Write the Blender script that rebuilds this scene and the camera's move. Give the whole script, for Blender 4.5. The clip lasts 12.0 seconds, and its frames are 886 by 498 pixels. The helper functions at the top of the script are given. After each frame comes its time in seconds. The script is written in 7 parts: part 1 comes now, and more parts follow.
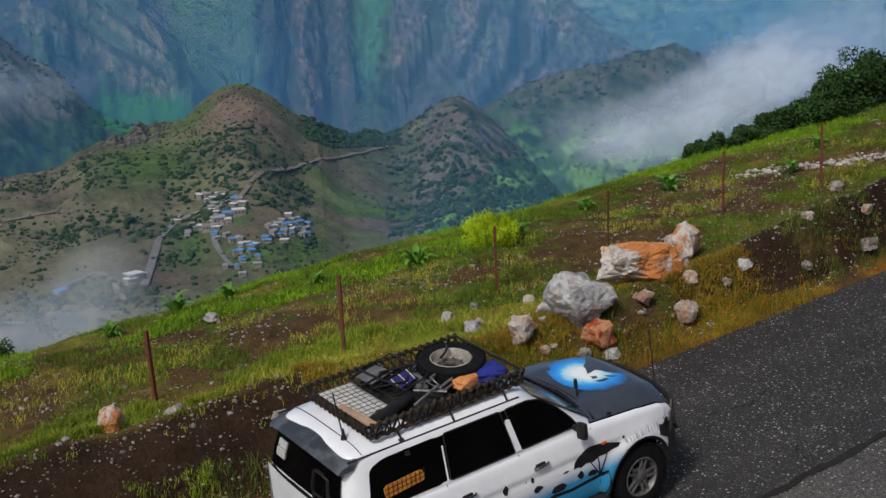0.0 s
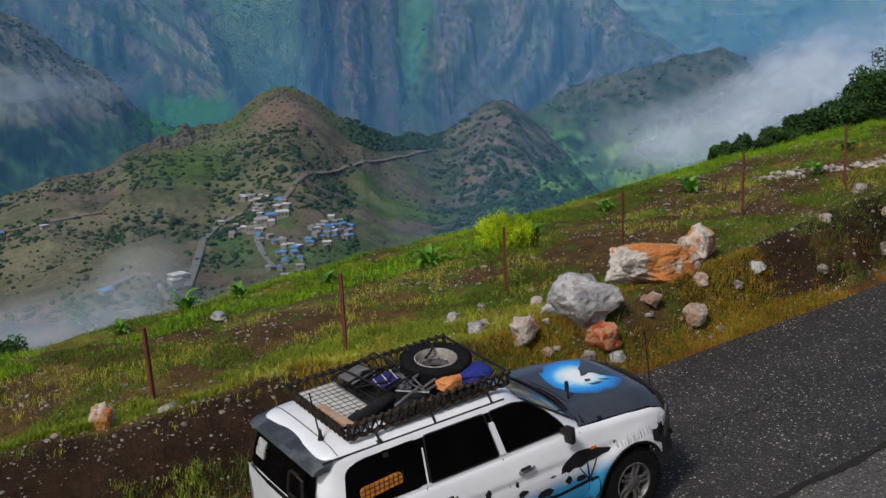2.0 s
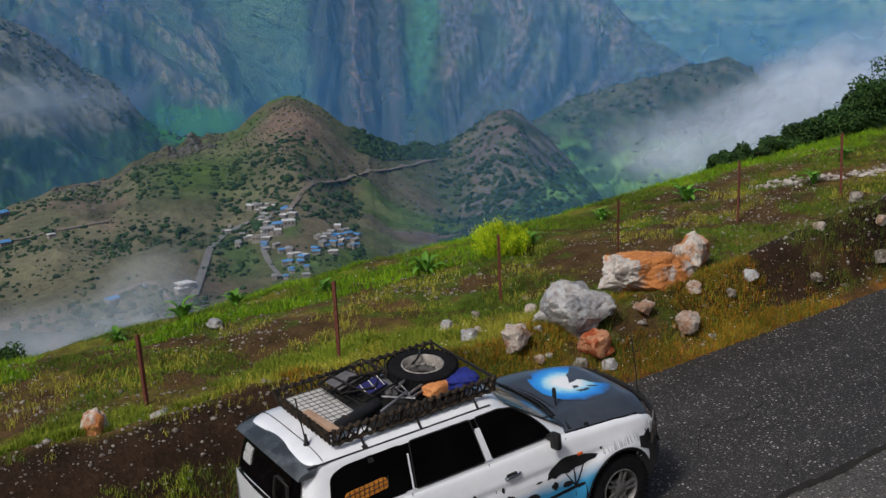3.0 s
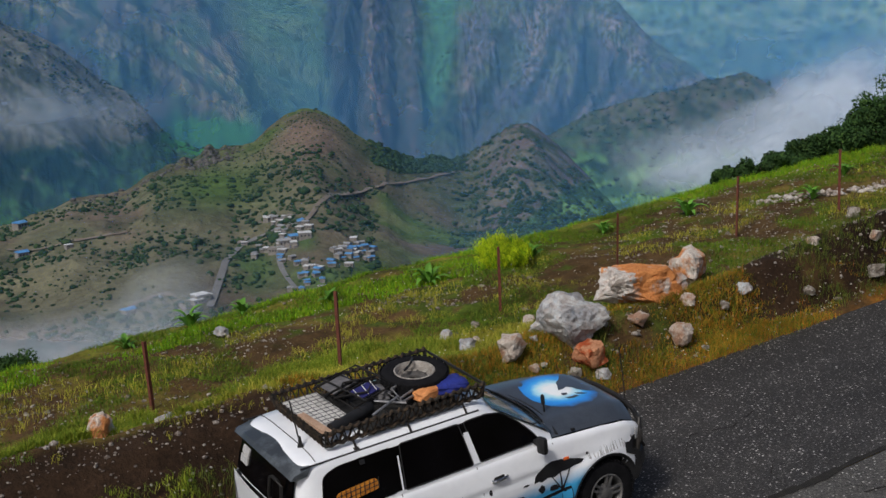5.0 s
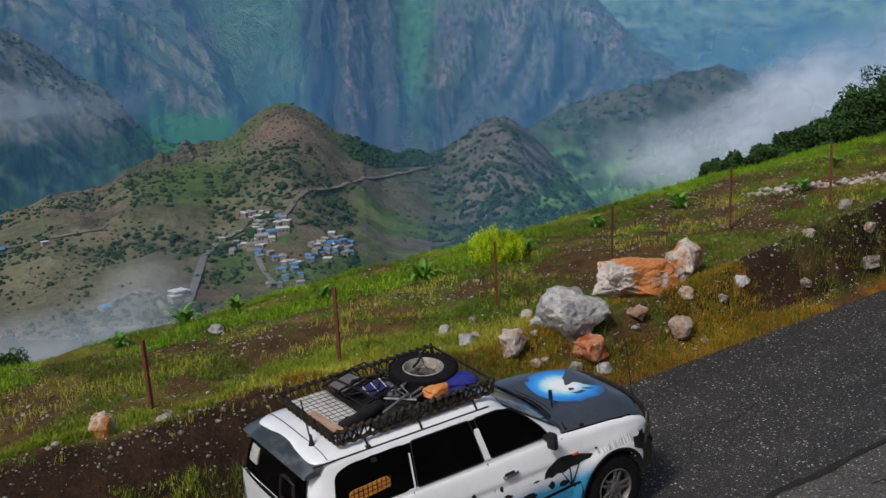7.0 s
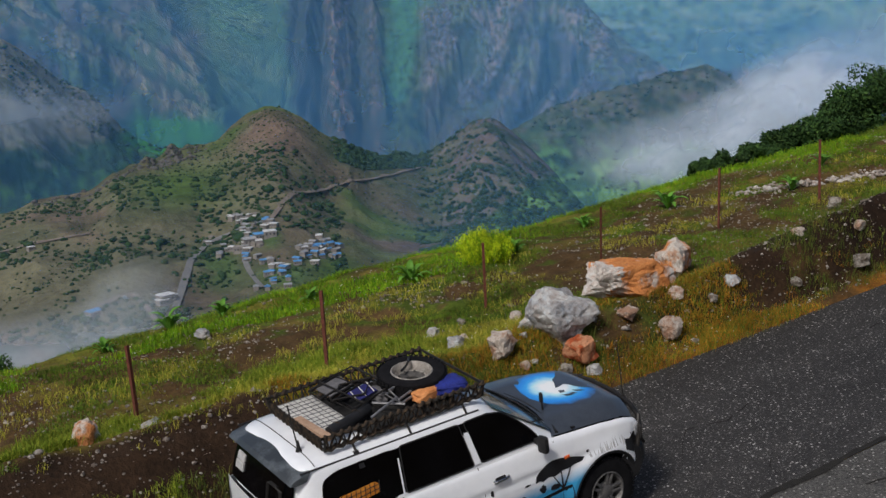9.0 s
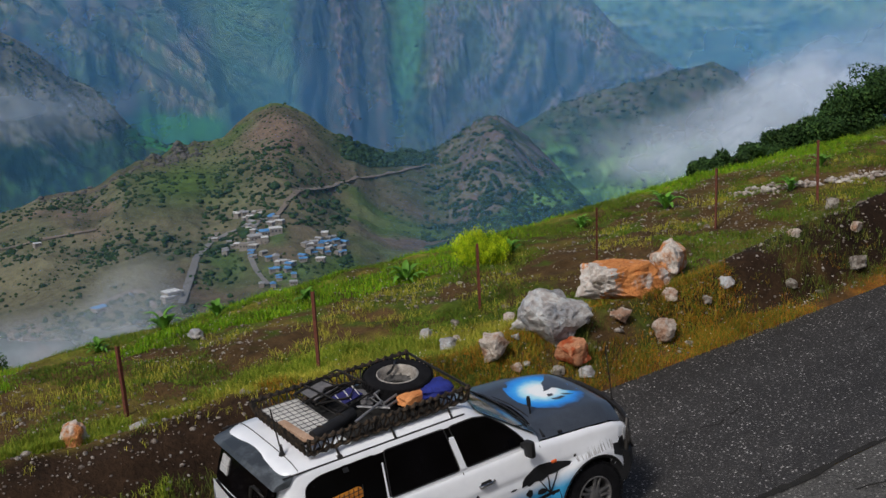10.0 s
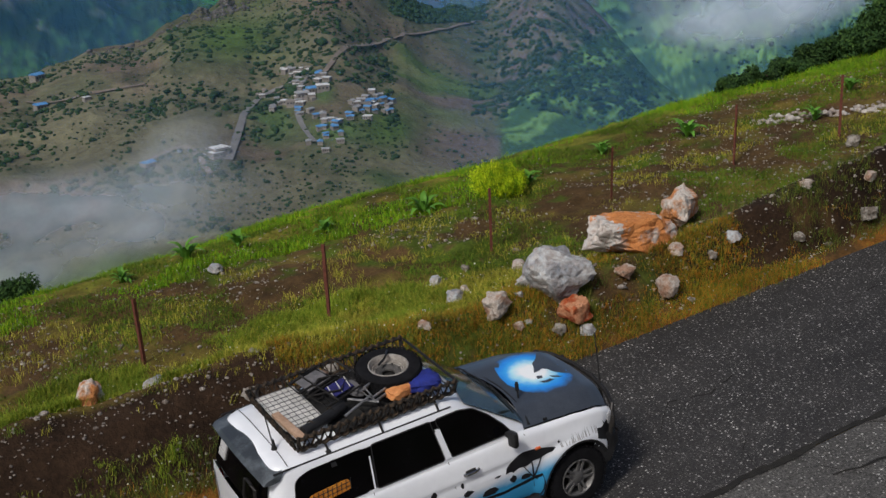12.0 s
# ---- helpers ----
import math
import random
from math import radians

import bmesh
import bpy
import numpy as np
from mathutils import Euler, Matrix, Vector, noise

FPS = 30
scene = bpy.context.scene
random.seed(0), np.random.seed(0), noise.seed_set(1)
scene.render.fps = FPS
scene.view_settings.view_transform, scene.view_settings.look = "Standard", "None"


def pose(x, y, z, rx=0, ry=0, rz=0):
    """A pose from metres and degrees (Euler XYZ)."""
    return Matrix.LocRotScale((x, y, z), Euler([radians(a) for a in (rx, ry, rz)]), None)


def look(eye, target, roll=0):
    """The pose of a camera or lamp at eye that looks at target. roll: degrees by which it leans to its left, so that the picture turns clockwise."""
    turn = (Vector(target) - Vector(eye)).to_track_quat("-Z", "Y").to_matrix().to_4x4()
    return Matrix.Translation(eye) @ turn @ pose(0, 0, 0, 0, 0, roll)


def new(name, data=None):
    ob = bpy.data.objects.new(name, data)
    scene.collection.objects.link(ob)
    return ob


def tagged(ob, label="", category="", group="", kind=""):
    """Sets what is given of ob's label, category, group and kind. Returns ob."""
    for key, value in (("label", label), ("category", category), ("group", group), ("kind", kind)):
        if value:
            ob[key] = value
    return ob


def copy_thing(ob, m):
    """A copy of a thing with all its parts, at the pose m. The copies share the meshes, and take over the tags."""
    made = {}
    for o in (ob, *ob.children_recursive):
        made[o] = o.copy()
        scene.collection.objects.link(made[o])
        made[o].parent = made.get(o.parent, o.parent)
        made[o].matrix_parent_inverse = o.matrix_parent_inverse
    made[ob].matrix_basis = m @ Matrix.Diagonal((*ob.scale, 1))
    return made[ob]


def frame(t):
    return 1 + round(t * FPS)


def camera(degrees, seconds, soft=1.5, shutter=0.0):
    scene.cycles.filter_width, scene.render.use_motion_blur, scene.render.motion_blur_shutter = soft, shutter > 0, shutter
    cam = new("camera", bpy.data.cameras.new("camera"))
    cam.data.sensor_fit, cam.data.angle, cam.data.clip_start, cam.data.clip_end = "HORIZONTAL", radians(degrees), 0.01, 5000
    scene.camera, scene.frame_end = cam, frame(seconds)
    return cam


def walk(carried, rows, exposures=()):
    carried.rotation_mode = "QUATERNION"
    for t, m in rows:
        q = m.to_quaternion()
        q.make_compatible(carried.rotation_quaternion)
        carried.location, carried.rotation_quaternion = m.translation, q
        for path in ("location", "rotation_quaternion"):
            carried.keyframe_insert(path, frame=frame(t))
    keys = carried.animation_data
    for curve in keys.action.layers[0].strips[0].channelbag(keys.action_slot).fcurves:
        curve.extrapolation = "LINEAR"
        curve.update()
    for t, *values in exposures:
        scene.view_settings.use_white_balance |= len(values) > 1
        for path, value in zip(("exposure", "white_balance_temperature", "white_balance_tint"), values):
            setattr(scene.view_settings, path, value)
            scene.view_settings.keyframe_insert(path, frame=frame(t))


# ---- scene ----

# ------------------------------------------------------------ camera and walk
cam = camera(40.2, 12.0, soft=1.5)
walk(cam, [
    (0.0, pose(-6.447, -10.385, 6.388, 77.310, 1.861, -35.147)),
    (0.5, pose(-6.235, -10.369, 6.347, 77.270, 1.951, -34.921)),
    (1.0, pose(-6.046, -10.390, 6.291, 77.320, 1.942, -34.119)),
    (1.5, pose(-5.909, -10.457, 6.266, 77.384, 1.867, -33.467)),
    (2.0, pose(-5.789, -10.506, 6.247, 77.536, 1.829, -33.053)),
    (2.5, pose(-5.715, -10.569, 6.224, 77.760, 1.888, -32.956)),
    (3.0, pose(-5.655, -10.682, 6.227, 77.990, 1.819, -32.739)),
    (5.0, pose(-5.690, -11.235, 6.291, 78.640, 1.586, -31.921)),
    (5.5, pose(-5.737, -11.248, 6.303, 78.633, 1.619, -32.035)),
    (6.0, pose(-5.805, -11.213, 6.323, 78.530, 1.689, -32.274)),
    (6.5, pose(-5.862, -11.122, 6.322, 78.425, 1.733, -32.540)),
    (7.0, pose(-5.937, -11.006, 6.311, 78.324, 1.828, -33.028)),
    (7.5, pose(-5.995, -10.904, 6.293, 78.330, 1.883, -33.545)),
    (9.5, pose(-5.722, -10.836, 6.266, 78.379, 2.239, -33.664)),
    (10.0, pose(-5.602, -10.878, 6.302, 78.267, 2.096, -33.402)),
    (10.5, pose(-5.483, -10.920, 6.405, 77.862, 2.054, -33.313)),
    (11.0, pose(-5.317, -10.976, 6.662, 76.785, 1.997, -32.995)),
    (11.5, pose(-5.147, -11.072, 7.121, 74.854, 1.975, -31.938)),
    (12.0, pose(-5.007, -11.199, 7.861, 71.614, 1.776, -31.014)),
])

# ------------------------------------------------------------ sky and sun (overcast)
world = bpy.data.worlds.new("overcast_sky")
scene.world = world
world.use_nodes = True
wn = world.node_tree.nodes
sky = wn.new("ShaderNodeTexSky")
sky.sky_type, sky.sun_disc = "NISHITA", False
sky.sun_elevation, sky.sun_rotation = radians(46), radians(243)
sky.air_density, sky.dust_density, sky.ozone_density = 0.8, 3.5, 1.0
wn["Background"].inputs[1].default_value = 0.079
world.node_tree.links.new(sky.outputs[0], wn["Background"].inputs[0])
sun = new("sun", bpy.data.lights.new("sun", "SUN"))
sun.data.energy, sun.data.angle, sun.data.color = 2.05, radians(9), (1.0, 0.96, 0.90)
sun.matrix_world = look((0, 0, 0), (math.sin(radians(243)) * -0.69, math.cos(radians(243)) * -0.69, -0.72))
scene.view_settings.exposure = 0.0

# ------------------------------------------------------------ building helpers
GRADE = math.tan(radians(5.0))          # the road climbs along +x
HERE = (-5.8, -11.0, 6.3)               # where the hillside looks out from


def mesh_ob(name, verts, faces, material=None, parent=None, label="", smooth=False):
    me = bpy.data.meshes.new(name)
    if isinstance(verts, np.ndarray):
        faces = np.asarray(faces, dtype=np.int32)
        k = faces.shape[1]
        me.vertices.add(len(verts))
        me.vertices.foreach_set("co", np.asarray(verts, dtype=np.float32).ravel())
        me.loops.add(faces.size)
        me.loops.foreach_set("vertex_index", faces.ravel())
        me.polygons.add(len(faces))
        me.polygons.foreach_set("loop_start", np.arange(0, faces.size, k, dtype=np.int32))
        me.polygons.foreach_set("loop_total", np.full(len(faces), k, dtype=np.int32))
        me.update(calc_edges=True)
        me.validate()
    else:
        me.from_pydata(verts, [], faces)
        me.update()
    if smooth:
        me.polygons.foreach_set("use_smooth", np.ones(len(me.polygons), dtype=bool))
    if material:
        me.materials.append(material)
    ob = new(name, me)
    if parent:
        ob.parent = parent
    if label:
        ob["label"] = label
    return ob


def part(name, bm, material, parent, label="", smooth=True, sharp=35):
    """One mesh object from a bmesh, under a thing or a part."""
    me = bpy.data.meshes.new(name)
    bmesh.ops.recalc_face_normals(bm, faces=bm.faces)
    for f in bm.faces:
        f.smooth = smooth
    if smooth:
        for e in bm.edges:
            if len(e.link_faces) == 2 and e.calc_face_angle(0) > radians(sharp):
                e.smooth = False
    bm.to_mesh(me)
    bm.free()
    me.materials.append(material)
    ob = new(name, me)
    if parent:
        ob.parent = parent
    if label:
        ob["label"] = label
    return ob


def paint(ob, attr, rgb):
    """A colour for every vertex: what covers the ground there."""
    a = ob.data.color_attributes.new(attr, "FLOAT_COLOR", "POINT")
    rgba = np.ones((len(ob.data.vertices), 4), dtype=np.float32)
    rgba[:, :3] = rgb
    a.data.foreach_set("color", rgba.ravel())


def grid_faces(n, m, wrap=False):
    """Quads of an n by m lattice of vertices (row by row)."""
    i, j = np.meshgrid(np.arange(n - 1), np.arange(m if wrap else m - 1), indexing="ij")
    j2 = (j + 1) % m
    return np.stack([i * m + j, i * m + j2, (i + 1) * m + j2, (i + 1) * m + j], -1).reshape(-1, 4)


def hash2(ix, iy, seed):
    h = (ix * 374761393 + iy * 668265263 + seed * 982451653) & 0xFFFFFFFF
    h = ((h ^ (h >> 13)) * 1274126177) & 0xFFFFFFFF
    return ((h ^ (h >> 16)) & 0xFFFF) / 65535.0


def vnoise(x, y, seed=0):
    x, y = np.asarray(x, float), np.asarray(y, float)
    ix, iy = np.floor(x).astype(np.int64), np.floor(y).astype(np.int64)
    fx, fy = x - ix, y - iy
    fx, fy = fx * fx * fx * (fx * (6 * fx - 15) + 10), fy * fy * fy * (fy * (6 * fy - 15) + 10)
    a, b = hash2(ix, iy, seed), hash2(ix + 1, iy, seed)
    c, d = hash2(ix, iy + 1, seed), hash2(ix + 1, iy + 1, seed)
    return (a * (1 - fx) + b * fx) * (1 - fy) + (c * (1 - fx) + d * fx) * fy


def fbm(x, y, seed=0, octaves=5, gain=0.5, ridged=False):
    out, amp, tot = 0.0, 1.0, 0.0
    for o in range(octaves):
        n = vnoise(x, y, seed + o * 17)
        n = 1 - np.abs(2 * n - 1) if ridged else n
        out, tot = out + amp * n, tot + amp
        x, y, amp = x * 1.93 + y * 0.41 + 3.7, y * 1.93 - x * 0.41 + 9.1, amp * gain
    return out / tot


def smooth01(v, a, b):
    t = np.clip((np.asarray(v, float) - a) / (b - a), 0, 1)
    return t * t * (3 - 2 * t)


# ------------------------------------------------------------ materials
def nodes_of(name):
    m = bpy.data.materials.new(name)
    m.use_nodes = True
    nt = m.node_tree
    return m, nt, nt.nodes["Principled BSDF"]


def noise_node(nt, scale, detail=4.0, rough=0.55, coord="Position"):
    n = nt.nodes.new("ShaderNodeTexNoise")
    n.inputs["Scale"].default_value, n.inputs["Detail"].default_value, n.inputs["Roughness"].default_value = scale, detail, rough
    if coord == "Position":
        g = nt.nodes.new("ShaderNodeNewGeometry")
        nt.links.new(g.outputs["Position"], n.inputs["Vector"])
    else:
        g = nt.nodes.new("ShaderNodeTexCoord")
        nt.links.new(g.outputs["Object"], n.inputs["Vector"])
    return n


def ramp(nt, src, stops):
    r = nt.nodes.new("ShaderNodeValToRGB")
    e = r.color_ramp.elements
    e[0].position, e[0].color = stops[0][0], (*stops[0][1], 1)
    e[1].position, e[1].color = stops[-1][0], (*stops[-1][1], 1)
    for p, c in stops[1:-1]:
        e.new(p).color = (*c, 1)
    nt.links.new(src, r.inputs[0])
    return r.outputs[0]


def mix(nt, kind, fac, a, b):
    m = nt.nodes.new("ShaderNodeMix")
    m.data_type, m.blend_type = "RGBA", kind
    for sock, v in ((m.inputs[0], fac), (m.inputs[6], a), (m.inputs[7], b)):
        if isinstance(v, (int, float)):
            sock.default_value = v
        elif isinstance(v, tuple):
            sock.default_value = (*v, 1)
        else:
            nt.links.new(v, sock)
    return m.outputs[2]


def bump(nt, bsdf, src, strength, dist):
    b = nt.nodes.new("ShaderNodeBump")
    b.inputs["Strength"].default_value, b.inputs["Distance"].default_value = strength, dist
    nt.links.new(src, b.inputs["Height"])
    nt.links.new(b.outputs[0], bsdf.inputs["Normal"])


def surf(name, c1, c2, scale=3.0, fine=40.0, rough=0.6, metal=0.0, coat=0.0, relief=0.3, dist=0.01, coord="Object", spread=(0.35, 0.65)):
    """A plain surface: two colours mixed by a coarse and a fine noise, with fine relief."""
    m, nt, b = nodes_of(name)
    n1, n2 = noise_node(nt, scale, 5, 0.6, coord), noise_node(nt, fine, 3, 0.6, coord)
    col = ramp(nt, n1.outputs[0], [(spread[0], c1), (spread[1], c2)])
    grey = ramp(nt, n2.outputs[0], [(0.3, (0.72, 0.72, 0.72)), (0.7, (1.15, 1.15, 1.15))])
    nt.links.new(mix(nt, "MULTIPLY", 0.8, col, grey), b.inputs["Base Color"])
    b.inputs["Roughness"].default_value, b.inputs["Metallic"].default_value = rough, metal
    b.inputs["Coat Weight"].default_value, b.inputs["Coat Roughness"].default_value = coat, 0.08
    if relief:
        bump(nt, b, n2.outputs[0], relief, dist)
    return m


def cover_material(name, s1, s2, s3, relief, dist, rough=0.95, vary=(0.35, 0.5, 0.45)):
    """Ground whose colour comes from the cover attribute, broken up at three scales."""
    m, nt, b = nodes_of(name)
    at = nt.nodes.new("ShaderNodeAttribute")
    at.attribute_name = "cover"
    col = at.outputs["Color"]
    n1, n2, n3 = noise_node(nt, s1, 5), noise_node(nt, s2, 5, 0.65), noise_node(nt, s3, 3, 0.7)
    for n, k in zip((n1, n2, n3), vary):
        col = mix(nt, "MULTIPLY", 1.0, col, ramp(nt, n.outputs[0], [(0.25, (1 - k,) * 3), (0.75, (1 + k,) * 3)]))
    nt.links.new(col, b.inputs["Base Color"])
    b.inputs["Roughness"].default_value = rough
    b.inputs["Specular IOR Level"].default_value = 0.15
    bump(nt, b, mix(nt, "MIX", 0.5, n2.outputs[0], n3.outputs[0]), relief, dist)
    return m


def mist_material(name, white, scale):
    """Thin cloud, and the tinted haze sheets: scatters a share of the light, lets the rest through, by the density
    attribute.
    """
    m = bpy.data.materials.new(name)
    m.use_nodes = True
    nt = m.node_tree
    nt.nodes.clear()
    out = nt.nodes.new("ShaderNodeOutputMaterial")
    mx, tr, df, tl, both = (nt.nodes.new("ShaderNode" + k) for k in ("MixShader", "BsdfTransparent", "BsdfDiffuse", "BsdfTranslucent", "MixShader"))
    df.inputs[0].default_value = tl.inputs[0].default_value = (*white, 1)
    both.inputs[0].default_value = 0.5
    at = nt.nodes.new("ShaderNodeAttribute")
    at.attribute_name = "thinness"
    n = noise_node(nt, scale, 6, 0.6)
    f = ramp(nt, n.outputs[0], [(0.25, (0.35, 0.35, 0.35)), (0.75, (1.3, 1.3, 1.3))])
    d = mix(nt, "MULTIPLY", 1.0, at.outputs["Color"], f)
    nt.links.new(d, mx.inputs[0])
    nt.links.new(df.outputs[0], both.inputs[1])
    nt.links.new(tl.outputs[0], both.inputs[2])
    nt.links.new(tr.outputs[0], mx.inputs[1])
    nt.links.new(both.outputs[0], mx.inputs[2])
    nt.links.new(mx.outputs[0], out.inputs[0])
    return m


M_FAR = cover_material("hill_cover", 0.006, 0.035, 0.15, 0.8, 6.0, vary=(0.3, 0.28, 0.3))
M_GROUND = cover_material("hillside_cover", 0.35, 2.2, 16.0, 0.9, 0.06)
# the blue of distant air is put into this sheet colour
M_HAZE_TINT = mist_material("mist", (0.17, 0.49, 1.0), 0.002)
M_FOG = mist_material("fog", (0.70, 0.80, 0.95), 0.016)
def rock_material(name, base, patch, dark, share, scale, end=None):
    """Broken limestone: patches of stain, pale bloom, dark cracks."""
    m, nt, b = nodes_of(name)
    n1, n2, n3 = noise_node(nt, scale, 6, 0.62), noise_node(nt, scale * 3.4, 5, 0.65), noise_node(nt, scale * 14, 4, 0.7)
    col = ramp(nt, n1.outputs[0], [(share - 0.05, base), (share + 0.05, patch)])
    if end is not None:
        tc, sx, ad = nt.nodes.new("ShaderNodeTexCoord"), nt.nodes.new("ShaderNodeSeparateXYZ"), nt.nodes.new("ShaderNodeMath")
        nt.links.new(tc.outputs["Object"], sx.inputs[0])
        ad.operation = "MULTIPLY_ADD"
        ad.inputs[1].default_value = 0.9
        nt.links.new(n2.outputs[0], ad.inputs[0])
        nt.links.new(sx.outputs["X"], ad.inputs[2])
        col = mix(nt, "MIX", ramp(nt, ad.outputs[0], [(end - 0.08, (1.0,) * 3), (end + 0.36, (0.0,) * 3)]), col, patch)
    n4 = noise_node(nt, scale * 5.5, 6, 0.7)
    col = mix(nt, "MULTIPLY", 1.0, col, ramp(nt, n4.outputs[0], [(0.36, (0.80, 0.73, 0.70)), (0.5, (1.0, 1.0, 1.0)), (0.64, (1.10, 1.2, 1.28))]))
    col = mix(nt, "MULTIPLY", 1.0, col, ramp(nt, n2.outputs[0], [(0.28, dark), (0.42, (1.0, 1.0, 1.0))]))
    col = mix(nt, "MULTIPLY", 1.0, col, ramp(nt, n3.outputs[0], [(0.3, (0.82,) * 3), (0.7, (1.12,) * 3)]))
    nt.links.new(col, b.inputs["Base Color"])
    b.inputs["Roughness"].default_value = 0.9
    b.inputs["Specular IOR Level"].default_value = 0.25
    bump(nt, b, mix(nt, "MIX", 0.5, n2.outputs[0], n3.outputs[0]), 0.8, 0.05)
    return m


M_STONE = rock_material("limestone", (0.17, 0.145, 0.12), (0.38, 0.35, 0.31), (0.6, 0.55, 0.5), 0.5, 6)
M_PEBBLE = rock_material("pale_pebbles", (0.17, 0.14, 0.12), (0.40, 0.36, 0.32), (0.6, 0.55, 0.5), 0.5, 6)
M_ROCK_ORANGE = rock_material("orange_limestone", (0.60, 0.235, 0.075), (0.56, 0.51, 0.47), (0.45, 0.36, 0.32), 0.58, 2.1, -0.58)
M_ROCK_MIXED = rock_material("orange_white_limestone", (0.52, 0.22, 0.08), (0.62, 0.56, 0.50), (0.45, 0.36, 0.32), 0.52, 2.4)
M_ROCK_GREY = rock_material("grey_limestone", (0.29, 0.29, 0.30), (0.46, 0.45, 0.44), (0.5, 0.5, 0.51), 0.46, 1.5)
M_ROCK_PINK = rock_material("pink_limestone", (0.36, 0.22, 0.15), (0.52, 0.45, 0.39), (0.5, 0.4, 0.34), 0.47, 3.0)
M_ROCK_RED = rock_material("red_stone", (0.42, 0.09, 0.03), (0.55, 0.26, 0.14), (0.5, 0.4, 0.35), 0.5, 4.0)
M_RUBBLE = rock_material("pale_rubble", (0.30, 0.25, 0.215), (0.52, 0.48, 0.44), (0.6, 0.55, 0.5), 0.48, 2.0)
M_RUST = surf("rusty_iron", (0.10, 0.025, 0.015), (0.17, 0.05, 0.03), 14, 90, 0.8, relief=0.5, dist=0.003)
M_BARK = surf("bark", (0.05, 0.035, 0.025), (0.10, 0.075, 0.055), 6, 40, 0.9, relief=0.6, dist=0.02)

# ------------------------------------------------------------ the valley and its mountains
# crests and gullies of the far face, by bearing and dip from the road, with height and half width in degrees
LEFT_SPURS = [([(75.8, 1.3), (73.8, -0.6), (71.4, -2.2), (70.0, -3.4), (68.3, -4.5), (66.8, -5.2)], 62, 1.4),
              ([(72.9, 1.0), (71.8, -0.2), (69.4, -2.0), (67.4, -3.9)], 56, 1.2), ([(69.9, 0.9), (68.9, -0.6), (67.8, -2.8)], 46, 1.0),
              ([(78.1, 1.2), (76.3, 0.4), (74.3, -0.9), (72.7, -2.0)], 52, 1.2)]
RIBS = [([(62.3, 0.7), (62.7, -1.8), (63.3, -4.7)], 30, 0.34), ([(61.2, 0.7), (61.4, -2.1), (61.4, -5.8)], 36, 0.5), ([(59.6, 0.7), (59.5, -2.2), (59.2, -5.6)], 30, 0.36)]
PEAK_RIDGES = [([(51.9, 0.7), (53.3, -1.6), (54.7, -3.9), (55.8, -6.0)], 80, 1.4), ([(51.4, 0.4), (51.8, -1.6), (52.9, -3.9), (53.8, -5.5)], 60, 0.9),
               ([(51.0, 0.6), (49.6, -1.7), (48.5, -3.5), (48.0, -4.3)], 70, 1.4), ([(54.7, 0.5), (55.8, -2.0), (57.2, -4.1), (58.1, -6.2)], 66, 1.2),
               ([(50.3, -1.7), (50.6, -3.2), (51.7, -5.0)], 46, 0.8)]
GULLIES = [([(62.9, 0.8), (63.4, -2.3), (63.9, -5.2)], -16, 0.3), ([(61.8, 0.7), (62.1, -2.4), (62.3, -5.8)], -30, 0.35), ([(60.3, 0.7), (60.3, -2.7), (60.4, -6.4)], -36, 0.45),
           ([(58.8, 0.6), (58.6, -2.5), (58.6, -5.1)], -20, 0.6), ([(51.5, -1.6), (51.3, -3.5), (52.3, -5.0), (53.1, -6.3)], -60, 0.7),
           ([(55.3, -1.5), (55.5, -3.4), (56.7, -5.4)], -46, 0.6), ([(49.8, -2.5), (50.3, -4.0), (51.1, -4.8)], -28, 0.4), ([(52.9, -1.6), (53.7, -3.4), (54.2, -4.4)], -24, 0.35)]


def polyline(az, dip, line):
    """Distance in degrees from a broken line, and which side of it (positive: to its left going down)."""
    near, side = np.full(np.shape(az), 99.0), np.zeros(np.shape(az))
    for (a0, d0), (a1, d1) in zip(line[:-1], line[1:]):
        dx, dy = a1 - a0, d1 - d0
        k = np.clip(((az - a0) * dx + (dip - d0) * dy) / (dx * dx + dy * dy), 0, 1)
        ox, oy = az - a0 - k * dx, dip - d0 - k * dy
        d = np.hypot(ox, oy)
        side = np.where(d < near, np.sign(dx * oy - dy * ox), side)
        near = np.minimum(near, d)
    return near, side


def ragged(az, dip, seed, amount):
    return az + amount * (fbm(az * 1.6, dip * 1.6, seed, 4) - 0.5), dip + amount * (fbm(az * 1.6, dip * 1.6, seed + 1, 4) - 0.5)


def face_relief(az, dip):
    """Lift of the ridges and depth of the gullies of the far face."""
    a, d = ragged(az, dip, 91, 0.55)
    up, down = np.zeros(np.shape(az)), np.zeros(np.shape(az))
    for line, high, wide in LEFT_SPURS + RIBS + PEAK_RIDGES:
        near, _ = polyline(a, d + high * 0.014, line)
        up = np.maximum(up, high * np.clip(1 - near / wide, 0, 1))
    for line, deep, wide in GULLIES:
        near, _ = polyline(a, d, line)
        down = np.minimum(down, deep * np.clip(1 - near / wide, 0, 1))
    return up + down


def first_crest(az):
    return np.interp(az, [20, 50, 54, 56, 58.5, 61, 65, 72, 80], [1500, 1520, 1600, 1600, 1440, 1320, 1350, 1200, 1100])


def second_crest(az):
    return np.interp(az, [20, 44, 52, 60, 70, 80], [2150, 2120, 2180, 2180, 2000, 1900])


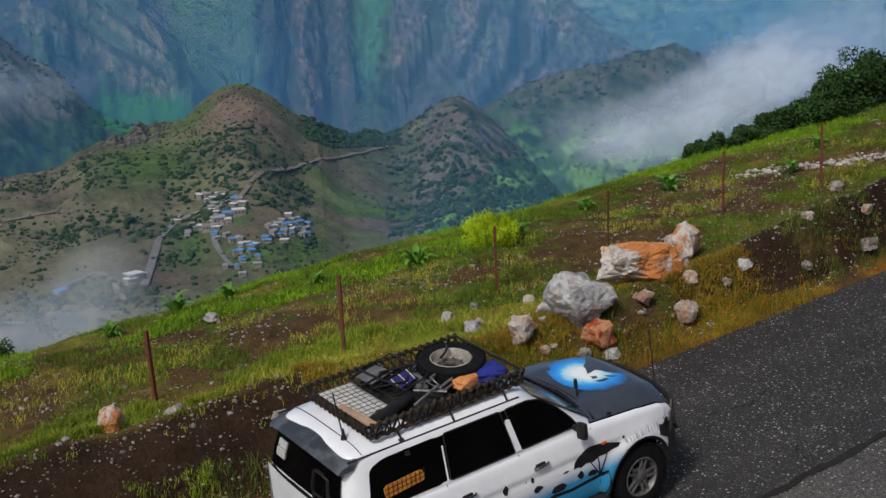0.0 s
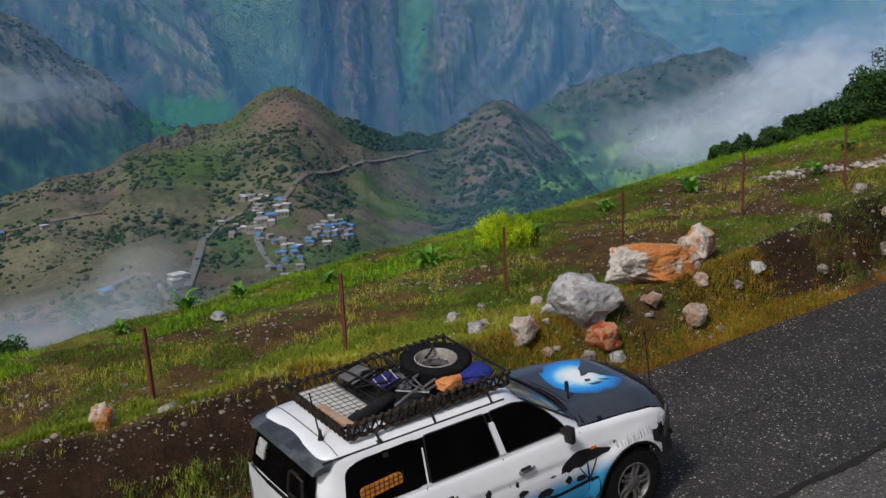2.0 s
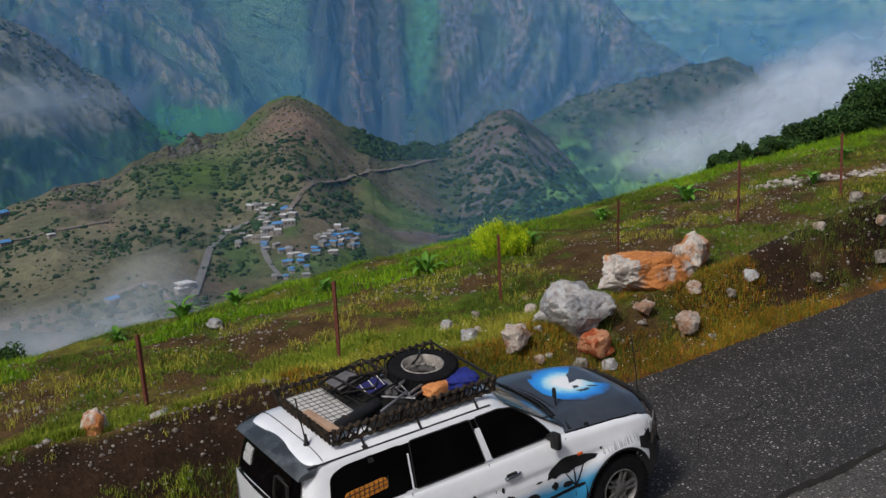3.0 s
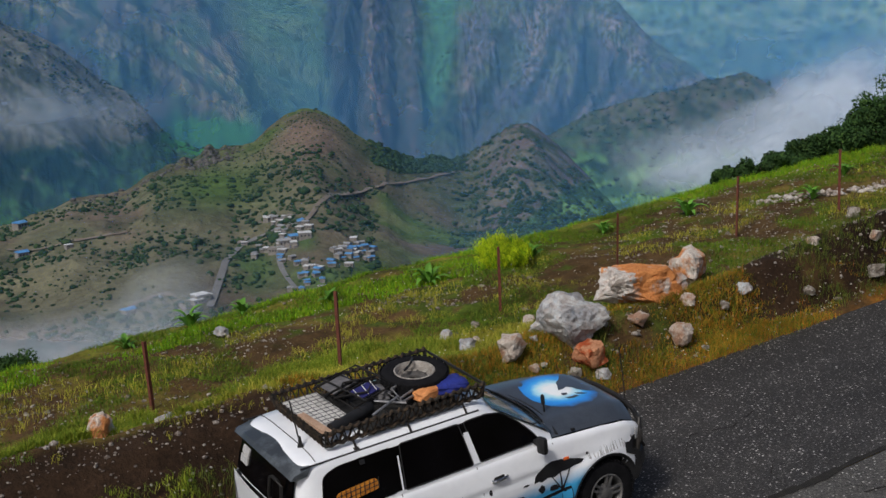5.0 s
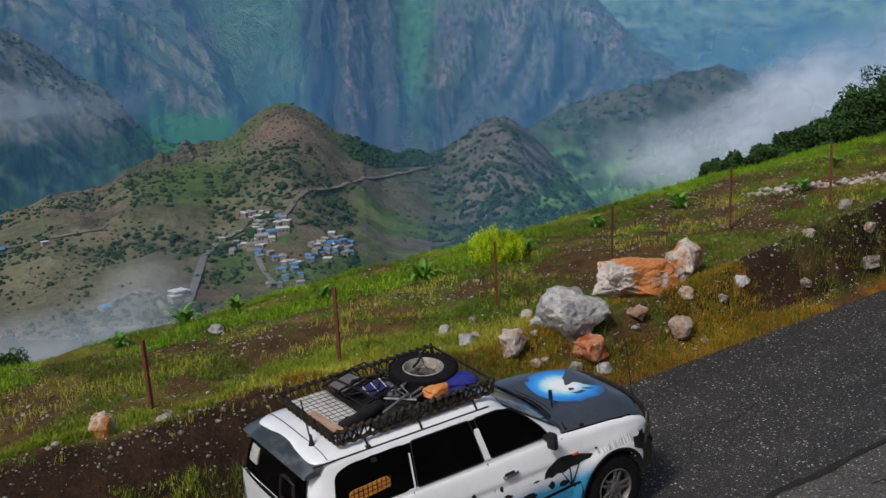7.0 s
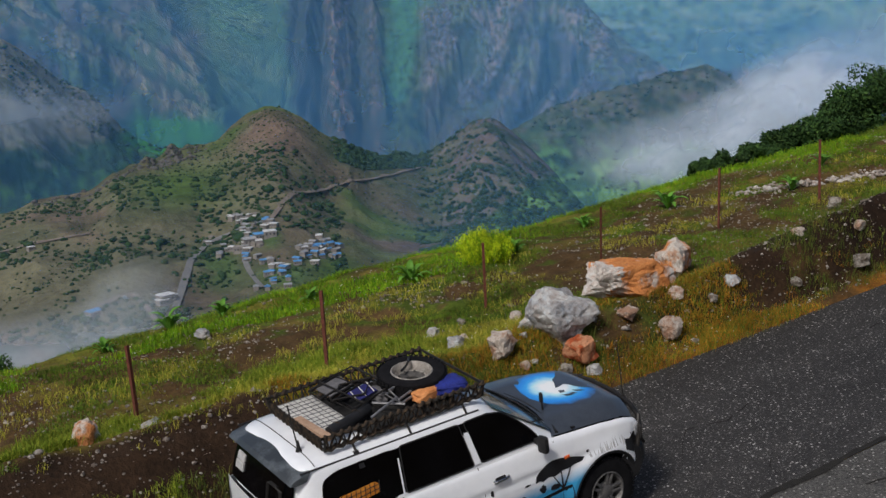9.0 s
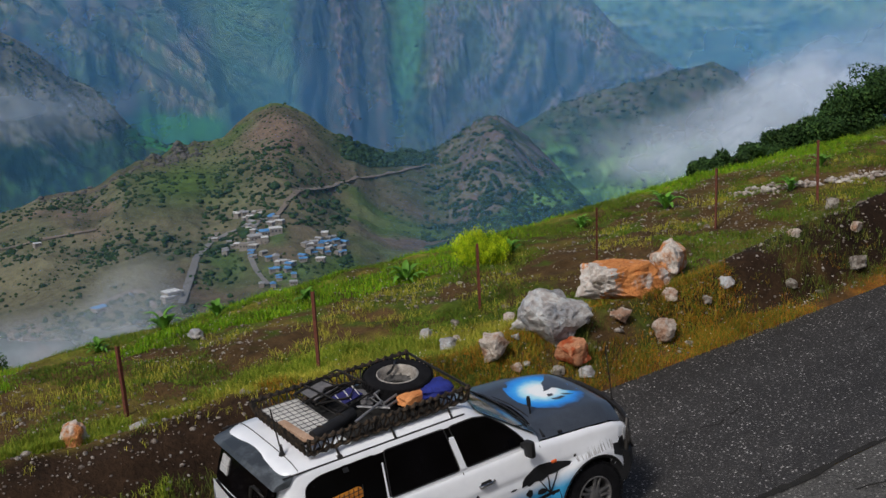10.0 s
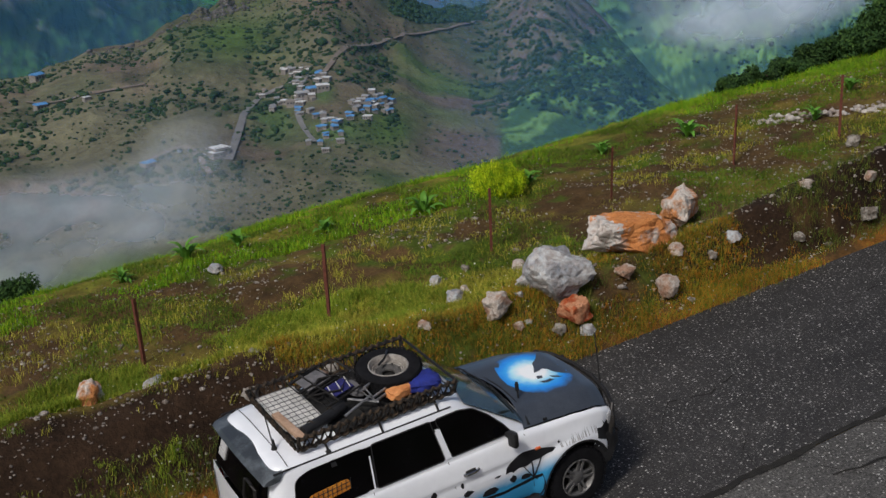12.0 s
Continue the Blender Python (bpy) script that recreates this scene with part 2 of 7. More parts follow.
def far_height(az, r):
    """Height of the country round the hillside, by bearing (degrees) and distance."""
    az, r = np.asarray(az, float), np.asarray(r, float)
    x, y = HERE[0] + r * np.cos(np.radians(az)), HERE[1] + r * np.sin(np.radians(az))
    tan = lambda e: np.tan(np.radians(e))
    wob = 0.5 * (fbm(az * 1.1, az * 0 + 3.3, 5, 4) - 0.5)
    # crests as seen over the valley: dip in degrees and distance, by bearing
    crest_az = [20, 40, 46, 49.3, 50.6, 51.6, 52.2, 53.0, 53.7, 54.4, 55.4, 56.2, 57.3, 60.0, 62.0, 62.6, 63.8, 64.6, 65.3, 66.3, 67.1, 67.9, 70.0, 71.6, 72.6, 73.2, 75.7, 78.2, 90]
    crest_dip = [-17, -16, -13, -10.6, -9.1, -7.9, -7.4, -6.6, -5.9, -5.4, -5.9, -6.7, -7.3, -7.2, -6.4, -5.8, -4.9, -4.5, -4.8, -5.5, -6.2, -6.4, -6.6, -7.0, -7.6, -8.0, -8.2, -9.2, -10]
    c1 = sum(np.interp(az + o, crest_az, crest_dip) for o in (-0.45, -0.2, 0.0, 0.2, 0.45)) / 5 + 0.3 * wob
    r1 = first_crest(az)
    c2 = np.interp(az, [20, 37, 40.7, 42.2, 43.2, 44.4, 46.0, 48.0, 50.3, 52.3, 53.5, 56, 62, 66, 69.0, 70.7, 71.6, 72.4, 73.7, 74.9, 76.0, 77.3, 78.7, 90],
                   [-9, -8, -5.8, -4.6, -3.9, -3.4, -3.7, -4.2, -4.8, -5.7, -6.3, -7.6, -7.6, -6.8, -6.6, -6.0, -4.9, -3.8, -2.8, -1.7, -0.9, -0.4, 0.2, 1.0]) + 0.5 * wob
    r2 = second_crest(az)
    c3 = np.interp(az, [20, 38, 44, 46, 47.3, 50.3, 53, 56, 60, 64, 70, 76, 84], [-3.2, -3.4, -3.6, -3.5, -2.6, 0.0, 1.6, 2.2, 1.2, 2.6, 2.2, 3.2, 4]) + 0.7 * wob
    r3 = np.interp(az, [20, 44, 47, 52, 64, 80], [3200, 3000, 3050, 3300, 3600, 3500])
    c4 = np.interp(az, [20, 38, 42, 46, 50, 60, 80], [3, 2.4, 1.6, 1.8, 2.4, 3, 3.5]) + wob
    zs = [HERE[2] + 300 * tan(-24) + 0 * az, HERE[2] + 560 * tan(-19.5) + 0 * az,
          HERE[2] + r1 * tan(c1), HERE[2] + (r1 + 260) * tan(c1 - 3.2), HERE[2] + r2 * tan(c2), HERE[2] + (r2 + 260) * tan(c2 - 2.2),
          HERE[2] + r3 * tan(c3), HERE[2] + (r3 + 250) * tan(np.minimum(c3 - 2, -3.3)), HERE[2] + 4350 * tan(-1.6 + 0 * az), HERE[2] + 4800 * tan(c4)]
    rs = [300 + 0 * az, 560 + 0 * az, r1, r1 + 260, r2, r2 + 260, r3, r3 + 250, 4350 + 0 * az, 4800 + 0 * az]
    z = np.where(r < rs[0], zs[0] + (rs[0] - r) * 0.42, zs[-1])
    for k in range(len(rs) - 1):
        u = (r - rs[k]) / (rs[k + 1] - rs[k])
        rise = zs[k + 1] > zs[k]
        s = np.where(rise, 0.35 * u + 0.65 * u * u * (3 - 2 * u), u * u * (3 - 2 * u))
        z = np.where((u >= 0) & (u < 1), zs[k] + (zs[k + 1] - zs[k]) * s, z)
    # spurs and gullies
    amp = np.interp(r, [300, 600, 1000, 1550, 1800, 2600, 3400, 4200, 4800], [2, 12, 24, 30, 30, 24, 30, 40, 60])
    crest = np.minimum.reduce([np.abs(r - q) / 160.0 for q in (r1, r2, r3)])
    amp = amp * (0.3 + 0.7 * np.clip(crest, 0, 1))
    wx, wy = x + 60 * (vnoise(x / 190, y / 190, 91) - 0.5), y + 60 * (vnoise(x / 190, y / 190, 92) - 0.5)
    big = np.where(r < r1 + 200, fbm(wx / 300, wy / 300, 11, 5, 0.5, ridged=True), fbm(wx / 420, wy / 420, 12, 6, 0.52, ridged=True)) - 0.62
    small = fbm(x / 60, y / 60, 31, 4, 0.55, ridged=True) - 0.6
    across, down = np.radians(az - 57) * r, r - 2000.0
    bent = 40 * (fbm(across / 130, down / 130, 35, 3) - 0.5)
    skew = 0.75 * smooth01(57.6 - az, 0, 1.2)
    crag = fbm((across + bent - skew * down) / 75, (down + 2 * bent + 0.6 * skew * across) / 120, 33, 5, 0.55, ridged=True) - 0.6
    horn = 9 * np.exp(-((az - 69.25) / 0.3) ** 2) + 5 * np.exp(-((az - 68.5) / 0.2) ** 2) + 7 * np.exp(-((az - 70.4) / 0.25) ** 2)
    teeth = horn * np.exp(-((r - r1) / 30) ** 2) + 15 * (fbm(x / 34, y / 34, 6, 4) - 0.45) * np.maximum(np.exp(-((r - r1) / 40) ** 2), np.exp(-((r - r2) / 45) ** 2))
    dip = np.degrees(np.arctan2(z - HERE[2], r))
    face = smooth01(r - r2, 120, 320) * smooth01(r3 - r, -60, 60)
    rocky = np.exp(-((az - 54.2) / 1.8) ** 2) * smooth01(r1 - r, -40, 60) * smooth01(r, 900, 1200) * 1.3 + face * (smooth01(64.0 - az, 0, 1) * (1 - np.exp(-((az - 58.4) / 0.9) ** 2)) * 0.9 + 0.09)
    mid = smooth01(r - r1, 60, 200) * smooth01(r2 - r, -80, 40)
    return z + amp * big * 1.5 + amp * 0.35 * small + face * face_relief(az, dip) + teeth + (rocky * 30 + mid * 30) * crag * (0.35 + 0.65 * np.clip(crest, 0, 1))


def bearing(az, r, lift=0.0):
    z = float(far_height(az, r))
    return Vector((HERE[0] + r * math.cos(radians(az)), HERE[1] + r * math.sin(radians(az)), z + lift))


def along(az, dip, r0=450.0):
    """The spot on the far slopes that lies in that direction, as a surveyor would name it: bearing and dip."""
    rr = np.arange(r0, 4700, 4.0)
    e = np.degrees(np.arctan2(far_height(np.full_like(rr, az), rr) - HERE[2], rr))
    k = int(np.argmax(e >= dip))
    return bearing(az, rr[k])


COL = dict(grass=(0.075, 0.125, 0.028), meadow=(0.06, 0.25, 0.045), dry=(0.142, 0.134, 0.080), rock=(0.165, 0.125, 0.105),
           wood=(0.014, 0.040, 0.012), earth=(0.148, 0.114, 0.078))


def blend(base, colour, w):
    return base + (np.array(colour) - base) * w[:, None]


def valley():
    az = np.concatenate([np.arange(-270, 28, 4.0), np.arange(28, 36, 0.2), np.arange(36, 81, 0.06), np.arange(81, 88, 0.3), np.arange(88, 90, 0.5)])
    r = np.concatenate([np.linspace(170, 600, 40), np.linspace(610, 1500, 180), np.linspace(1508, 2300, 120), np.linspace(2308, 3700, 210), np.linspace(3720, 4850, 60)])
    A, Rr = np.meshgrid(az, r, indexing="ij")
    Z = far_height(A, Rr)
    X, Y = HERE[0] + Rr * np.cos(np.radians(A)), HERE[1] + Rr * np.sin(np.radians(A))
    gx, gy = np.gradient(Z, axis=1) / np.maximum(np.gradient(Rr, axis=1), 1), np.gradient(Z, axis=0)
    steep = smooth01(np.abs(gx), 0.45, 1.0).ravel()
    v = np.stack([X, Y, Z], -1).reshape(-1, 3)
    x, y, a, q = X.ravel(), Y.ravel(), A.ravel(), Rr.ravel()
    dip = np.degrees(np.arctan2(v[:, 2] - HERE[2], q))
    lx, ly = x + 1.2 * v[:, 2], y - 1.0 * v[:, 2]
    n1, n2, n3 = fbm(x / 260, y / 260, 3, 5), fbm(lx / 90, ly / 90, 8, 5), fbm(lx / 30, ly / 30, 13, 4)
    c = np.tile(np.array(COL["grass"]), (len(x), 1))
    hill = smooth01(first_crest(a) - q, -160, -40)
    c = blend(c, COL["dry"], smooth01(n1 + 0.5 * n2, 0.42, 0.68) * hill)
    c = blend(c, COL["earth"], smooth01(n2, 0.54, 0.7) * hill)
    c = blend(c, COL["rock"], smooth01(n2 + 0.5 * steep, 0.62, 0.9) * np.where(hill > 0.5, 0.85, 0.3))
    c = blend(c, COL["wood"], smooth01(n3 + 0.5 * n1, 0.78, 0.92) * (0.35 + 0.5 * smooth01(q, 1400, 1700)))
    n4, n5, n6 = fbm(lx / 13, ly / 13, 17, 3), fbm(a * 3.0, dip * 3.4, 27, 5), fbm(a * 0.85 - 0.3 * dip, dip * 0.8 + 0.3 * a, 37, 5)
    ra, rd = ragged(a, dip, 95, 0.7)
    far = smooth01(q - second_crest(a), 100, 260) * smooth01(-q, -3750, -3600)
    n3, n4 = n3 + (fbm(a * 5.0, dip * 5.6, 43, 4) - n3) * far, n4 + (fbm(a * 12.0, dip * 13.0, 47, 3) - n4) * far
    mid = smooth01(q - first_crest(a), 40, 160) * smooth01(second_crest(a) - q, -140, -60)
    crest_of = lambda lines, w: np.max([np.clip(1 - polyline(ra, rd, ln)[0] / (w * wd), 0, 1) for ln, _, wd in lines], axis=0)
    # left flank: bare violet-brown slopes, pale green crests
    lf = far * smooth01(ra, 66.3, 68.0)
    c = blend(c, (0.165, 0.165, 0.16), lf * 0.95)
    c = blend(c, (0.09, 0.17, 0.08), lf * smooth01(n6, 0.44, 0.58) * 0.85)
    c = blend(c, (0.34, 0.32, 0.22), lf * smooth01(crest_of(LEFT_SPURS, 1.0), 0.62, 0.92) * smooth01(n5, 0.3, 0.5) * 0.85)
    c = blend(c, (0.03, 0.05, 0.03), lf * smooth01(n4 + 0.5 * (n5 - 0.5), 0.56, 0.64) * 0.7)
    # green bowl, and the green gully beside the peak
    c = blend(c, (0.115, 0.245, 0.125), far * smooth01(ra, 62.9, 63.7) * smooth01(-ra, -68.0, -66.6))
    c = blend(c, (0.18, 0.29, 0.15), far * smooth01(ra, 62.9, 63.7) * smooth01(-ra, -68.0, -66.6) * smooth01(n2, 0.45, 0.65) * 0.8)
    # dark ribs with a brown wall between them
    rb = far * smooth01(ra, 59.0, 59.5) * smooth01(-ra, -63.8, -63.2)
    c = blend(c, (0.075, 0.095, 0.09), rb)
    c = blend(c, (0.25, 0.185, 0.165), rb * np.clip(1.4 * np.exp(-((ra - 61.3) / 0.45) ** 2) + 0.8 * np.exp(-((ra - 59.7) / 0.25) ** 2), 0, 1) * smooth01(n3 + 0.4 * (n4 - 0.5), 0.34, 0.56))
    c = blend(c, (0.10, 0.13, 0.07), rb * smooth01(n4, 0.56, 0.66) * 0.8)
    # the rocky peak: brown and violet rock, green ledges, darkened gullies, shrubs
    pk = far * smooth01(-ra, -57.6, -56.8)
    c = blend(c, (0.155, 0.15, 0.16), pk)
    c = blend(c, (0.29, 0.225, 0.18), pk * smooth01(n6 + 0.5 * (n3 - 0.5), 0.48, 0.58) * 0.9)
    c = blend(c, (0.13, 0.18, 0.085), pk * smooth01(fbm(a * 1.1 + 7, dip * 1.2, 28, 5) + 0.4 * (n4 - 0.5), 0.52, 0.60) * 0.85)
    c = blend(c, (0.24, 0.28, 0.12), pk * np.clip(1.2 * np.exp(-((ra - 52.5) / 0.9) ** 2 - ((rd + 3.2) / 0.9) ** 2) + np.exp(-((ra - 48.3) / 0.8) ** 2 - ((rd + 3.4) / 0.9) ** 2), 0, 1) * smooth01(n3, 0.35, 0.55))
    # gully shade painted into the cover colour, together with dark wood
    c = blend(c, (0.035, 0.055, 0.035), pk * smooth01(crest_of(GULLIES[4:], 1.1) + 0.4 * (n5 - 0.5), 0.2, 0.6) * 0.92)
    c = blend(c, (0.04, 0.065, 0.03), pk * smooth01(n4 + 0.2 * n2, 0.585, 0.66) * 0.85)
    c = blend(c, (0.13, 0.14, 0.08), pk * smooth01(-rd, 4.2, 5.6) * smooth01(ra, 53, 54) * smooth01(n3, 0.40, 0.55) * 0.8)
    gg = far * np.exp(-((ra - 58.3 + 0.16 * (rd + 2)) / (0.95 + 0.13 * np.clip(rd, -6, 1))) ** 4) * smooth01(rd, -5.4, -4.4)
    c = blend(c, (0.075, 0.22, 0.095), gg)
    c = blend(c, (0.025, 0.05, 0.028), (far - pk) * (1 - lf) * smooth01(n4, 0.60, 0.66) * 0.75)
    # nearer flanks: wood low on the left, brown above it; scrubby brown-green spur on the right
    ml = mid * smooth01(ra, 68.0, 69.5)
    c = blend(c, (0.195, 0.195, 0.165), ml * 0.9)
    c = blend(c, (0.042, 0.085, 0.048), ml * smooth01(-(rd + 0.25 * (ra - 72)) + 1.5 * (n5 - 0.5), 5.2, 5.9))
    c = blend(c, (0.07, 0.18, 0.05), ml * smooth01(-rd, 5.6, 6.2) * smooth01(n5, 0.48, 0.56) * 0.8)
    c = blend(c, (0.032, 0.055, 0.03), ml * smooth01(n4, 0.54, 0.62) * 0.7)
    mr = mid * smooth01(-ra, -55.5, -53.5)
    c = blend(c, (0.105, 0.115, 0.065), mr)
    c = blend(c, (0.145, 0.125, 0.10), mr * smooth01(n5, 0.48, 0.6) * 0.85)
    c = blend(c, (0.035, 0.062, 0.03), mr * smooth01(n4 + 0.4 * (n3 - 0.5), 0.49, 0.57) * 0.9)
    spot = lambda a0, d0, sa, sd: np.exp(-((a - a0) / sa) ** 2 - ((dip - d0) / sd) ** 2)
    band = lambda lo, hi: smooth01(q, lo, lo + 60) * smooth01(-q, -hi, -hi + 60)
    # brown slope under the summit and spurs of the village hill
    c = blend(c, COL["dry"], np.clip(1.5 * (spot(65.3, -7.2, 2.4, 2.2) + spot(61.5, -9.2, 2.2, 1.4) + spot(74, -12, 4, 1.6)), 0, 1) * band(650, 1500) * smooth01(n2, 0.3, 0.55))
    c = blend(c, COL["grass"], np.clip(1.2 * (spot(69, -8.0, 2.2, 1.0) + spot(62, -12.5, 1.6, 1.0)), 0, 1) * band(600, 1500))
    c = blend(c, (0.165, 0.118, 0.088), np.clip(1.4 * spot(64.6, -6.0, 1.6, 1.3) + spot(62.5, -8.5, 1.5, 0.9), 0, 1) * band(900, 1500) * smooth01(n3, 0.3, 0.55) * 0.9)
    c = blend(c, (0.085, 0.135, 0.045), np.clip(1.3 * (spot(67.5, -11.8, 1.0, 1.0) + spot(64.3, -12.4, 1.4, 0.7) + spot(65.0, -10.6, 0.5, 0.5)), 0, 1) * band(600, 1300) * smooth01(n3, 0.35, 0.5))
    # woods: the saddle and the floor of the side valley
    c = blend(c, COL["wood"], np.clip(1.5 * (spot(60.0, -6.9, 1.8, 0.55) + spot(51, -9.0, 5.5, 2.6) + spot(77, -6.6, 4, 1.0)), 0, 1) * band(500, 2300) * smooth01(n3, 0.25, 0.42))
    c = blend(c, (0.10, 0.21, 0.05), np.clip(1.6 * spot(50.5, -8.6, 4.5, 1.8), 0, 1) * smooth01(n3 + 0.5 * (n2 - 0.5), 0.54, 0.62) * band(600, 2300))
    # meadow on the bench behind the village hill
    c = blend(c, COL["meadow"], np.clip(2.2 * np.exp(-((ra - 69.0) / 1.9) ** 4 - ((rd + 5.6 - 0.12 * (ra - 69)) / 0.75) ** 4), 0, 1) * smooth01(q - first_crest(a), 100, 200))
    # knoll beside the saddle: rock and scrub
    kn = smooth01(-ra, -56.8, -56.0) * smooth01(ra, 50.8, 51.6) * hill
    c = blend(c, (0.14, 0.13, 0.095), kn * 0.9)
    c = blend(c, (0.155, 0.12, 0.11), kn * smooth01(n3 + 0.4 * (n5 - 0.5), 0.48, 0.58) * 0.85)
    c = blend(c, (0.04, 0.065, 0.03), kn * smooth01(n4 + 0.3 * (n3 - 0.5), 0.52, 0.60) * 0.9)
    # green floor of the side valley with strips of meadow between the trees
    floor_line = np.interp(ra, [40, 46, 48.5, 51.7, 53.3, 54.8, 57], [-6.6, -6.9, -7.2, -8.2, -9.2, -10.4, -12.2])
    sv = smooth01(q, 600, 800) * smooth01(second_crest(a) - q, -60, 0) * smooth01(floor_line - rd, -0.1, 0.35) * smooth01(-ra, -57.0, -56.0)
    c = blend(c, (0.045, 0.105, 0.035), sv)
    c = blend(c, (0.15, 0.29, 0.075), sv * smooth01(fbm((ra + 2.2 * rd) * 1.9, (rd - 0.4 * ra) * 0.8, 29, 4), 0.52, 0.60))
    # fields on the plain
    plain = smooth01(q, 3250, 3400) * smooth01(-a, -50.5, -49.5)
    c = blend(c, (0.17, 0.30, 0.15), plain)
    c = blend(c, (0.36, 0.46, 0.25), plain * smooth01(fbm(a * 1.5, dip * 3.4, 71, 5), 0.50, 0.64) * 0.8)
    c = blend(c, (0.045, 0.09, 0.05), plain * smooth01(fbm(a * 2.6 + 5, dip * 6.0, 73, 5), 0.53, 0.62) * 0.8)
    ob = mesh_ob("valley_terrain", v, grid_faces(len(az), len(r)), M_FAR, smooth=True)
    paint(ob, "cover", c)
    return tagged(ob, "green and brown mountain valley with rocky ridges and meadows", "mountains", kind="structure")


valley()


# ------------------------------------------------------------ the hillside of the road
def profile(y):
    return np.interp(y, [-400, -60, -14, -6.2, -5.6, 2.2, 2.45, 2.8, 3.2, 3.55, 4.1, 5.0, 6.7, 8.5, 10.5, 12.5, 15, 20, 30, 60, 130, 170, 260],
                     [120, 16, 0.4, 0.05, 0.0, 0.0, 0.05, 0.14, 0.58, 0.84, 0.62, 0.40, 0.31, 0.20, 0.02, -0.3, -1.1, -3.1, -7.3, -21, -50, -68, -118])


def hill_height(x, y, detail=True):
    x, y = np.asarray(x, float), np.asarray(y, float)
    off = smooth01(y, 2.3, 3.2)
    wander = (fbm(x / 6.0, y / 6.0 + 7, 41, 3) - 0.5) * 1.1 * off
    z = x * GRADE + profile(y + wander * smooth01(-y, -8, -6)) 
    z = z + off * (fbm(x / 9.0, y / 9.0, 43, 4) - 0.5) * np.interp(y, [2, 4, 9, 20, 60, 150], [0.1, 0.35, 0.45, 0.7, 2.0, 5.0])
    z = z + 0.34 * np.exp(-((y - 3.55) / 0.5) ** 2) * smooth01(x, 8.3, 10.5)
    z = z + 0.36 * np.exp(-((y - 4.2) / 0.42) ** 2) * smooth01(-x, -3.2, -1.2)
    if detail:
        z = z + off * ((fbm(x / 0.8, y / 0.8, 47, 4) - 0.5) * 0.22 + (fbm(x / 0.22, y / 0.22, 53, 3) - 0.5) * 0.07)
    return z + smooth01(x, 10, 60) * smooth01(y, 4, 14) * 0.9


def hillside():
    xs = np.concatenate([np.linspace(-170, -14, 40), np.arange(-13.5, 32, 0.11), np.arange(32, 70, 0.4), np.linspace(71, 330, 120)])
    ys = np.concatenate([np.linspace(-380, -46, 12), np.arange(-44, -7, 0.9), [-6.4, -5.8, -2, 2.0], np.arange(2.15, 13, 0.1), np.arange(13, 30, 0.4), np.linspace(31, 250, 110)])
    X, Y = np.meshgrid(xs, ys, indexing="ij")
    Z = hill_height(X, Y)
    Z = Z - 0.08 * smooth01(Y, -6.6, -6.2) * smooth01(-Y, -2.3, -2.15)
    v = np.stack([X, Y, Z], -1).reshape(-1, 3)
    x, y = X.ravel(), Y.ravel()
    n1, n2, n3 = fbm(x / 3.2, y / 3.2, 61, 4), fbm(x / 0.9, y / 0.9, 67, 4), fbm(x / 14, y / 14, 73, 4)
    grass, lush, straw, soil, brown = (0.06, 0.088, 0.010), (0.13, 0.23, 0.008), (0.15, 0.12, 0.024), (0.027, 0.0155, 0.009), (0.080, 0.045, 0.020)
    c = np.tile(np.array(grass), (len(x), 1))
    n4 = fbm(x / 0.35, y / 0.35, 69, 3)
    c = blend(c, lush, smooth01(n3 + 0.4 * (n4 - 0.5), 0.45, 0.62) * smooth01(y, 6, 10))
    c = blend(c, brown, smooth01(n1 + 0.6 * (n4 - 0.5), 0.25, 0.40) * smooth01(-y, -15, -10) * 0.95)
    c = blend(c, straw, smooth01(n2 + 0.4 * n1, 0.72, 0.88) * 0.7)
    berm = smooth01(y + (n1 - 0.5) * 0.8, 2.5, 2.8) * smooth01(-(y + (n1 - 0.5) * 0.9), -4.25, -4.0)
    grown_over = smooth01(x, 0.8, 2.4) * smooth01(-x, -8.2, -6.8)
    c = blend(c, soil, berm * smooth01(n2, 0.2, 0.4) * (1 - 0.8 * grown_over))
    verge = smooth01(-y, -2.75, -2.35) * smooth01(y, 2.1, 2.2)
    c = blend(c, (0.19, 0.08, 0.015), verge * smooth01(n2, 0.35, 0.6))
    c = blend(c, (0.17, 0.32, 0.006), smooth01(y, 10, 13) * smooth01(n3 + 0.3 * n1, 0.5, 0.75))
    c = blend(c, (0.22, 0.21, 0.03), smooth01(y, 10, 13) * smooth01(fbm(x / 2.0, y / 7.0, 79, 3), 0.56, 0.68) * 0.8)
    ob = mesh_ob("ground", v, grid_faces(len(xs), len(ys)), M_GROUND, smooth=True)
    paint(ob, "cover", c)
    return tagged(ob, "grassy stony hillside falling away below the road", "hillside", kind="structure")


hillside()


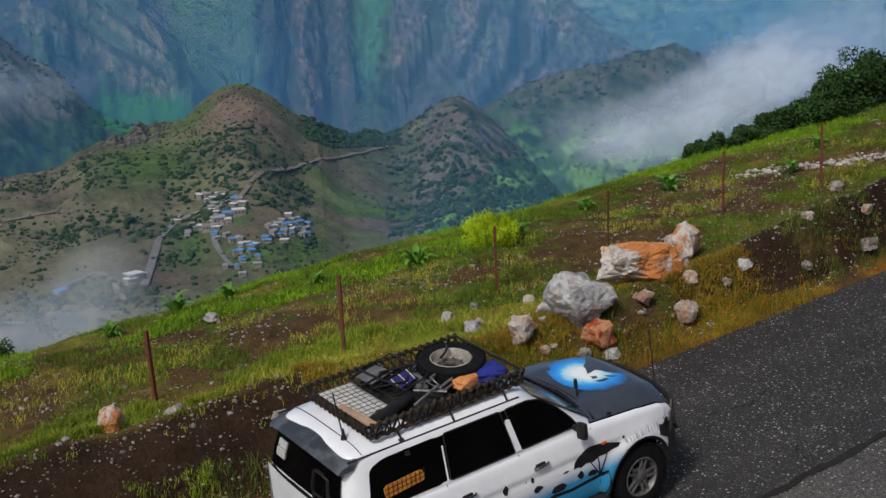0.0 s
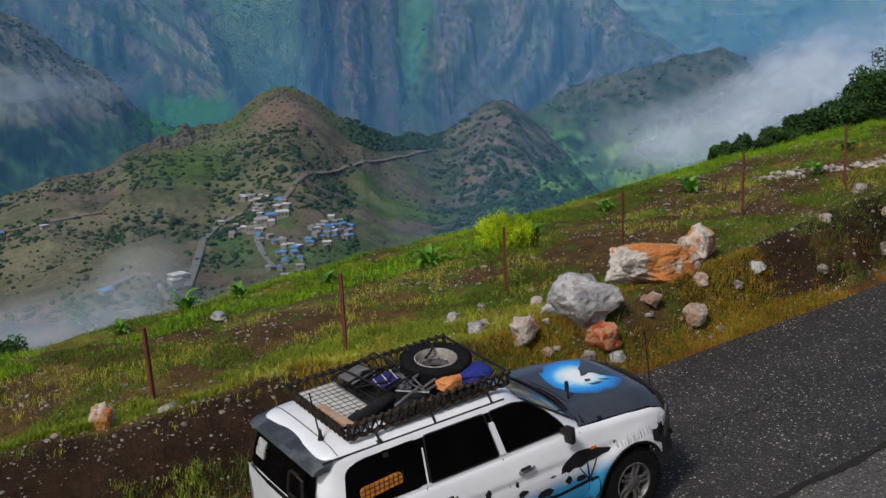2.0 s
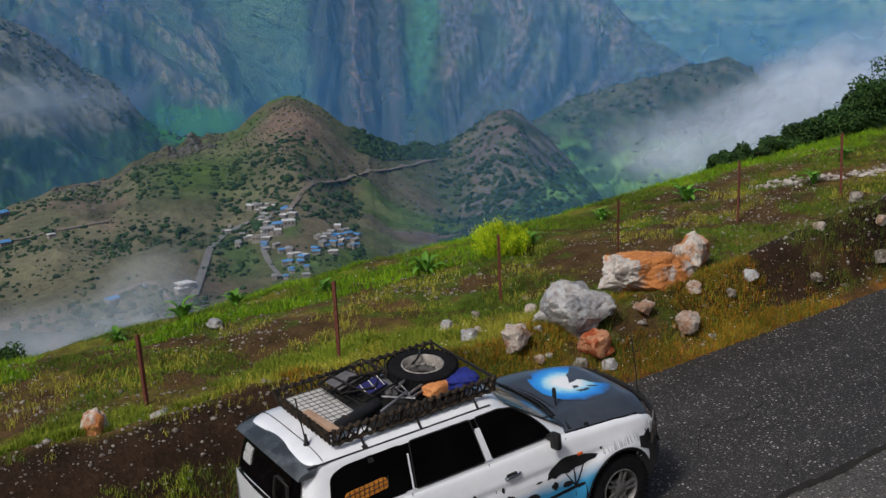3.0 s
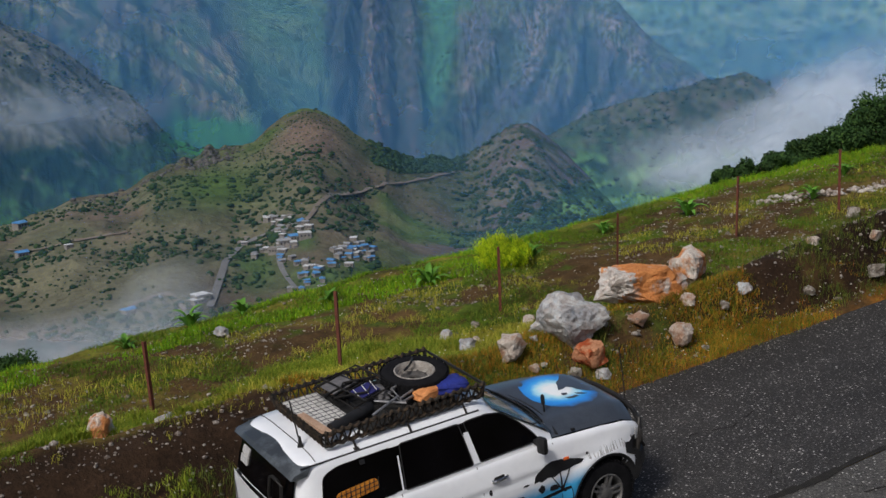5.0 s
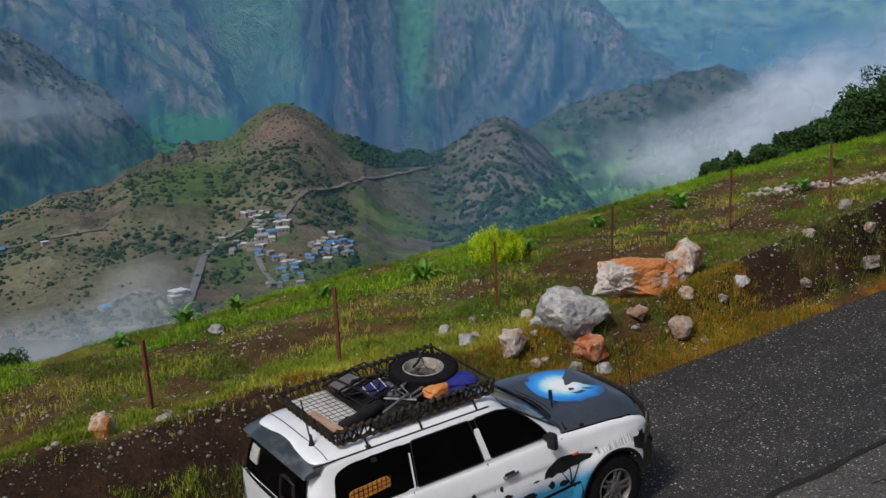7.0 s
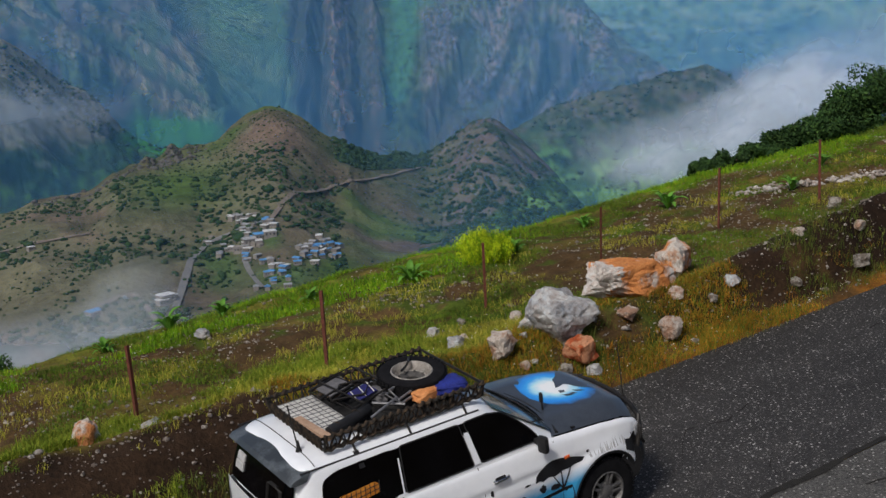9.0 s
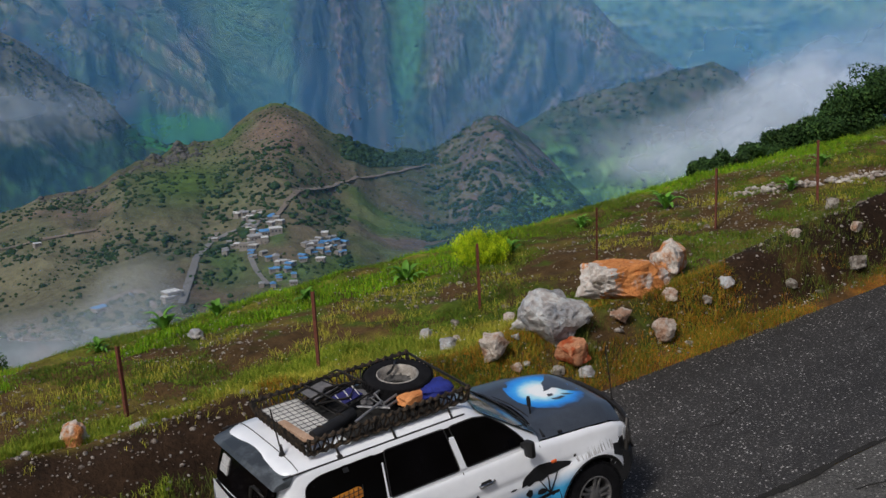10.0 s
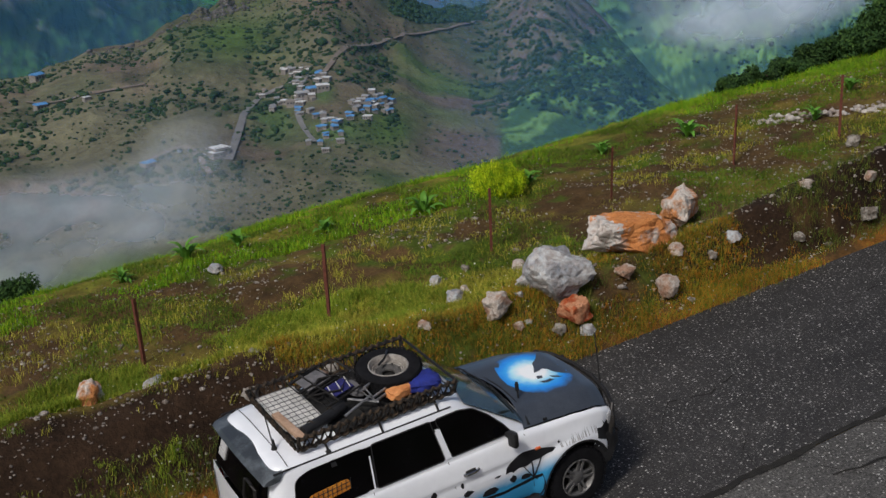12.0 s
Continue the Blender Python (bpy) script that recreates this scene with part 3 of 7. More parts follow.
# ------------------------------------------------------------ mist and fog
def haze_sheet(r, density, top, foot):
    # added upright sheet that veils the slopes behind it, in place of air haze
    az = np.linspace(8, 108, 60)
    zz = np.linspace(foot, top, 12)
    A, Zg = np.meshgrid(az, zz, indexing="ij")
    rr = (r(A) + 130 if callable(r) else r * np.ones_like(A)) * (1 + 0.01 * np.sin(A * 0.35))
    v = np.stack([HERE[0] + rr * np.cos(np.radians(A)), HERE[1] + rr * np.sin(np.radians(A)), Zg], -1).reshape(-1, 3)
    ob = mesh_ob("haze", v, grid_faces(60, 12), M_HAZE_TINT, smooth=True)
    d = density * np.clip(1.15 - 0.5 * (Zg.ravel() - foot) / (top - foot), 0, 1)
    # haze strength set by bearing
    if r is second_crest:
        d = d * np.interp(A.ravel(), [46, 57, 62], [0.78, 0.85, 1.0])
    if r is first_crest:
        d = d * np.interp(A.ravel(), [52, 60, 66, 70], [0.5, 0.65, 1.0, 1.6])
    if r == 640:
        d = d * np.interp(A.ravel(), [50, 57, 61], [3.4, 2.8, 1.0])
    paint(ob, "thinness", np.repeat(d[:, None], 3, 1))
    return tagged(ob, "blue-tinted sheet standing in for haze in the valley air", "haze", kind="structure")


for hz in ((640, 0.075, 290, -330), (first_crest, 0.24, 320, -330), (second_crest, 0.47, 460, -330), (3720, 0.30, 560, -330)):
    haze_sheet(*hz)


def fog_bank(label, spots, seed):
    """Soft fog: bowed wisps that thin out to their edges, one behind another."""
    rnd = random.Random(seed)
    vs, fs, ds, base = [], [], [], 0
    n, m = 60, 40
    for az, dip, r, wide, high, dens, lean in spots:
        U, W = np.meshgrid(np.linspace(-1, 1, n), np.linspace(-1, 1, m), indexing="ij")
        a0 = radians(az)
        cx, cy, cz = HERE[0] + r * math.cos(a0), HERE[1] + r * math.sin(a0), HERE[2] + r * math.tan(radians(dip))
        right = np.array((math.sin(a0), -math.cos(a0), 0))
        out = np.array((math.cos(a0), math.sin(a0), 0))
        s = U * wide * math.cos(lean) - W * high * math.sin(lean)
        t = U * wide * math.sin(lean) + W * high * math.cos(lean)
        bow = (U ** 2 + W ** 2) * 0.25 * high + t * 1.1
        P = np.array((cx, cy, cz)) + s[..., None] * right + bow[..., None] * out
        P[..., 2] += t
        ph = rnd.random() * 50
        fall = np.clip(1 - (U ** 2 + W ** 2), 0, 1) ** 1.3
        fall = np.clip(fall * (0.1 + 1.9 * fbm(U * 3.0 + ph, W * 2.2 + ph, seed, 5)), 0, 1)
        vs.append(P.reshape(-1, 3)), fs.append(grid_faces(n, m) + base), ds.append(dens * fall.ravel())
        base += n * m
    ob = mesh_ob("fog_bank", np.concatenate(vs), np.concatenate(fs), M_FOG, smooth=True)
    paint(ob, "thinness", np.repeat(np.concatenate(ds)[:, None], 3, 1))
    return tagged(ob, label, "fog", kind="structure")


for spot in ((40.6, -4.9, 620, 58, 25, 0.72, 0.42), (37.8, -3.6, 650, 66, 30, 0.72, 0.42), (43.4, -6.5, 600, 54, 20, 0.72, 0.26), (46.3, -7.3, 580, 34, 19, 0.42, 0.12),
             (44.6, -7.6, 560, 46, 15, 0.5, 0.22), (41.8, -5.6, 540, 40, 16, 0.5, 0.45), (48.6, -7.4, 600, 26, 16, 0.2, 0.1)):
    fog_bank("white fog bank drifting up along the ridge", [spot], 21 + int(spot[0]))
for spot in ((79.4, -16.3, 480, 80, 23, 0.52, 0.04), (74.0, -15.2, 520, 70, 20, 0.32, 0.0), (71.8, -13.2, 500, 26, 16, 0.26, 0.3)):
    fog_bank("grey fog lying in the valley floor", [spot], 22 + int(spot[0]))
fog_bank("thin fog wisps on the upper mountain", [(76.0, -4.1, 1500, 150, 30, 0.42, 0.0)], 23)

# ------------------------------------------------------------ the road
def road_strip(name, y0, y1, z, material, label):
    xs, ys = np.arange(-60, 120, 0.5), np.linspace(y0, y1, 12)
    X, Y = np.meshgrid(xs, ys, indexing="ij")
    if y1 > 2:
        Y = Y + (Y > y1 - 0.01) * (fbm(X / 1.3, Y, 91, 4) - 0.5) * 0.35
    v = np.stack([X, Y, X * GRADE + z], -1).reshape(-1, 3)
    return tagged(mesh_ob(name, v, grid_faces(len(xs), 12), material), label, "road", kind="structure")


def asphalt(name, c1, c2):
    m, nt, b = nodes_of(name)
    n1, n2 = noise_node(nt, 0.6, 5, 0.6), noise_node(nt, 30, 4, 0.6)
    vo = nt.nodes.new("ShaderNodeTexVoronoi")
    vo.inputs["Scale"].default_value = 17
    g = nt.nodes.new("ShaderNodeNewGeometry")
    nt.links.new(g.outputs["Position"], vo.inputs["Vector"])
    col = ramp(nt, n1.outputs[0], [(0.3, c1), (0.7, c2)])
    col = mix(nt, "MULTIPLY", 1.0, col, ramp(nt, n2.outputs[0], [(0.34, (0.3,) * 3), (0.66, (1.8,) * 3)]))
    n3, n5 = noise_node(nt, 1.7, 5, 0.65), noise_node(nt, 70, 3, 0.6)
    v2 = nt.nodes.new("ShaderNodeTexVoronoi")
    v2.inputs["Scale"].default_value = 36
    nt.links.new(g.outputs["Position"], v2.inputs["Vector"])
    lane = nt.nodes.new("ShaderNodeMapping")
    lane.inputs["Scale"].default_value = (0.05, 1.0, 1.0)
    nt.links.new(g.outputs["Position"], lane.inputs["Vector"])
    n6 = noise_node(nt, 1.5, 3, 0.5)
    nt.links.new(lane.outputs[0], n6.inputs["Vector"])
    col = mix(nt, "MULTIPLY", 1.0, col, ramp(nt, n6.outputs[0], [(0.35, (0.72,) * 3), (0.65, (1.25,) * 3)]))
    bare = mix(nt, "MULTIPLY", 1.0, ramp(nt, n3.outputs[0], [(0.34, (0.35,) * 3), (0.64, (1.0,) * 3)]), ramp(nt, n5.outputs[0], [(0.34, (0.3,) * 3), (0.5, (1.0,) * 3)]))
    for cell, wide, part_of, tone in ((v2, 0.40, 0.52, (0.30, 0.29, 0.27)), (vo, 0.30, 0.52, (0.74, 0.72, 0.68))):
        chip = ramp(nt, cell.outputs["Distance"], [(wide - 0.14, (1.0,) * 3), (wide, (0.0,) * 3)])
        pick = ramp(nt, cell.outputs["Color"], [(part_of, (0.0,) * 3), (part_of + 0.16, (1.0,) * 3)])
        col = mix(nt, "MIX", mix(nt, "MULTIPLY", 1.0, mix(nt, "MULTIPLY", 1.0, chip, pick), bare), col, tone)
    nt.links.new(col, b.inputs["Base Color"])
    b.inputs["Roughness"].default_value = 0.75
    bump(nt, b, n2.outputs[0], 0.7, 0.015)
    return m


M_ASPHALT = asphalt("asphalt", (0.015, 0.014, 0.0132), (0.029, 0.027, 0.0255))
M_OLD = asphalt("old_asphalt", (0.036, 0.0345, 0.032), (0.066, 0.0635, 0.059))
road_strip("road", -1.68, 2.35, 0.0, M_ASPHALT, "dark wet-looking chip asphalt road with cracks")
road_strip("old_road", -6.3, -1.72, -0.004, M_OLD, "pale worn old asphalt road half with broken joints")


def crack(name, pts, wide, seed, z=0.003):
    """A broken joint in the asphalt: a ragged dark furrow."""
    rnd = random.Random(seed)
    fine = []
    for (x0, y0), (x1, y1) in zip(pts, pts[1:]):
        n = max(2, int(math.hypot(x1 - x0, y1 - y0) / 0.07))
        fine += [(x0 + (x1 - x0) * k / n, y0 + (y1 - y0) * k / n) for k in range(n)]
    vs, w, drift = [], wide, 0.0
    for x, y in fine:
        drift = 0.9 * drift + rnd.gauss(0, 0.012)
        w = max(0.3 * wide, min(1.8 * wide, w + rnd.gauss(0, 0.25 * wide)))
        vs += [(x + drift, y + drift - w / 2, x * GRADE + z), (x + drift, y + drift + w / 2, x * GRADE + z)]
    fs = [(2 * i, 2 * i + 1, 2 * i + 3, 2 * i + 2) for i in range(len(fine) - 1)]
    return tagged(mesh_ob(name, vs, fs, M_CRACK), "dark ragged crack filled with soil", "crack", kind="structure")


M_CRACK = surf("crack_soil", (0.008, 0.007, 0.006), (0.02, 0.018, 0.014), 8, 60, 0.95, relief=0.5, dist=0.01, coord="Position")
crack("crack", [(-30, -1.68), (0, -1.70), (4, -1.66), (5.4, -1.68), (6.2, -1.66), (8, -1.74), (14, -1.70), (40, -1.68)], 0.075, 1)
for i, pts in enumerate(([(5.5, -1.75), (5.8, -2.4), (6.1, -3.2), (6.2, -4.5)], [(6.9, -1.75), (7.3, -2.1), (7.2, -3.0), (7.5, -4.4)], [(5.6, -2.3), (6.4, -2.5), (7.2, -2.4)], [(3.2, -1.75), (3.4, -2.6), (3.3, -4)], [(9.0, -1.7), (9.3, -2.8), (9.4, -4.6)])):
    crack("crack", pts, 0.03, 10 + i, 0.002)
for i, pts in enumerate(([(4.5, -0.4), (5.0, 0.1), (5.3, 0.35), (5.9, 0.15), (6.6, 0.4)], [(5.0, -1.7), (5.2, -1.2), (5.6, -0.9)], [(8.4, 1.2), (9.6, 0.9), (10.4, 1.1)])):
    crack("crack", pts, 0.018, 20 + i, 0.003)

# ------------------------------------------------------------ mesh tools for made things
def tube(bm, pts, r, n=8, closed=False):
    """A round bar through the points."""
    pts = [Vector(p) for p in pts]
    k = len(pts)
    rings, up = [], None
    for i, p in enumerate(pts):
        a = pts[(i - 1) % k] if closed or i else p
        b = pts[(i + 1) % k] if closed or i < k - 1 else p
        d = (b - a).normalized()
        side = d.cross(Vector((0, 0, 1)) if abs(d.z) < 0.9 else Vector((1, 0, 0))).normalized()
        if up is not None and side.dot(up) < 0:
            side = -side
        up = side
        w = d.cross(side)
        rings.append([bm.verts.new(p + r * (math.cos(t) * side + math.sin(t) * w)) for t in (2 * math.pi * j / n for j in range(n))])
    for i in range(k if closed else k - 1):
        a, b = rings[i], rings[(i + 1) % k]
        for j in range(n):
            bm.faces.new((a[j], a[(j + 1) % n], b[(j + 1) % n], b[j]))
    if not closed:
        bm.faces.new(rings[0][::-1])
        bm.faces.new(rings[-1])
    return bm


def box(bm, c, s, bevel=0.0, rot=None):
    m = Matrix.Translation(c) @ (rot if rot is not None else Matrix()) @ Matrix.Diagonal((*s, 1))
    g = bmesh.ops.create_cube(bm, size=1.0, matrix=m)
    if bevel:
        es = list({e for v in g["verts"] for e in v.link_edges})
        bmesh.ops.bevel(bm, geom=es, offset=bevel, segments=2, affect="EDGES", profile=0.6)
    return bm


def lathe(bm, prof, n, m=None):
    """Turns (radius, height) about the z axis, closed where the profile is closed."""
    m = m or Matrix()
    rings = [[bm.verts.new(m @ Vector((r * math.cos(2 * math.pi * j / n), r * math.sin(2 * math.pi * j / n), h))) for j in range(n)] for r, h in prof]
    for a, b in zip(rings, rings[1:]):
        for j in range(n):
            bm.faces.new((a[j], a[(j + 1) % n], b[(j + 1) % n], b[j]))
    return bm


def panel(bm, outline, place, thick=0.006, cuts=0):
    """A thin plate from a flat outline, laid on a curved face by place(u, v, lift)."""
    pts = []
    k = len(outline)
    for i in range(k):
        a, b = outline[i], outline[(i + 1) % k]
        for j in range(cuts + 1):
            t = j / (cuts + 1)
            pts.append((a[0] + (b[0] - a[0]) * t, a[1] + (b[1] - a[1]) * t))
    top = [bm.verts.new(place(u, v, thick)) for u, v in pts]
    low = [bm.verts.new(place(u, v, -0.004)) for u, v in pts]
    f = bm.faces.new(top)
    n = len(pts)
    for i in range(n):
        bm.faces.new((top[i], low[i], low[(i + 1) % n], top[(i + 1) % n]))
    bmesh.ops.triangulate(bm, faces=[f])
    return bm


def rounded(outline, r, seg=4):
    """The outline with its corners rounded."""
    out = []
    k = len(outline)
    for i in range(k):
        p, a, b = Vector(outline[i]), Vector(outline[i - 1]), Vector(outline[(i + 1) % k])
        ra = min(r, 0.45 * (a - p).length)
        rb = min(r, 0.45 * (b - p).length)
        s, e = p + (a - p).normalized() * ra, p + (b - p).normalized() * rb
        for j in range(seg + 1):
            t = j / seg
            q = s * (1 - t) ** 2 + p * 2 * t * (1 - t) + e * t * t
            out.append((q.x, q.y))
    return out


# ------------------------------------------------------------ the car
def car_paint():
    """White paint that runs into a sky-blue band low on the doors."""
    m, nt, b = nodes_of("white_car_paint")
    tc = nt.nodes.new("ShaderNodeTexCoord")
    sx = nt.nodes.new("ShaderNodeSeparateXYZ")
    nt.links.new(tc.outputs["Object"], sx.inputs[0])
    def maths(op, a, c):
        n = nt.nodes.new("ShaderNodeMath")
        n.operation = op
        for s, v in zip(n.inputs, (a, c)):
            if isinstance(v, (int, float)):
                s.default_value = v
            else:
                nt.links.new(v, s)
        return n.outputs[0]
    line = maths("ADD", maths("MULTIPLY", sx.outputs["X"], 0.02), 0.765)
    n1 = noise_node(nt, 5, 4, 0.6, "Object")
    low = maths("ADD", maths("SUBTRACT", line, sx.outputs["Z"]), maths("MULTIPLY", maths("SUBTRACT", n1.outputs[0], 0.5), 0.12))
    blue = ramp(nt, maths("ADD", maths("MULTIPLY", low, 3.2), 0.5), [(0.25, (0.0,) * 3), (0.75, (1.0,) * 3)])
    front = ramp(nt, maths("MULTIPLY", sx.outputs["X"], 0.3), [(0.05, (0.0,) * 3), (0.3, (1.0,) * 3), (0.78, (1.0,) * 3), (0.86, (0.0,) * 3)])
    dust = noise_node(nt, 2.5, 5, 0.65, "Object")
    white = ramp(nt, dust.outputs[0], [(0.3, (0.78, 0.81, 0.87)), (0.6, (0.87, 0.90, 0.95))])
    col = mix(nt, "MIX", mix(nt, "MULTIPLY", 1.0, blue, front), white, (0.04, 0.33, 0.62))
    nt.links.new(col, b.inputs["Base Color"])
    b.inputs["Roughness"].default_value = 0.35
    b.inputs["Coat Weight"].default_value = 0.6
    b.inputs["Coat Roughness"].default_value = 0.06
    return m


def decal_paint():
    """Airbrushed glow: white at its heart, then cyan, then deep blue."""
    m, nt, b = nodes_of("airbrushed_blue")
    tc = nt.nodes.new("ShaderNodeTexCoord")
    mp = nt.nodes.new("ShaderNodeMapping")
    mp.inputs["Location"].default_value = (-2.98, -0.10, 0)
    mp.vector_type = "POINT"
    nt.links.new(tc.outputs["Object"], mp.inputs[0])
    ln = nt.nodes.new("ShaderNodeVectorMath")
    ln.operation = "MULTIPLY"
    ln.inputs[1].default_value = (1.15, 1.1, 0.0)
    nt.links.new(mp.outputs[0], ln.inputs[0])
    le = nt.nodes.new("ShaderNodeVectorMath")
    le.operation = "LENGTH"
    nt.links.new(ln.outputs[0], le.inputs[0])
    n1 = noise_node(nt, 6, 4, 0.6, "Object")
    ad = nt.nodes.new("ShaderNodeMath")
    ad.operation = "MULTIPLY_ADD"
    ad.inputs[1].default_value, ad.inputs[2].default_value = 0.18, -0.09
    nt.links.new(n1.outputs[0], ad.inputs[0])
    su = nt.nodes.new("ShaderNodeMath")
    su.operation = "ADD"
    nt.links.new(le.outputs["Value"], su.inputs[0])
    nt.links.new(ad.outputs[0], su.inputs[1])
    col = ramp(nt, su.outputs[0], [(0.17, (0.92, 0.96, 0.98)), (0.27, (0.45, 0.80, 0.95)), (0.36, (0.06, 0.42, 0.92)), (0.46, (0.02, 0.26, 0.80)), (0.58, (0.05, 0.06, 0.085))])
    nt.links.new(col, b.inputs["Base Color"])
    b.inputs["Roughness"].default_value = 0.3
    b.inputs["Coat Weight"].default_value = 0.5
    return m


M_WHITE = car_paint()
M_DECAL = decal_paint()
M_BONNET = surf("black_bonnet_paint", (0.042, 0.050, 0.064), (0.062, 0.072, 0.09), 3, 60, 0.32, coat=0.5, relief=0)
M_BLACK = surf("black_plastic", (0.012, 0.012, 0.013), (0.028, 0.028, 0.03), 6, 80, 0.5, relief=0.2, dist=0.002)
M_BLACK.node_tree.nodes["Principled BSDF"].inputs["Specular IOR Level"].default_value = 0.25
M_GLASS = surf("tinted_glass", (0.0015, 0.0015, 0.002), (0.003, 0.003, 0.004), 3, 20, 0.08, relief=0)
M_GLASS.node_tree.nodes["Principled BSDF"].inputs["Specular IOR Level"].default_value = 0.12
M_SCREEN = surf("windscreen_glass", (0.02, 0.026, 0.026), (0.045, 0.056, 0.054), 2, 20, 0.08, coat=0.1, relief=0)
M_SCREEN.node_tree.nodes["Principled BSDF"].inputs["Specular IOR Level"].default_value = 0.25
M_RUBBER = surf("tyre_rubber", (0.005, 0.005, 0.006), (0.012, 0.012, 0.014), 8, 60, 0.9, relief=0.4, dist=0.004)
M_RUBBER.node_tree.nodes["Principled BSDF"].inputs["Specular IOR Level"].default_value = 0.15
M_ALLOY = surf("grey_alloy", (0.12, 0.12, 0.125), (0.22, 0.215, 0.21), 8, 60, 0.5, metal=0.5, relief=0.1, dist=0.002)
M_STEELRIM = surf("worn_steel_rim", (0.30, 0.27, 0.24), (0.52, 0.49, 0.45), 14, 80, 0.5, metal=0.3, relief=0.3, dist=0.003)
M_DISH = surf("dark_wheel_dish", (0.03, 0.03, 0.03), (0.10, 0.095, 0.09), 14, 80, 0.6, relief=0.3, dist=0.003)
M_CHROME = surf("chrome", (0.45, 0.45, 0.46), (0.6, 0.6, 0.6), 10, 60, 0.2, metal=1.0, relief=0)
M_LAMP = surf("clear_lamp", (0.30, 0.31, 0.33), (0.45, 0.46, 0.48), 12, 60, 0.12, coat=0.8, relief=0)
M_AMBER = surf("amber_lens", (0.75, 0.12, 0.03), (0.85, 0.18, 0.04), 12, 60, 0.2, coat=0.6, relief=0)
M_REDLENS = surf("red_lens", (0.35, 0.02, 0.015), (0.45, 0.03, 0.02), 12, 60, 0.2, coat=0.6, relief=0)
M_INK = surf("black_vinyl", (0.006, 0.006, 0.008), (0.014, 0.015, 0.018), 8, 60, 0.45, relief=0)
M_GREYINK = surf("grey_vinyl", (0.36, 0.37, 0.39), (0.58, 0.58, 0.6), 8, 60, 0.45, relief=0)
M_SPOILER = surf("peeling_dark_paint", (0.04, 0.047, 0.055), (0.12, 0.138, 0.155), 4, 50, 0.4, coat=0.2, relief=0.2, dist=0.002, spread=(0.44, 0.62))
M_STICKER = surf("white_sticker", (0.42, 0.42, 0.43), (0.56, 0.56, 0.56), 9, 50, 0.5, relief=0)
M_ROPE = surf("camouflage_rope", (0.008, 0.007, 0.006), (0.060, 0.038, 0.021), 22, 90, 0.9, relief=0.6, dist=0.004, spread=(0.42, 0.6))
M_RACK = surf("black_steel", (0.014, 0.013, 0.013), (0.03, 0.027, 0.025), 10, 70, 0.5, metal=0.3, relief=0.2, dist=0.002)
M_DARK = surf("dark_lining", (0.006, 0.006, 0.006), (0.012, 0.012, 0.012), 6, 60, 0.9, relief=0)


def belt(x):
    return float(np.interp(x, [-1.2, 2.0, 2.35, 2.9, 3.25, 3.42, 3.56], [1.305, 1.30, 1.275, 1.235, 1.185, 1.12, 1.02]))


def side(x, z):
    """Half width of the body at a place along it and a height."""
    w = float(np.interp(z, [0.38, 0.5, 0.62, 0.85, 1.06, 1.2, 1.31], [0.85, 0.895, 0.915, 0.935, 0.93, 0.90, 0.86]))
    w -= float(np.interp(x, [-1.0, -0.85, -0.5, 2.4, 3.0, 3.3, 3.45, 3.56], [0.12, 0.05, 0.0, 0.0, 0.02, 0.055, 0.11, 0.20]))
    for hub in (0.0, 2.85):
        d = math.hypot(x - hub, z - 0.43)
        w += 0.045 * math.exp(-((d - 0.52) / 0.09) ** 2)
    w -= 0.012 * math.exp(-((z - 0.99) / 0.03) ** 2) * (1 if -0.6 < x < 3.0 else 0)
    return w


GZ = [1.28, 1.40, 1.55, 1.68, 1.78, 1.835, 1.875, 1.90, 1.915]
GW = [0.862, 0.835, 0.797, 0.762, 0.738, 0.715, 0.66, 0.52, 0.30]
GR = [-0.95, -0.93, -0.895, -0.85, -0.815, -0.80, -0.78, -0.72, -0.45]
GF = [2.42, 2.24, 2.01, 1.81, 1.66, 1.585, 1.52, 1.42, 1.2]


def cabin_w(z):
    return float(np.interp(z, GZ, GW))


def cabin_side(s, lift0=0.0):
    return lambda u, v, lift: Vector((u, s * (cabin_w(v) + lift + lift0), v))


def body_side(s):
    return lambda u, v, lift: Vector((u, s * (side(u, v) + lift), v))


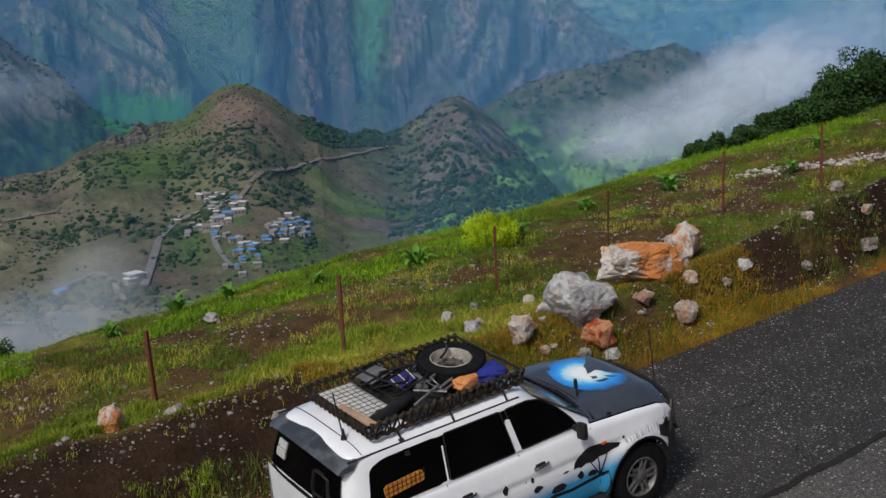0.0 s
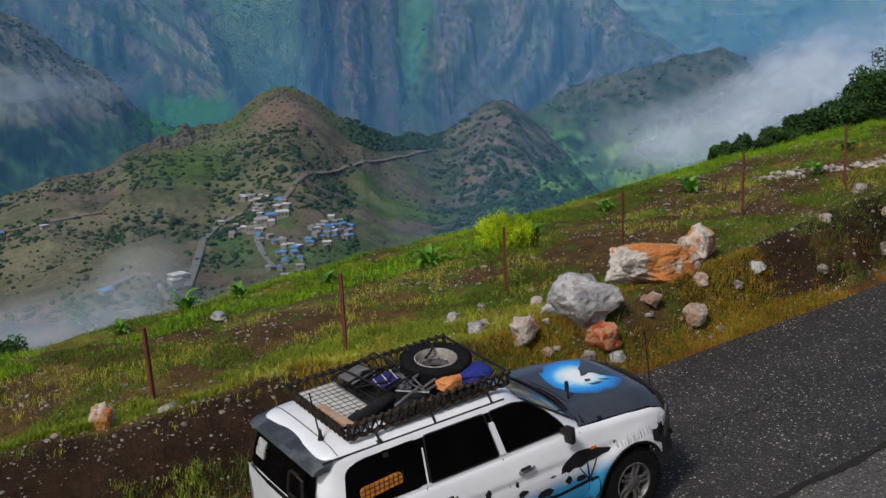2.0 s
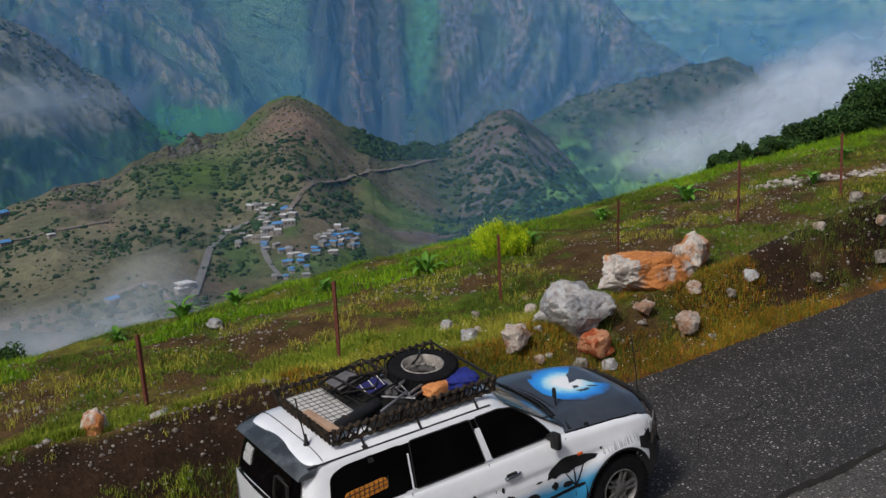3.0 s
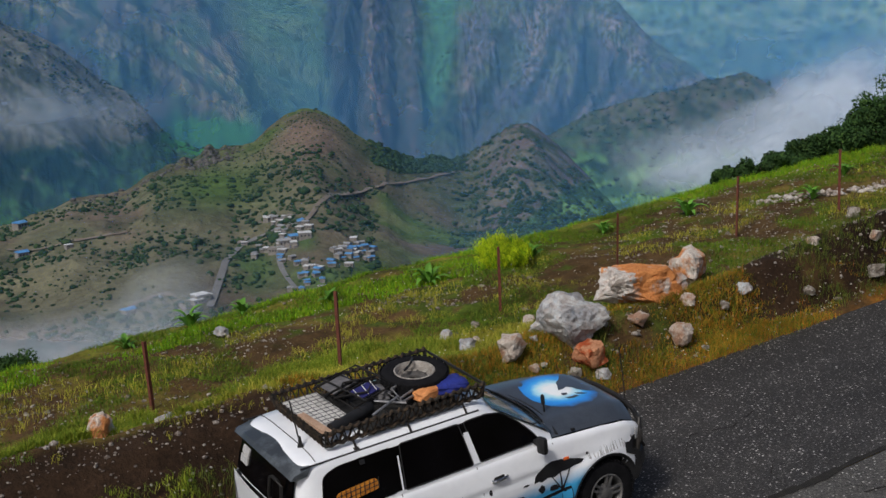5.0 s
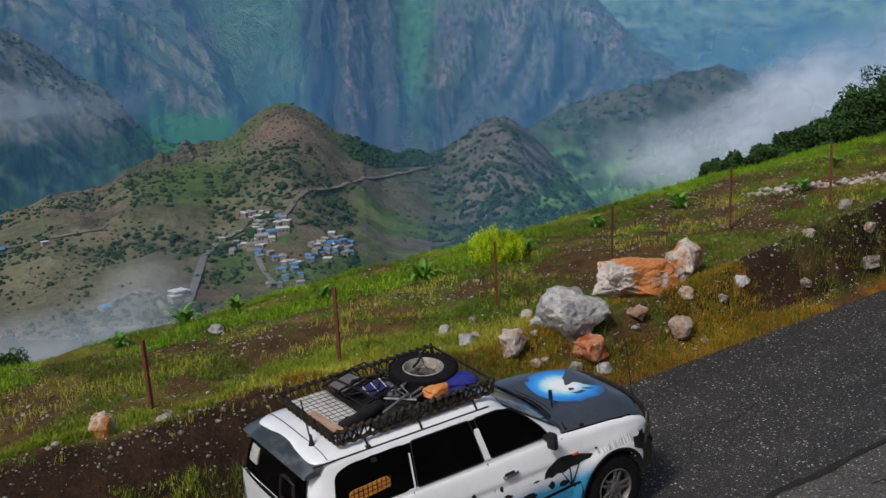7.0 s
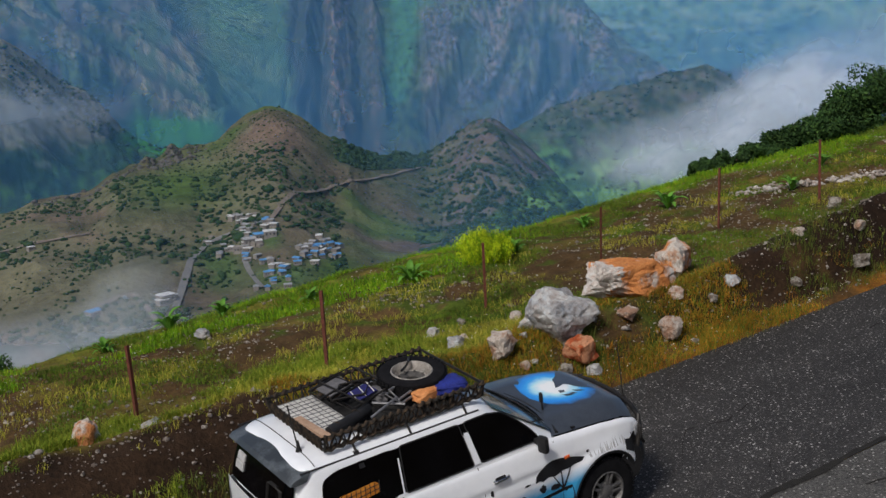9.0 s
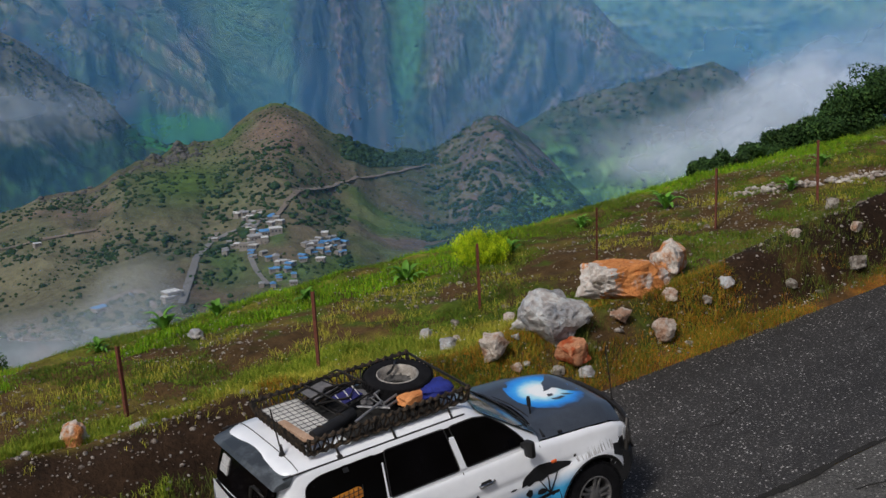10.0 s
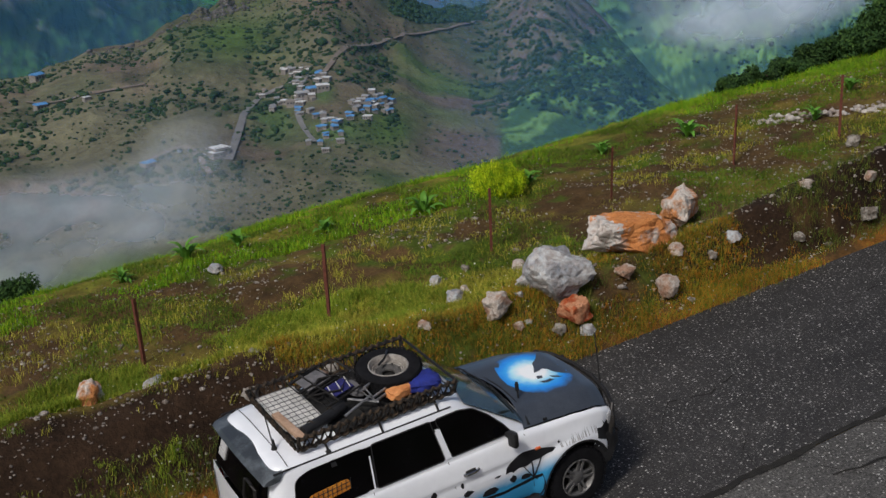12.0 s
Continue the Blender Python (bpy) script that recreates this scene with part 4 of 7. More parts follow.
def wheel_at(name, parent, m, alloy=True, radius=0.405, wide=0.27):
    """A wheel lying round the local z axis: tyre with tread blocks, rim with five split spokes."""
    wheel = new(name)
    wheel.parent = parent
    wheel.matrix_local = m
    h = wide / 2
    R = radius
    bm = bmesh.new()
    lathe(bm, [(R * 0.56, -h * 0.75), (R * 0.62, -h * 0.95), (R * 0.80, -h), (R * 0.93, -h * 0.9), (R * 0.975, -h * 0.68), (R * 0.985, 0), (R * 0.975, h * 0.68),
               (R * 0.93, h * 0.9), (R * 0.80, h), (R * 0.62, h * 0.95), (R * 0.56, h * 0.75)], 64)
    tyre = part("tyre", bm, M_RUBBER, wheel)
    bm = bmesh.new()
    for j in range(40):
        a = 2 * math.pi * j / 40
        for k, zz in enumerate((-0.72, -0.25, 0.25, 0.72)):
            a2 = a + (0.08 if k % 2 else 0)
            box(bm, (R * 0.985 * math.cos(a2), R * 0.985 * math.sin(a2), zz * h), (0.02 if alloy else 0.008, 0.04, 0.4 * h), 0, Matrix.Rotation(a2, 4, "Z"))
    part("tread", bm, M_RUBBER, tyre, smooth=False)
    mr = M_ALLOY if alloy else M_STEELRIM
    bm = bmesh.new()
    lathe(bm, [(R * 0.57, h * 0.80), (R * 0.595, h * 0.92), (R * 0.56, h * 0.96), (R * 0.52, h * 0.75), (R * 0.50, h * 0.2), (R * 0.50, -h * 0.7), (R * 0.57, -h * 0.8)], 48)
    if alloy:
        for j in range(5):
            for d in (-0.17, 0.17):
                a = 2 * math.pi * j / 5
                p0 = Vector((0.10 * math.cos(a + d * 1.5), 0.10 * math.sin(a + d * 1.5), h * 0.72))
                p1 = Vector((R * 0.53 * math.cos(a + d), R * 0.53 * math.sin(a + d), h * 0.70))
                mid = (p0 + p1) / 2
                ang = math.atan2(p1.y - p0.y, p1.x - p0.x)
                box(bm, mid, ((p1 - p0).length + 0.03, 0.032, 0.035), 0.006, Matrix.Rotation(ang, 4, "Z"))
        lathe(bm, [(0.0, h * 0.86), (0.055, h * 0.86), (0.07, h * 0.8), (0.115, h * 0.74), (0.12, h * 0.5)], 24)
    else:
        for q, hh in ((0.455, 0.55), (0.40, 0.40)):
            lathe(bm, [(R * (q + 0.03), h * (hh - 0.12)), (R * (q + 0.025), h * hh), (R * q, h * (hh + 0.03)), (R * (q - 0.02), h * (hh - 0.12))], 40)
    rim = part("rim", bm, mr, wheel, "grey alloy rim with five split spokes" if alloy else "worn pale steel rim")
    bm = bmesh.new()
    lathe(bm, [(0.0, -h * 0.2), (R * 0.5, -h * 0.2)], 32)
    lathe(bm, [(0.0, -h * 0.22), (R * 0.5, -h * 0.22)], 32)
    if not alloy:
        dish = bmesh.new()
        lathe(dish, [(R * 0.50, h * 0.15), (R * 0.42, h * 0.32), (R * 0.3, h * 0.30), (R * 0.2, h * 0.16), (R * 0.19, h * 0.0)], 40)
        for j in range(8):
            a = 2 * math.pi * j / 8
            box(dish, (R * 0.36 * math.cos(a), R * 0.36 * math.sin(a), h * 0.33), (0.04, 0.02, 0.02), 0.005, Matrix.Rotation(a, 4, "Z"))
        part("dish", dish, M_DISH, rim, "dull grey wheel dish")
    part("brake_disc" if alloy else "hub_plate", bm, M_DARK, rim)
    return wheel


def build_car():
    car = new("car")
    # ---- lower body
    xs = np.linspace(-0.97, 3.54, 150)
    us = np.linspace(0, 1, 30)
    bm = bmesh.new()
    for s in (-1, 1):
        rows = []
        for x in xs:
            top = belt(x)
            col = []
            for u in us:
                z = 0.40 + (top - 0.03 - 0.40) * u
                col.append([x, s * side(x, z), z])
            col.append([x, s * (side(x, top) - 0.012), top - 0.008])
            col.append([x, s * (side(x, top) - 0.04), top + 0.004])
            rows.append(col)
        for col in rows:
            for p in col:
                for hub in (0.0, 2.85):
                    dx, dz = p[0] - hub, p[2] - 0.43
                    d = math.hypot(dx, dz)
                    if 0.475 < d < 0.515 or d <= 0.475 and d > 0.44:
                        p[0], p[2] = hub + dx / d * 0.48, 0.43 + dz / d * 0.48
        g = [[bm.verts.new(p) for p in col] for col in rows]
        for i in range(len(g) - 1):
            for j in range(len(g[0]) - 1):
                q = (g[i][j], g[i + 1][j], g[i + 1][j + 1], g[i][j + 1])
                c = sum((v.co for v in q), Vector()) / 4
                if min(math.hypot(c.x, c.z - 0.43), math.hypot(c.x - 2.85, c.z - 0.43)) > 0.468:
                    bm.faces.new(q)
    body = part("body", bm, M_WHITE, car, "white body with a sky-blue band")
    # tail and nose closing plates, floor
    bm = bmesh.new()
    for x, z0, z1, w in ((-0.96, 0.5, 1.30, 0.80),):
        gx = [[Vector((x - 0.05 * (1 - (2 * a - 1) ** 2), w * (2 * a - 1), z0 + (z1 - z0) * b)) for b in (0, 0.5, 1)] for a in np.linspace(0, 1, 15)]
        vv = [[bm.verts.new(p) for p in c] for c in gx]
        for i in range(14):
            for j in range(2):
                bm.faces.new((vv[i][j], vv[i + 1][j], vv[i + 1][j + 1], vv[i][j + 1]))
    part("tailgate", bm, M_WHITE, car)
    bm = bmesh.new()
    box(bm, (1.2, 0, 0.42), (4.5, 1.3, 0.12))
    box(bm, (1.42, 0, 0.80), (1.85, 1.66, 0.75))
    box(bm, (-0.68, 0, 0.8), (0.5, 1.5, 0.75))
    part("underbody", bm, M_DARK, car)
    for hub in (0.0, 2.85):
        for s in (-1, 1):
            bm = bmesh.new()
            n = 28
            ring = [(hub + 0.485 * math.cos(t), 0.43 + 0.485 * math.sin(t)) for t in np.linspace(-0.15, math.pi + 0.15, n)]
            a = [bm.verts.new((x, s * (side(x, z) - 0.004), z)) for x, z in ring]
            b = [bm.verts.new((x, s * 0.45, z)) for x, z in ring]
            for i in range(n - 1):
                bm.faces.new((a[i], a[i + 1], b[i + 1], b[i]))
            bm.faces.new(b)
            part("arch_liner", bm, M_DARK, car)
            bm = bmesh.new()
            prev = None
            for t in np.linspace(-0.12, math.pi + 0.12, 36):
                rr = []
                for dr, lift in ((-0.012, -0.01), (0.0, 0.008), (0.022, 0.010), (0.034, 0.002)):
                    x, z = hub + (0.468 + dr) * math.cos(t), 0.43 + (0.468 + dr) * math.sin(t)
                    rr.append(bm.verts.new((x, s * (side(x, z) + lift), z)))
                if prev:
                    for j in range(3):
                        bm.faces.new((prev[j], prev[j + 1], rr[j + 1], rr[j]))
                prev = rr
            part("wheel_flare", bm, M_BLACK, car, "black plastic wheel flare")
    # ---- cabin
    bm = bmesh.new()
    n = 96
    rings = []
    for z, w, r, f in zip(GZ, GW, GR, GF):
        ring = []
        for j in range(n):
            t = 2 * math.pi * j / n
            c, q = math.cos(t), math.sin(t)
            e = 0.22
            uu, vv = math.copysign(abs(c) ** e, c), math.copysign(abs(q) ** e, q)
            x = (r + f) / 2 + (f - r) / 2 * uu
            if uu > 0:
                x -= 0.13 * vv * vv * min(1, max(0, (uu - 0.8) / 0.2))
            ring.append(bm.verts.new((x, w * vv, z)))
        rings.append(ring)
    for k, (a, b) in enumerate(zip(rings, rings[1:])):
        for j in range(n):
            q = (a[j], a[(j + 1) % n], b[(j + 1) % n], b[j])
            bm.faces.new(q)
    bm.faces.new(rings[-1])
    roof = part("roof", bm, M_WHITE, car, "white roof and pillars", sharp=50)
    q_out = rounded([(-0.68, 1.35), (-0.60, 1.72), (-0.42, 1.775), (0.235, 1.785), (0.20, 1.325), (-0.55, 1.325)], 0.07)
    r_out = rounded([(0.28, 1.325), (0.315, 1.785), (1.05, 1.785), (1.13, 1.33)], 0.03)
    f_out = rounded([(1.22, 1.335), (1.115, 1.785), (1.42, 1.79), (1.60, 1.755), (1.78, 1.62), (1.93, 1.47), (2.02, 1.345)], 0.035)
    for s in (-1, 1):
        for nm, o in (("quarter_window", q_out), ("rear_window", r_out), ("front_window", f_out)):
            win = part(nm, panel(bmesh.new(), o, cabin_side(s), 0.006, 2), M_GLASS, car, "dark tinted glass")
            if nm != "quarter_window":
                rim_o = [(x + 0.0, z) for x, z in o]
                bm = bmesh.new()
                tube(bm, [cabin_side(s)(x, z, 0.004) for x, z in rim_o], 0.008, 6, True)
                part("seal", bm, M_BLACK, win)
        part("pillar_black", panel(bmesh.new(), [(0.17, 1.335), (0.20, 1.775), (0.34, 1.775), (0.31, 1.335)], cabin_side(s), 0.0035, 2), M_GLASS, car)
        part("pillar_line", panel(bmesh.new(), [(0.238, 1.32), (0.262, 1.68), (0.278, 1.68), (0.256, 1.32)], cabin_side(s), 0.012), M_WHITE, car, "thin bright strip")
        part("pillar_black", panel(bmesh.new(), [(1.02, 1.66), (1.02, 1.78), (1.15, 1.78), (1.16, 1.66)], cabin_side(s), 0.0035, 2), M_GLASS, car)
        # white trim between the windows, seams of the doors
        part("pillar_trim", panel(bmesh.new(), [(1.135, 1.34), (1.09, 1.68), (1.145, 1.68), (1.21, 1.34)], cabin_side(s), 0.018), M_WHITE, car)
        for pts in ([(1.16, 1.30), (1.18, 1.0), (1.18, 0.6), (1.16, 0.42)], [(2.17, 1.27), (2.20, 1.0), (2.22, 0.6), (2.22, 0.42)], [(0.22, 1.30), (0.25, 1.0), (0.34, 0.86), (0.45, 0.72), (0.5, 0.5)]):
            bm = bmesh.new()
            tube(bm, [body_side(s)(x, z, 0.0005) for x, z in pts], 0.004, 6)
            part("door_seam", bm, M_BLACK, body)
        for hx in (1.40, 0.42):
            bm = bmesh.new()
            tube(bm, [body_side(s)(hx - 0.10, 1.105, 0.01), body_side(s)(hx - 0.07, 1.11, 0.035), body_side(s)(hx + 0.07, 1.115, 0.035), body_side(s)(hx + 0.10, 1.115, 0.01)], 0.016, 8)
            hd = part("door_handle", bm, M_CHROME, car, "chrome door handle")
            bm = panel(bmesh.new(), rounded([(hx - 0.07, 1.085), (hx - 0.07, 1.135), (hx + 0.07, 1.14), (hx + 0.07, 1.09)], 0.02), body_side(s), 0.004)
            part("recess", bm, M_DARK, hd)
        # mirror
        bm = bmesh.new()
        box(bm, (1.93, s * 1.02, 1.37), (0.075, 0.12, 0.19), 0.03, Matrix.Rotation(s * -0.25, 4, "Z"))
        mir = part("mirror", bm, M_BLACK, car, "black door mirror")
        bm = bmesh.new()
        box(bm, (1.96, s * 0.93, 1.35), (0.07, 0.16, 0.06), 0.015)
        part("stalk", bm, M_BLACK, mir)
        bm = bmesh.new()
        box(bm, (2.30, s * (side(2.30, 1.06) + 0.006), 1.065), (0.07, 0.018, 0.032), 0.006)
        part("side_indicator", bm, M_AMBER, car, "orange-red side indicator")
        # lamps at the nose and tail
        bm = bmesh.new()
        box(bm, (3.40, s * 0.70, 1.0), (0.16, 0.30, 0.15), 0.03, Matrix.Rotation(s * -0.35, 4, "Z"))
        part("headlight", bm, M_LAMP, car, "clear headlight")
        bm = bmesh.new()
        box(bm, (-0.90, s * 0.855, 0.98), (0.08, 0.05, 0.30), 0.015)
        part("tail_light", bm, M_REDLENS, car, "red tail light")
        # gutter strip and roof rail feet
        bm = bmesh.new()
        tube(bm, [(x, s * (cabin_w(1.845) + 0.004), 1.845) for x in np.linspace(-0.8, 1.35, 12)], 0.009, 6)
        part("roof_gutter", bm, M_BLACK, roof)
        bm = panel(bmesh.new(), [(-0.17, 1.72), (-0.18, 1.87), (-0.12, 1.87), (-0.11, 1.72)], cabin_side(s), 0.02)
        part("rack_strap", bm, M_BLACK, car, "black strap over the gutter")
    # ---- bonnet
    def bon(x, y):
        t = min(max((x - 2.18) / 1.26, 0), 1)
        return belt(x) + 0.004 + (0.045 + 0.075 * t) * max(0, 1 - (y / 0.80) ** 6) + 0.010 * math.exp(-((abs(y) - 0.5) / 0.1) ** 2) 
    bm = bmesh.new()
    gx, gy = np.linspace(2.18, 3.44, 30), np.linspace(-0.80, 0.85, 31)
    def nose(x, y):
        t = (x - 2.18) / 1.26
        return x + 0.10 * t * (1 - (y / 0.8) ** 2) + (1 - t) * 0.24 * (1 - (y / 0.8) ** 2)
    vv = [[bm.verts.new((nose(x, y), y * (1 - 0.06 * max(0, (x - 3.0)) / 0.44), bon(x, y))) for y in gy] for x in gx]
    for i in range(29):
        for j in range(30):
            bm.faces.new((vv[i][j], vv[i + 1][j], vv[i + 1][j + 1], vv[i][j + 1]))
    lip = [bm.verts.new((v.co.x + 0.02, v.co.y, v.co.z - 0.09)) for v in vv[-1]]
    for j in range(30):
        bm.faces.new((vv[-1][j], lip[j], lip[j + 1], vv[-1][j + 1]))
    bonnet = part("bonnet", bm, M_BONNET, car, "glossy black bonnet")
    def on_bonnet(u, v, lift):
        x = u
        for _ in range(4):
            x -= nose(x, v) - u
        return Vector((u, v, bon(x, v) + lift))
    def spread(bm, outline, lift):
        """A decal that follows the bonnet's crown."""
        cx, cy = sum(p[0] for p in outline) / len(outline), sum(p[1] for p in outline) / len(outline)
        rings = [[bm.verts.new(on_bonnet(cx + (x - cx) * k / 8, cy + (y - cy) * k / 8, lift)) for x, y in outline] for k in range(1, 9)]
        c = bm.verts.new(on_bonnet(cx, cy, lift))
        n = len(outline)
        for j in range(n):
            bm.faces.new((c, rings[0][j], rings[0][(j + 1) % n]))
            for a, b in zip(rings, rings[1:]):
                bm.faces.new((a[j], b[j], b[(j + 1) % n], a[(j + 1) % n]))
        return bm
    part("bonnet_decal", spread(bmesh.new(), [(2.58, 0.22), (2.64, 0.42), (2.76, 0.58), (2.94, 0.64), (3.16, 0.63), (3.34, 0.52), (3.40, 0.36), (3.37, 0.10), (3.37, -0.10), (3.36, -0.24), (3.24, -0.36), (3.02, -0.46), (2.82, -0.42), (2.64, -0.24), (2.56, 0.02)], 0.004), M_DECAL, bonnet, "airbrushed white and blue glow")
    shape = [(3.30, 0.46), (3.20, 0.34), (3.10, 0.27), (3.06, 0.18), (2.98, 0.06), (3.05, 0.06), (3.12, 0.10), (3.18, 0.05), (3.20, -0.03), (3.28, -0.12), (3.36, -0.16), (3.43, -0.10), (3.48, 0.15), (3.46, 0.40), (3.40, 0.52)]
    part("bonnet_motif", spread(bmesh.new(), shape, 0.007), M_BONNET, bonnet, "black jagged painted shape")
    for o in ([(2.96, -0.02), (3.02, -0.05), (3.00, -0.10), (2.93, -0.09)], [(2.92, -0.14), (3.00, -0.17), (3.06, -0.16), (3.10, -0.20), (3.00, -0.22), (2.94, -0.20)], [(3.10, -0.10), (3.18, -0.14), (3.24, -0.19), (3.17, -0.18), (3.11, -0.15)]):
        part("bonnet_fleck", spread(bmesh.new(), o, 0.008), M_BONNET, bonnet)
    # ---- windscreen, wipers, rear glass
    def screen(s_top):
        def f(u, v, lift):
            z = v
            w = cabin_w(z)
            x = float(np.interp(z, GZ, GF)) - 0.13 * (u / w) ** 2
            return Vector((x + lift, u, z + lift * 0.6))
        return f
    bm = bmesh.new()
    zz = np.linspace(1.33, 1.80, 12)
    grid = [[bm.verts.new(screen(0)(cabin_w(z) * 0.90 * t, z, 0.012)) for t in np.linspace(-1, 1, 21)] for z in zz]
    for i in range(11):
        for j in range(20):
            bm.faces.new((grid[i][j], grid[i][j + 1], grid[i + 1][j + 1], grid[i + 1][j]))
    ws = part("windscreen", bm, M_SCREEN, car, "dark reflecting windscreen")
    for y0, y1 in ((0.10, -0.55), (0.62, 0.02)):
        bm = bmesh.new()
        tube(bm, [screen(0)(y0, 1.335, 0.03), screen(0)((y0 + y1) / 2, 1.37, 0.035), screen(0)(y1, 1.36, 0.03)], 0.011, 6)
        part("wiper", bm, M_BLACK, ws)
    bm = bmesh.new()
    tube(bm, [(2.30 + 0.16 * (1 - (y / 0.8) ** 2), y, 1.296 + 0.03 * (1 - (y / 0.8) ** 2)) for y in np.linspace(-0.78, 0.78, 15)], 0.018, 8)
    part("cowl", bm, M_BLACK, car, "black cowl below the windscreen")
    def tail(u, v, lift):
        return Vector((float(np.interp(v, GZ, GR)) - lift - 0.02 * (1 - (u / 0.8) ** 2), u, v))
    rear = part("tailgate_window", panel(bmesh.new(), rounded([(-0.70, 1.33), (0.70, 1.33), (0.62, 1.74), (-0.62, 1.74)], 0.05), tail, 0.012, 3), M_GLASS, car, "dark tinted rear glass")
    st = part("sticker", panel(bmesh.new(), [(0.42, 1.47), (0.60, 1.47), (0.585, 1.555), (0.41, 1.555)], tail, 0.018), M_STICKER, rear, "white sticker with printed lines")
    st2 = part("sticker", panel(bmesh.new(), [(0.40, 1.575), (0.575, 1.575), (0.56, 1.65), (0.39, 1.65)], tail, 0.018), M_STICKER, rear, "white sticker with printed lines")
    part("print_line", panel(bmesh.new(), [(0.42, 1.605), (0.54, 1.605), (0.54, 1.622), (0.42, 1.622)], tail, 0.020), M_GREYINK, st2)
    for k in range(2):
        z = 1.49 + 0.03 * k
        part("print_line", panel(bmesh.new(), [(0.44, z), (0.58, z), (0.58, z + 0.014), (0.44, z + 0.014)], tail, 0.020), M_GREYINK, st)
    # spoiler over the tailgate
    bm = bmesh.new()
    prev = None
    for t in np.linspace(-1, 1, 25):
        y = 0.71 * t
        sw = 0.05 * t * t
        ring = [bm.verts.new(p) for p in ((-0.70 + sw * 0.3, y, 1.895 - 0.06 * t * t), (-0.93 + sw, y, 1.865 - 0.07 * t * t), (-0.97 + sw, y, 1.825 - 0.07 * t * t), (-0.92 + sw, y, 1.81 - 0.07 * t * t), (-0.74, y, 1.81 - 0.06 * t * t))]
        if prev:
            for j in range(5):
                bm.faces.new((prev[j], prev[(j + 1) % 5], ring[(j + 1) % 5], ring[j]))
        else:
            bm.faces.new(ring)
        prev = ring
    bm.faces.new(prev[::-1])
    part("spoiler", bm, M_SPOILER, car, "dark grey spoiler with peeling paint")
    # seam across the rear of the roof
    bm = bmesh.new()
    tube(bm, [(-0.62, 0.68 * t, float(np.interp(abs(0.68 * t), GW[::-1], GZ[::-1])) + 0.002) for t in np.linspace(-1, 1, 17)], 0.005, 6)
    part("roof_seam", bm, M_BLACK, roof)
    # ladder on the tailgate
    lad = part("ladder", tube(bmesh.new(), [(-1.02, -0.62, 0.8), (-1.02, -0.62, 1.50), (-0.99, -0.60, 1.68), (-0.99, -0.54, 1.71), (-0.99, -0.40, 1.71), (-0.99, -0.34, 1.68), (-1.02, -0.32, 1.5), (-1.02, -0.32, 0.8)], 0.018, 8), M_RACK, car, "black tubular tailgate ladder")
    for z in (0.95, 1.2, 1.45):
        part("rung", tube(bmesh.new(), [(-1.02, -0.62, z), (-1.02, -0.32, z)], 0.014, 8), M_RACK, lad)
    # bumpers, bull bar
    bm = bmesh.new()
    box(bm, (-1.02, 0, 0.66), (0.22, 1.72, 0.26), 0.05)
    part("rear_bumper", bm, M_SPOILER, car, "grey rear bumper")
    bm = bmesh.new()
    prev = None
    for t in np.linspace(-1, 1, 25):
        y, b = 0.90 * t, 0.30 * t ** 4 + 0.05 * t * t
        ring = [bm.verts.new(p) for p in ((3.50 - b, y, 0.92), (3.64 - b, y, 0.86), (3.76 - b, y, 0.78), (3.78 - b, y, 0.60), (3.70 - b, y, 0.46), (3.40 - b, y, 0.44))]
        if prev:
            for j in range(6):
                bm.faces.new((prev[j], prev[(j + 1) % 6], ring[(j + 1) % 6], ring[j]))
        else:
            bm.faces.new(ring)
        prev = ring
    bm.faces.new(prev[::-1])
    part("front_bumper", bm, M_BLACK, car, "black front bumper")
    bm = bmesh.new()
    box(bm, (3.44, 0, 0.98), (0.14, 1.34, 0.26), 0.03)
    grille = part("grille", bm, M_BLACK, car, "black grille")
    for k in range(4):
        bm = bmesh.new()
        box(bm, (3.52, 0, 0.90 + 0.055 * k), (0.02, 1.0, 0.02), 0.004)
        part("grille_bar", bm, M_RACK, grille)
    hoop = [(3.40, -0.86, 0.80), (3.46, -0.85, 1.03), (3.51, -0.78, 1.12), (3.60, -0.55, 1.155), (3.665, -0.2, 1.17), (3.665, 0.2, 1.17), (3.60, 0.55, 1.155), (3.51, 0.80, 1.12), (3.46, 0.87, 1.05), (3.40, 0.88, 0.80)]
    bar = part("bull_bar", tube(bmesh.new(), hoop, 0.031, 10), M_RACK, car, "black tubular bull bar")
    for s in (-1, 1):
        part("bar_upright", tube(bmesh.new(), [(3.68, s * 0.38, 0.7), (3.64, s * 0.38, 1.2)], 0.026, 8), M_RACK, bar)
        part("lamp_hoop", tube(bmesh.new(), [(3.50, s * 0.76, 1.09), (3.44, s * 0.89, 1.03), (3.42, s * 0.91, 0.92), (3.50, s * 0.86, 0.82)], 0.02, 8), M_RACK, bar)
    part("lower_rail", tube(bmesh.new(), [(3.46, -0.8, 0.95), (3.66, -0.4, 0.96), (3.70, 0, 0.96), (3.66, 0.4, 0.96), (3.46, 0.8, 0.95)], 0.022, 8), M_RACK, bar)
    # aerials
    part("whip_aerial", tube(bmesh.new(), [(3.65, -0.38, 1.12), (3.65, -0.37, 1.4), (3.63, -0.36, 1.85)], 0.007, 6), M_RACK, car, "thin black whip aerial on the bull bar")
    ra = part("roof_aerial", tube(bmesh.new(), [(-0.62, -0.36, 1.90), (-0.62, -0.36, 1.93), (-0.63, -0.35, 2.02), (-0.66, -0.33, 2.4)], 0.008, 6), M_RACK, car, "black roof aerial")
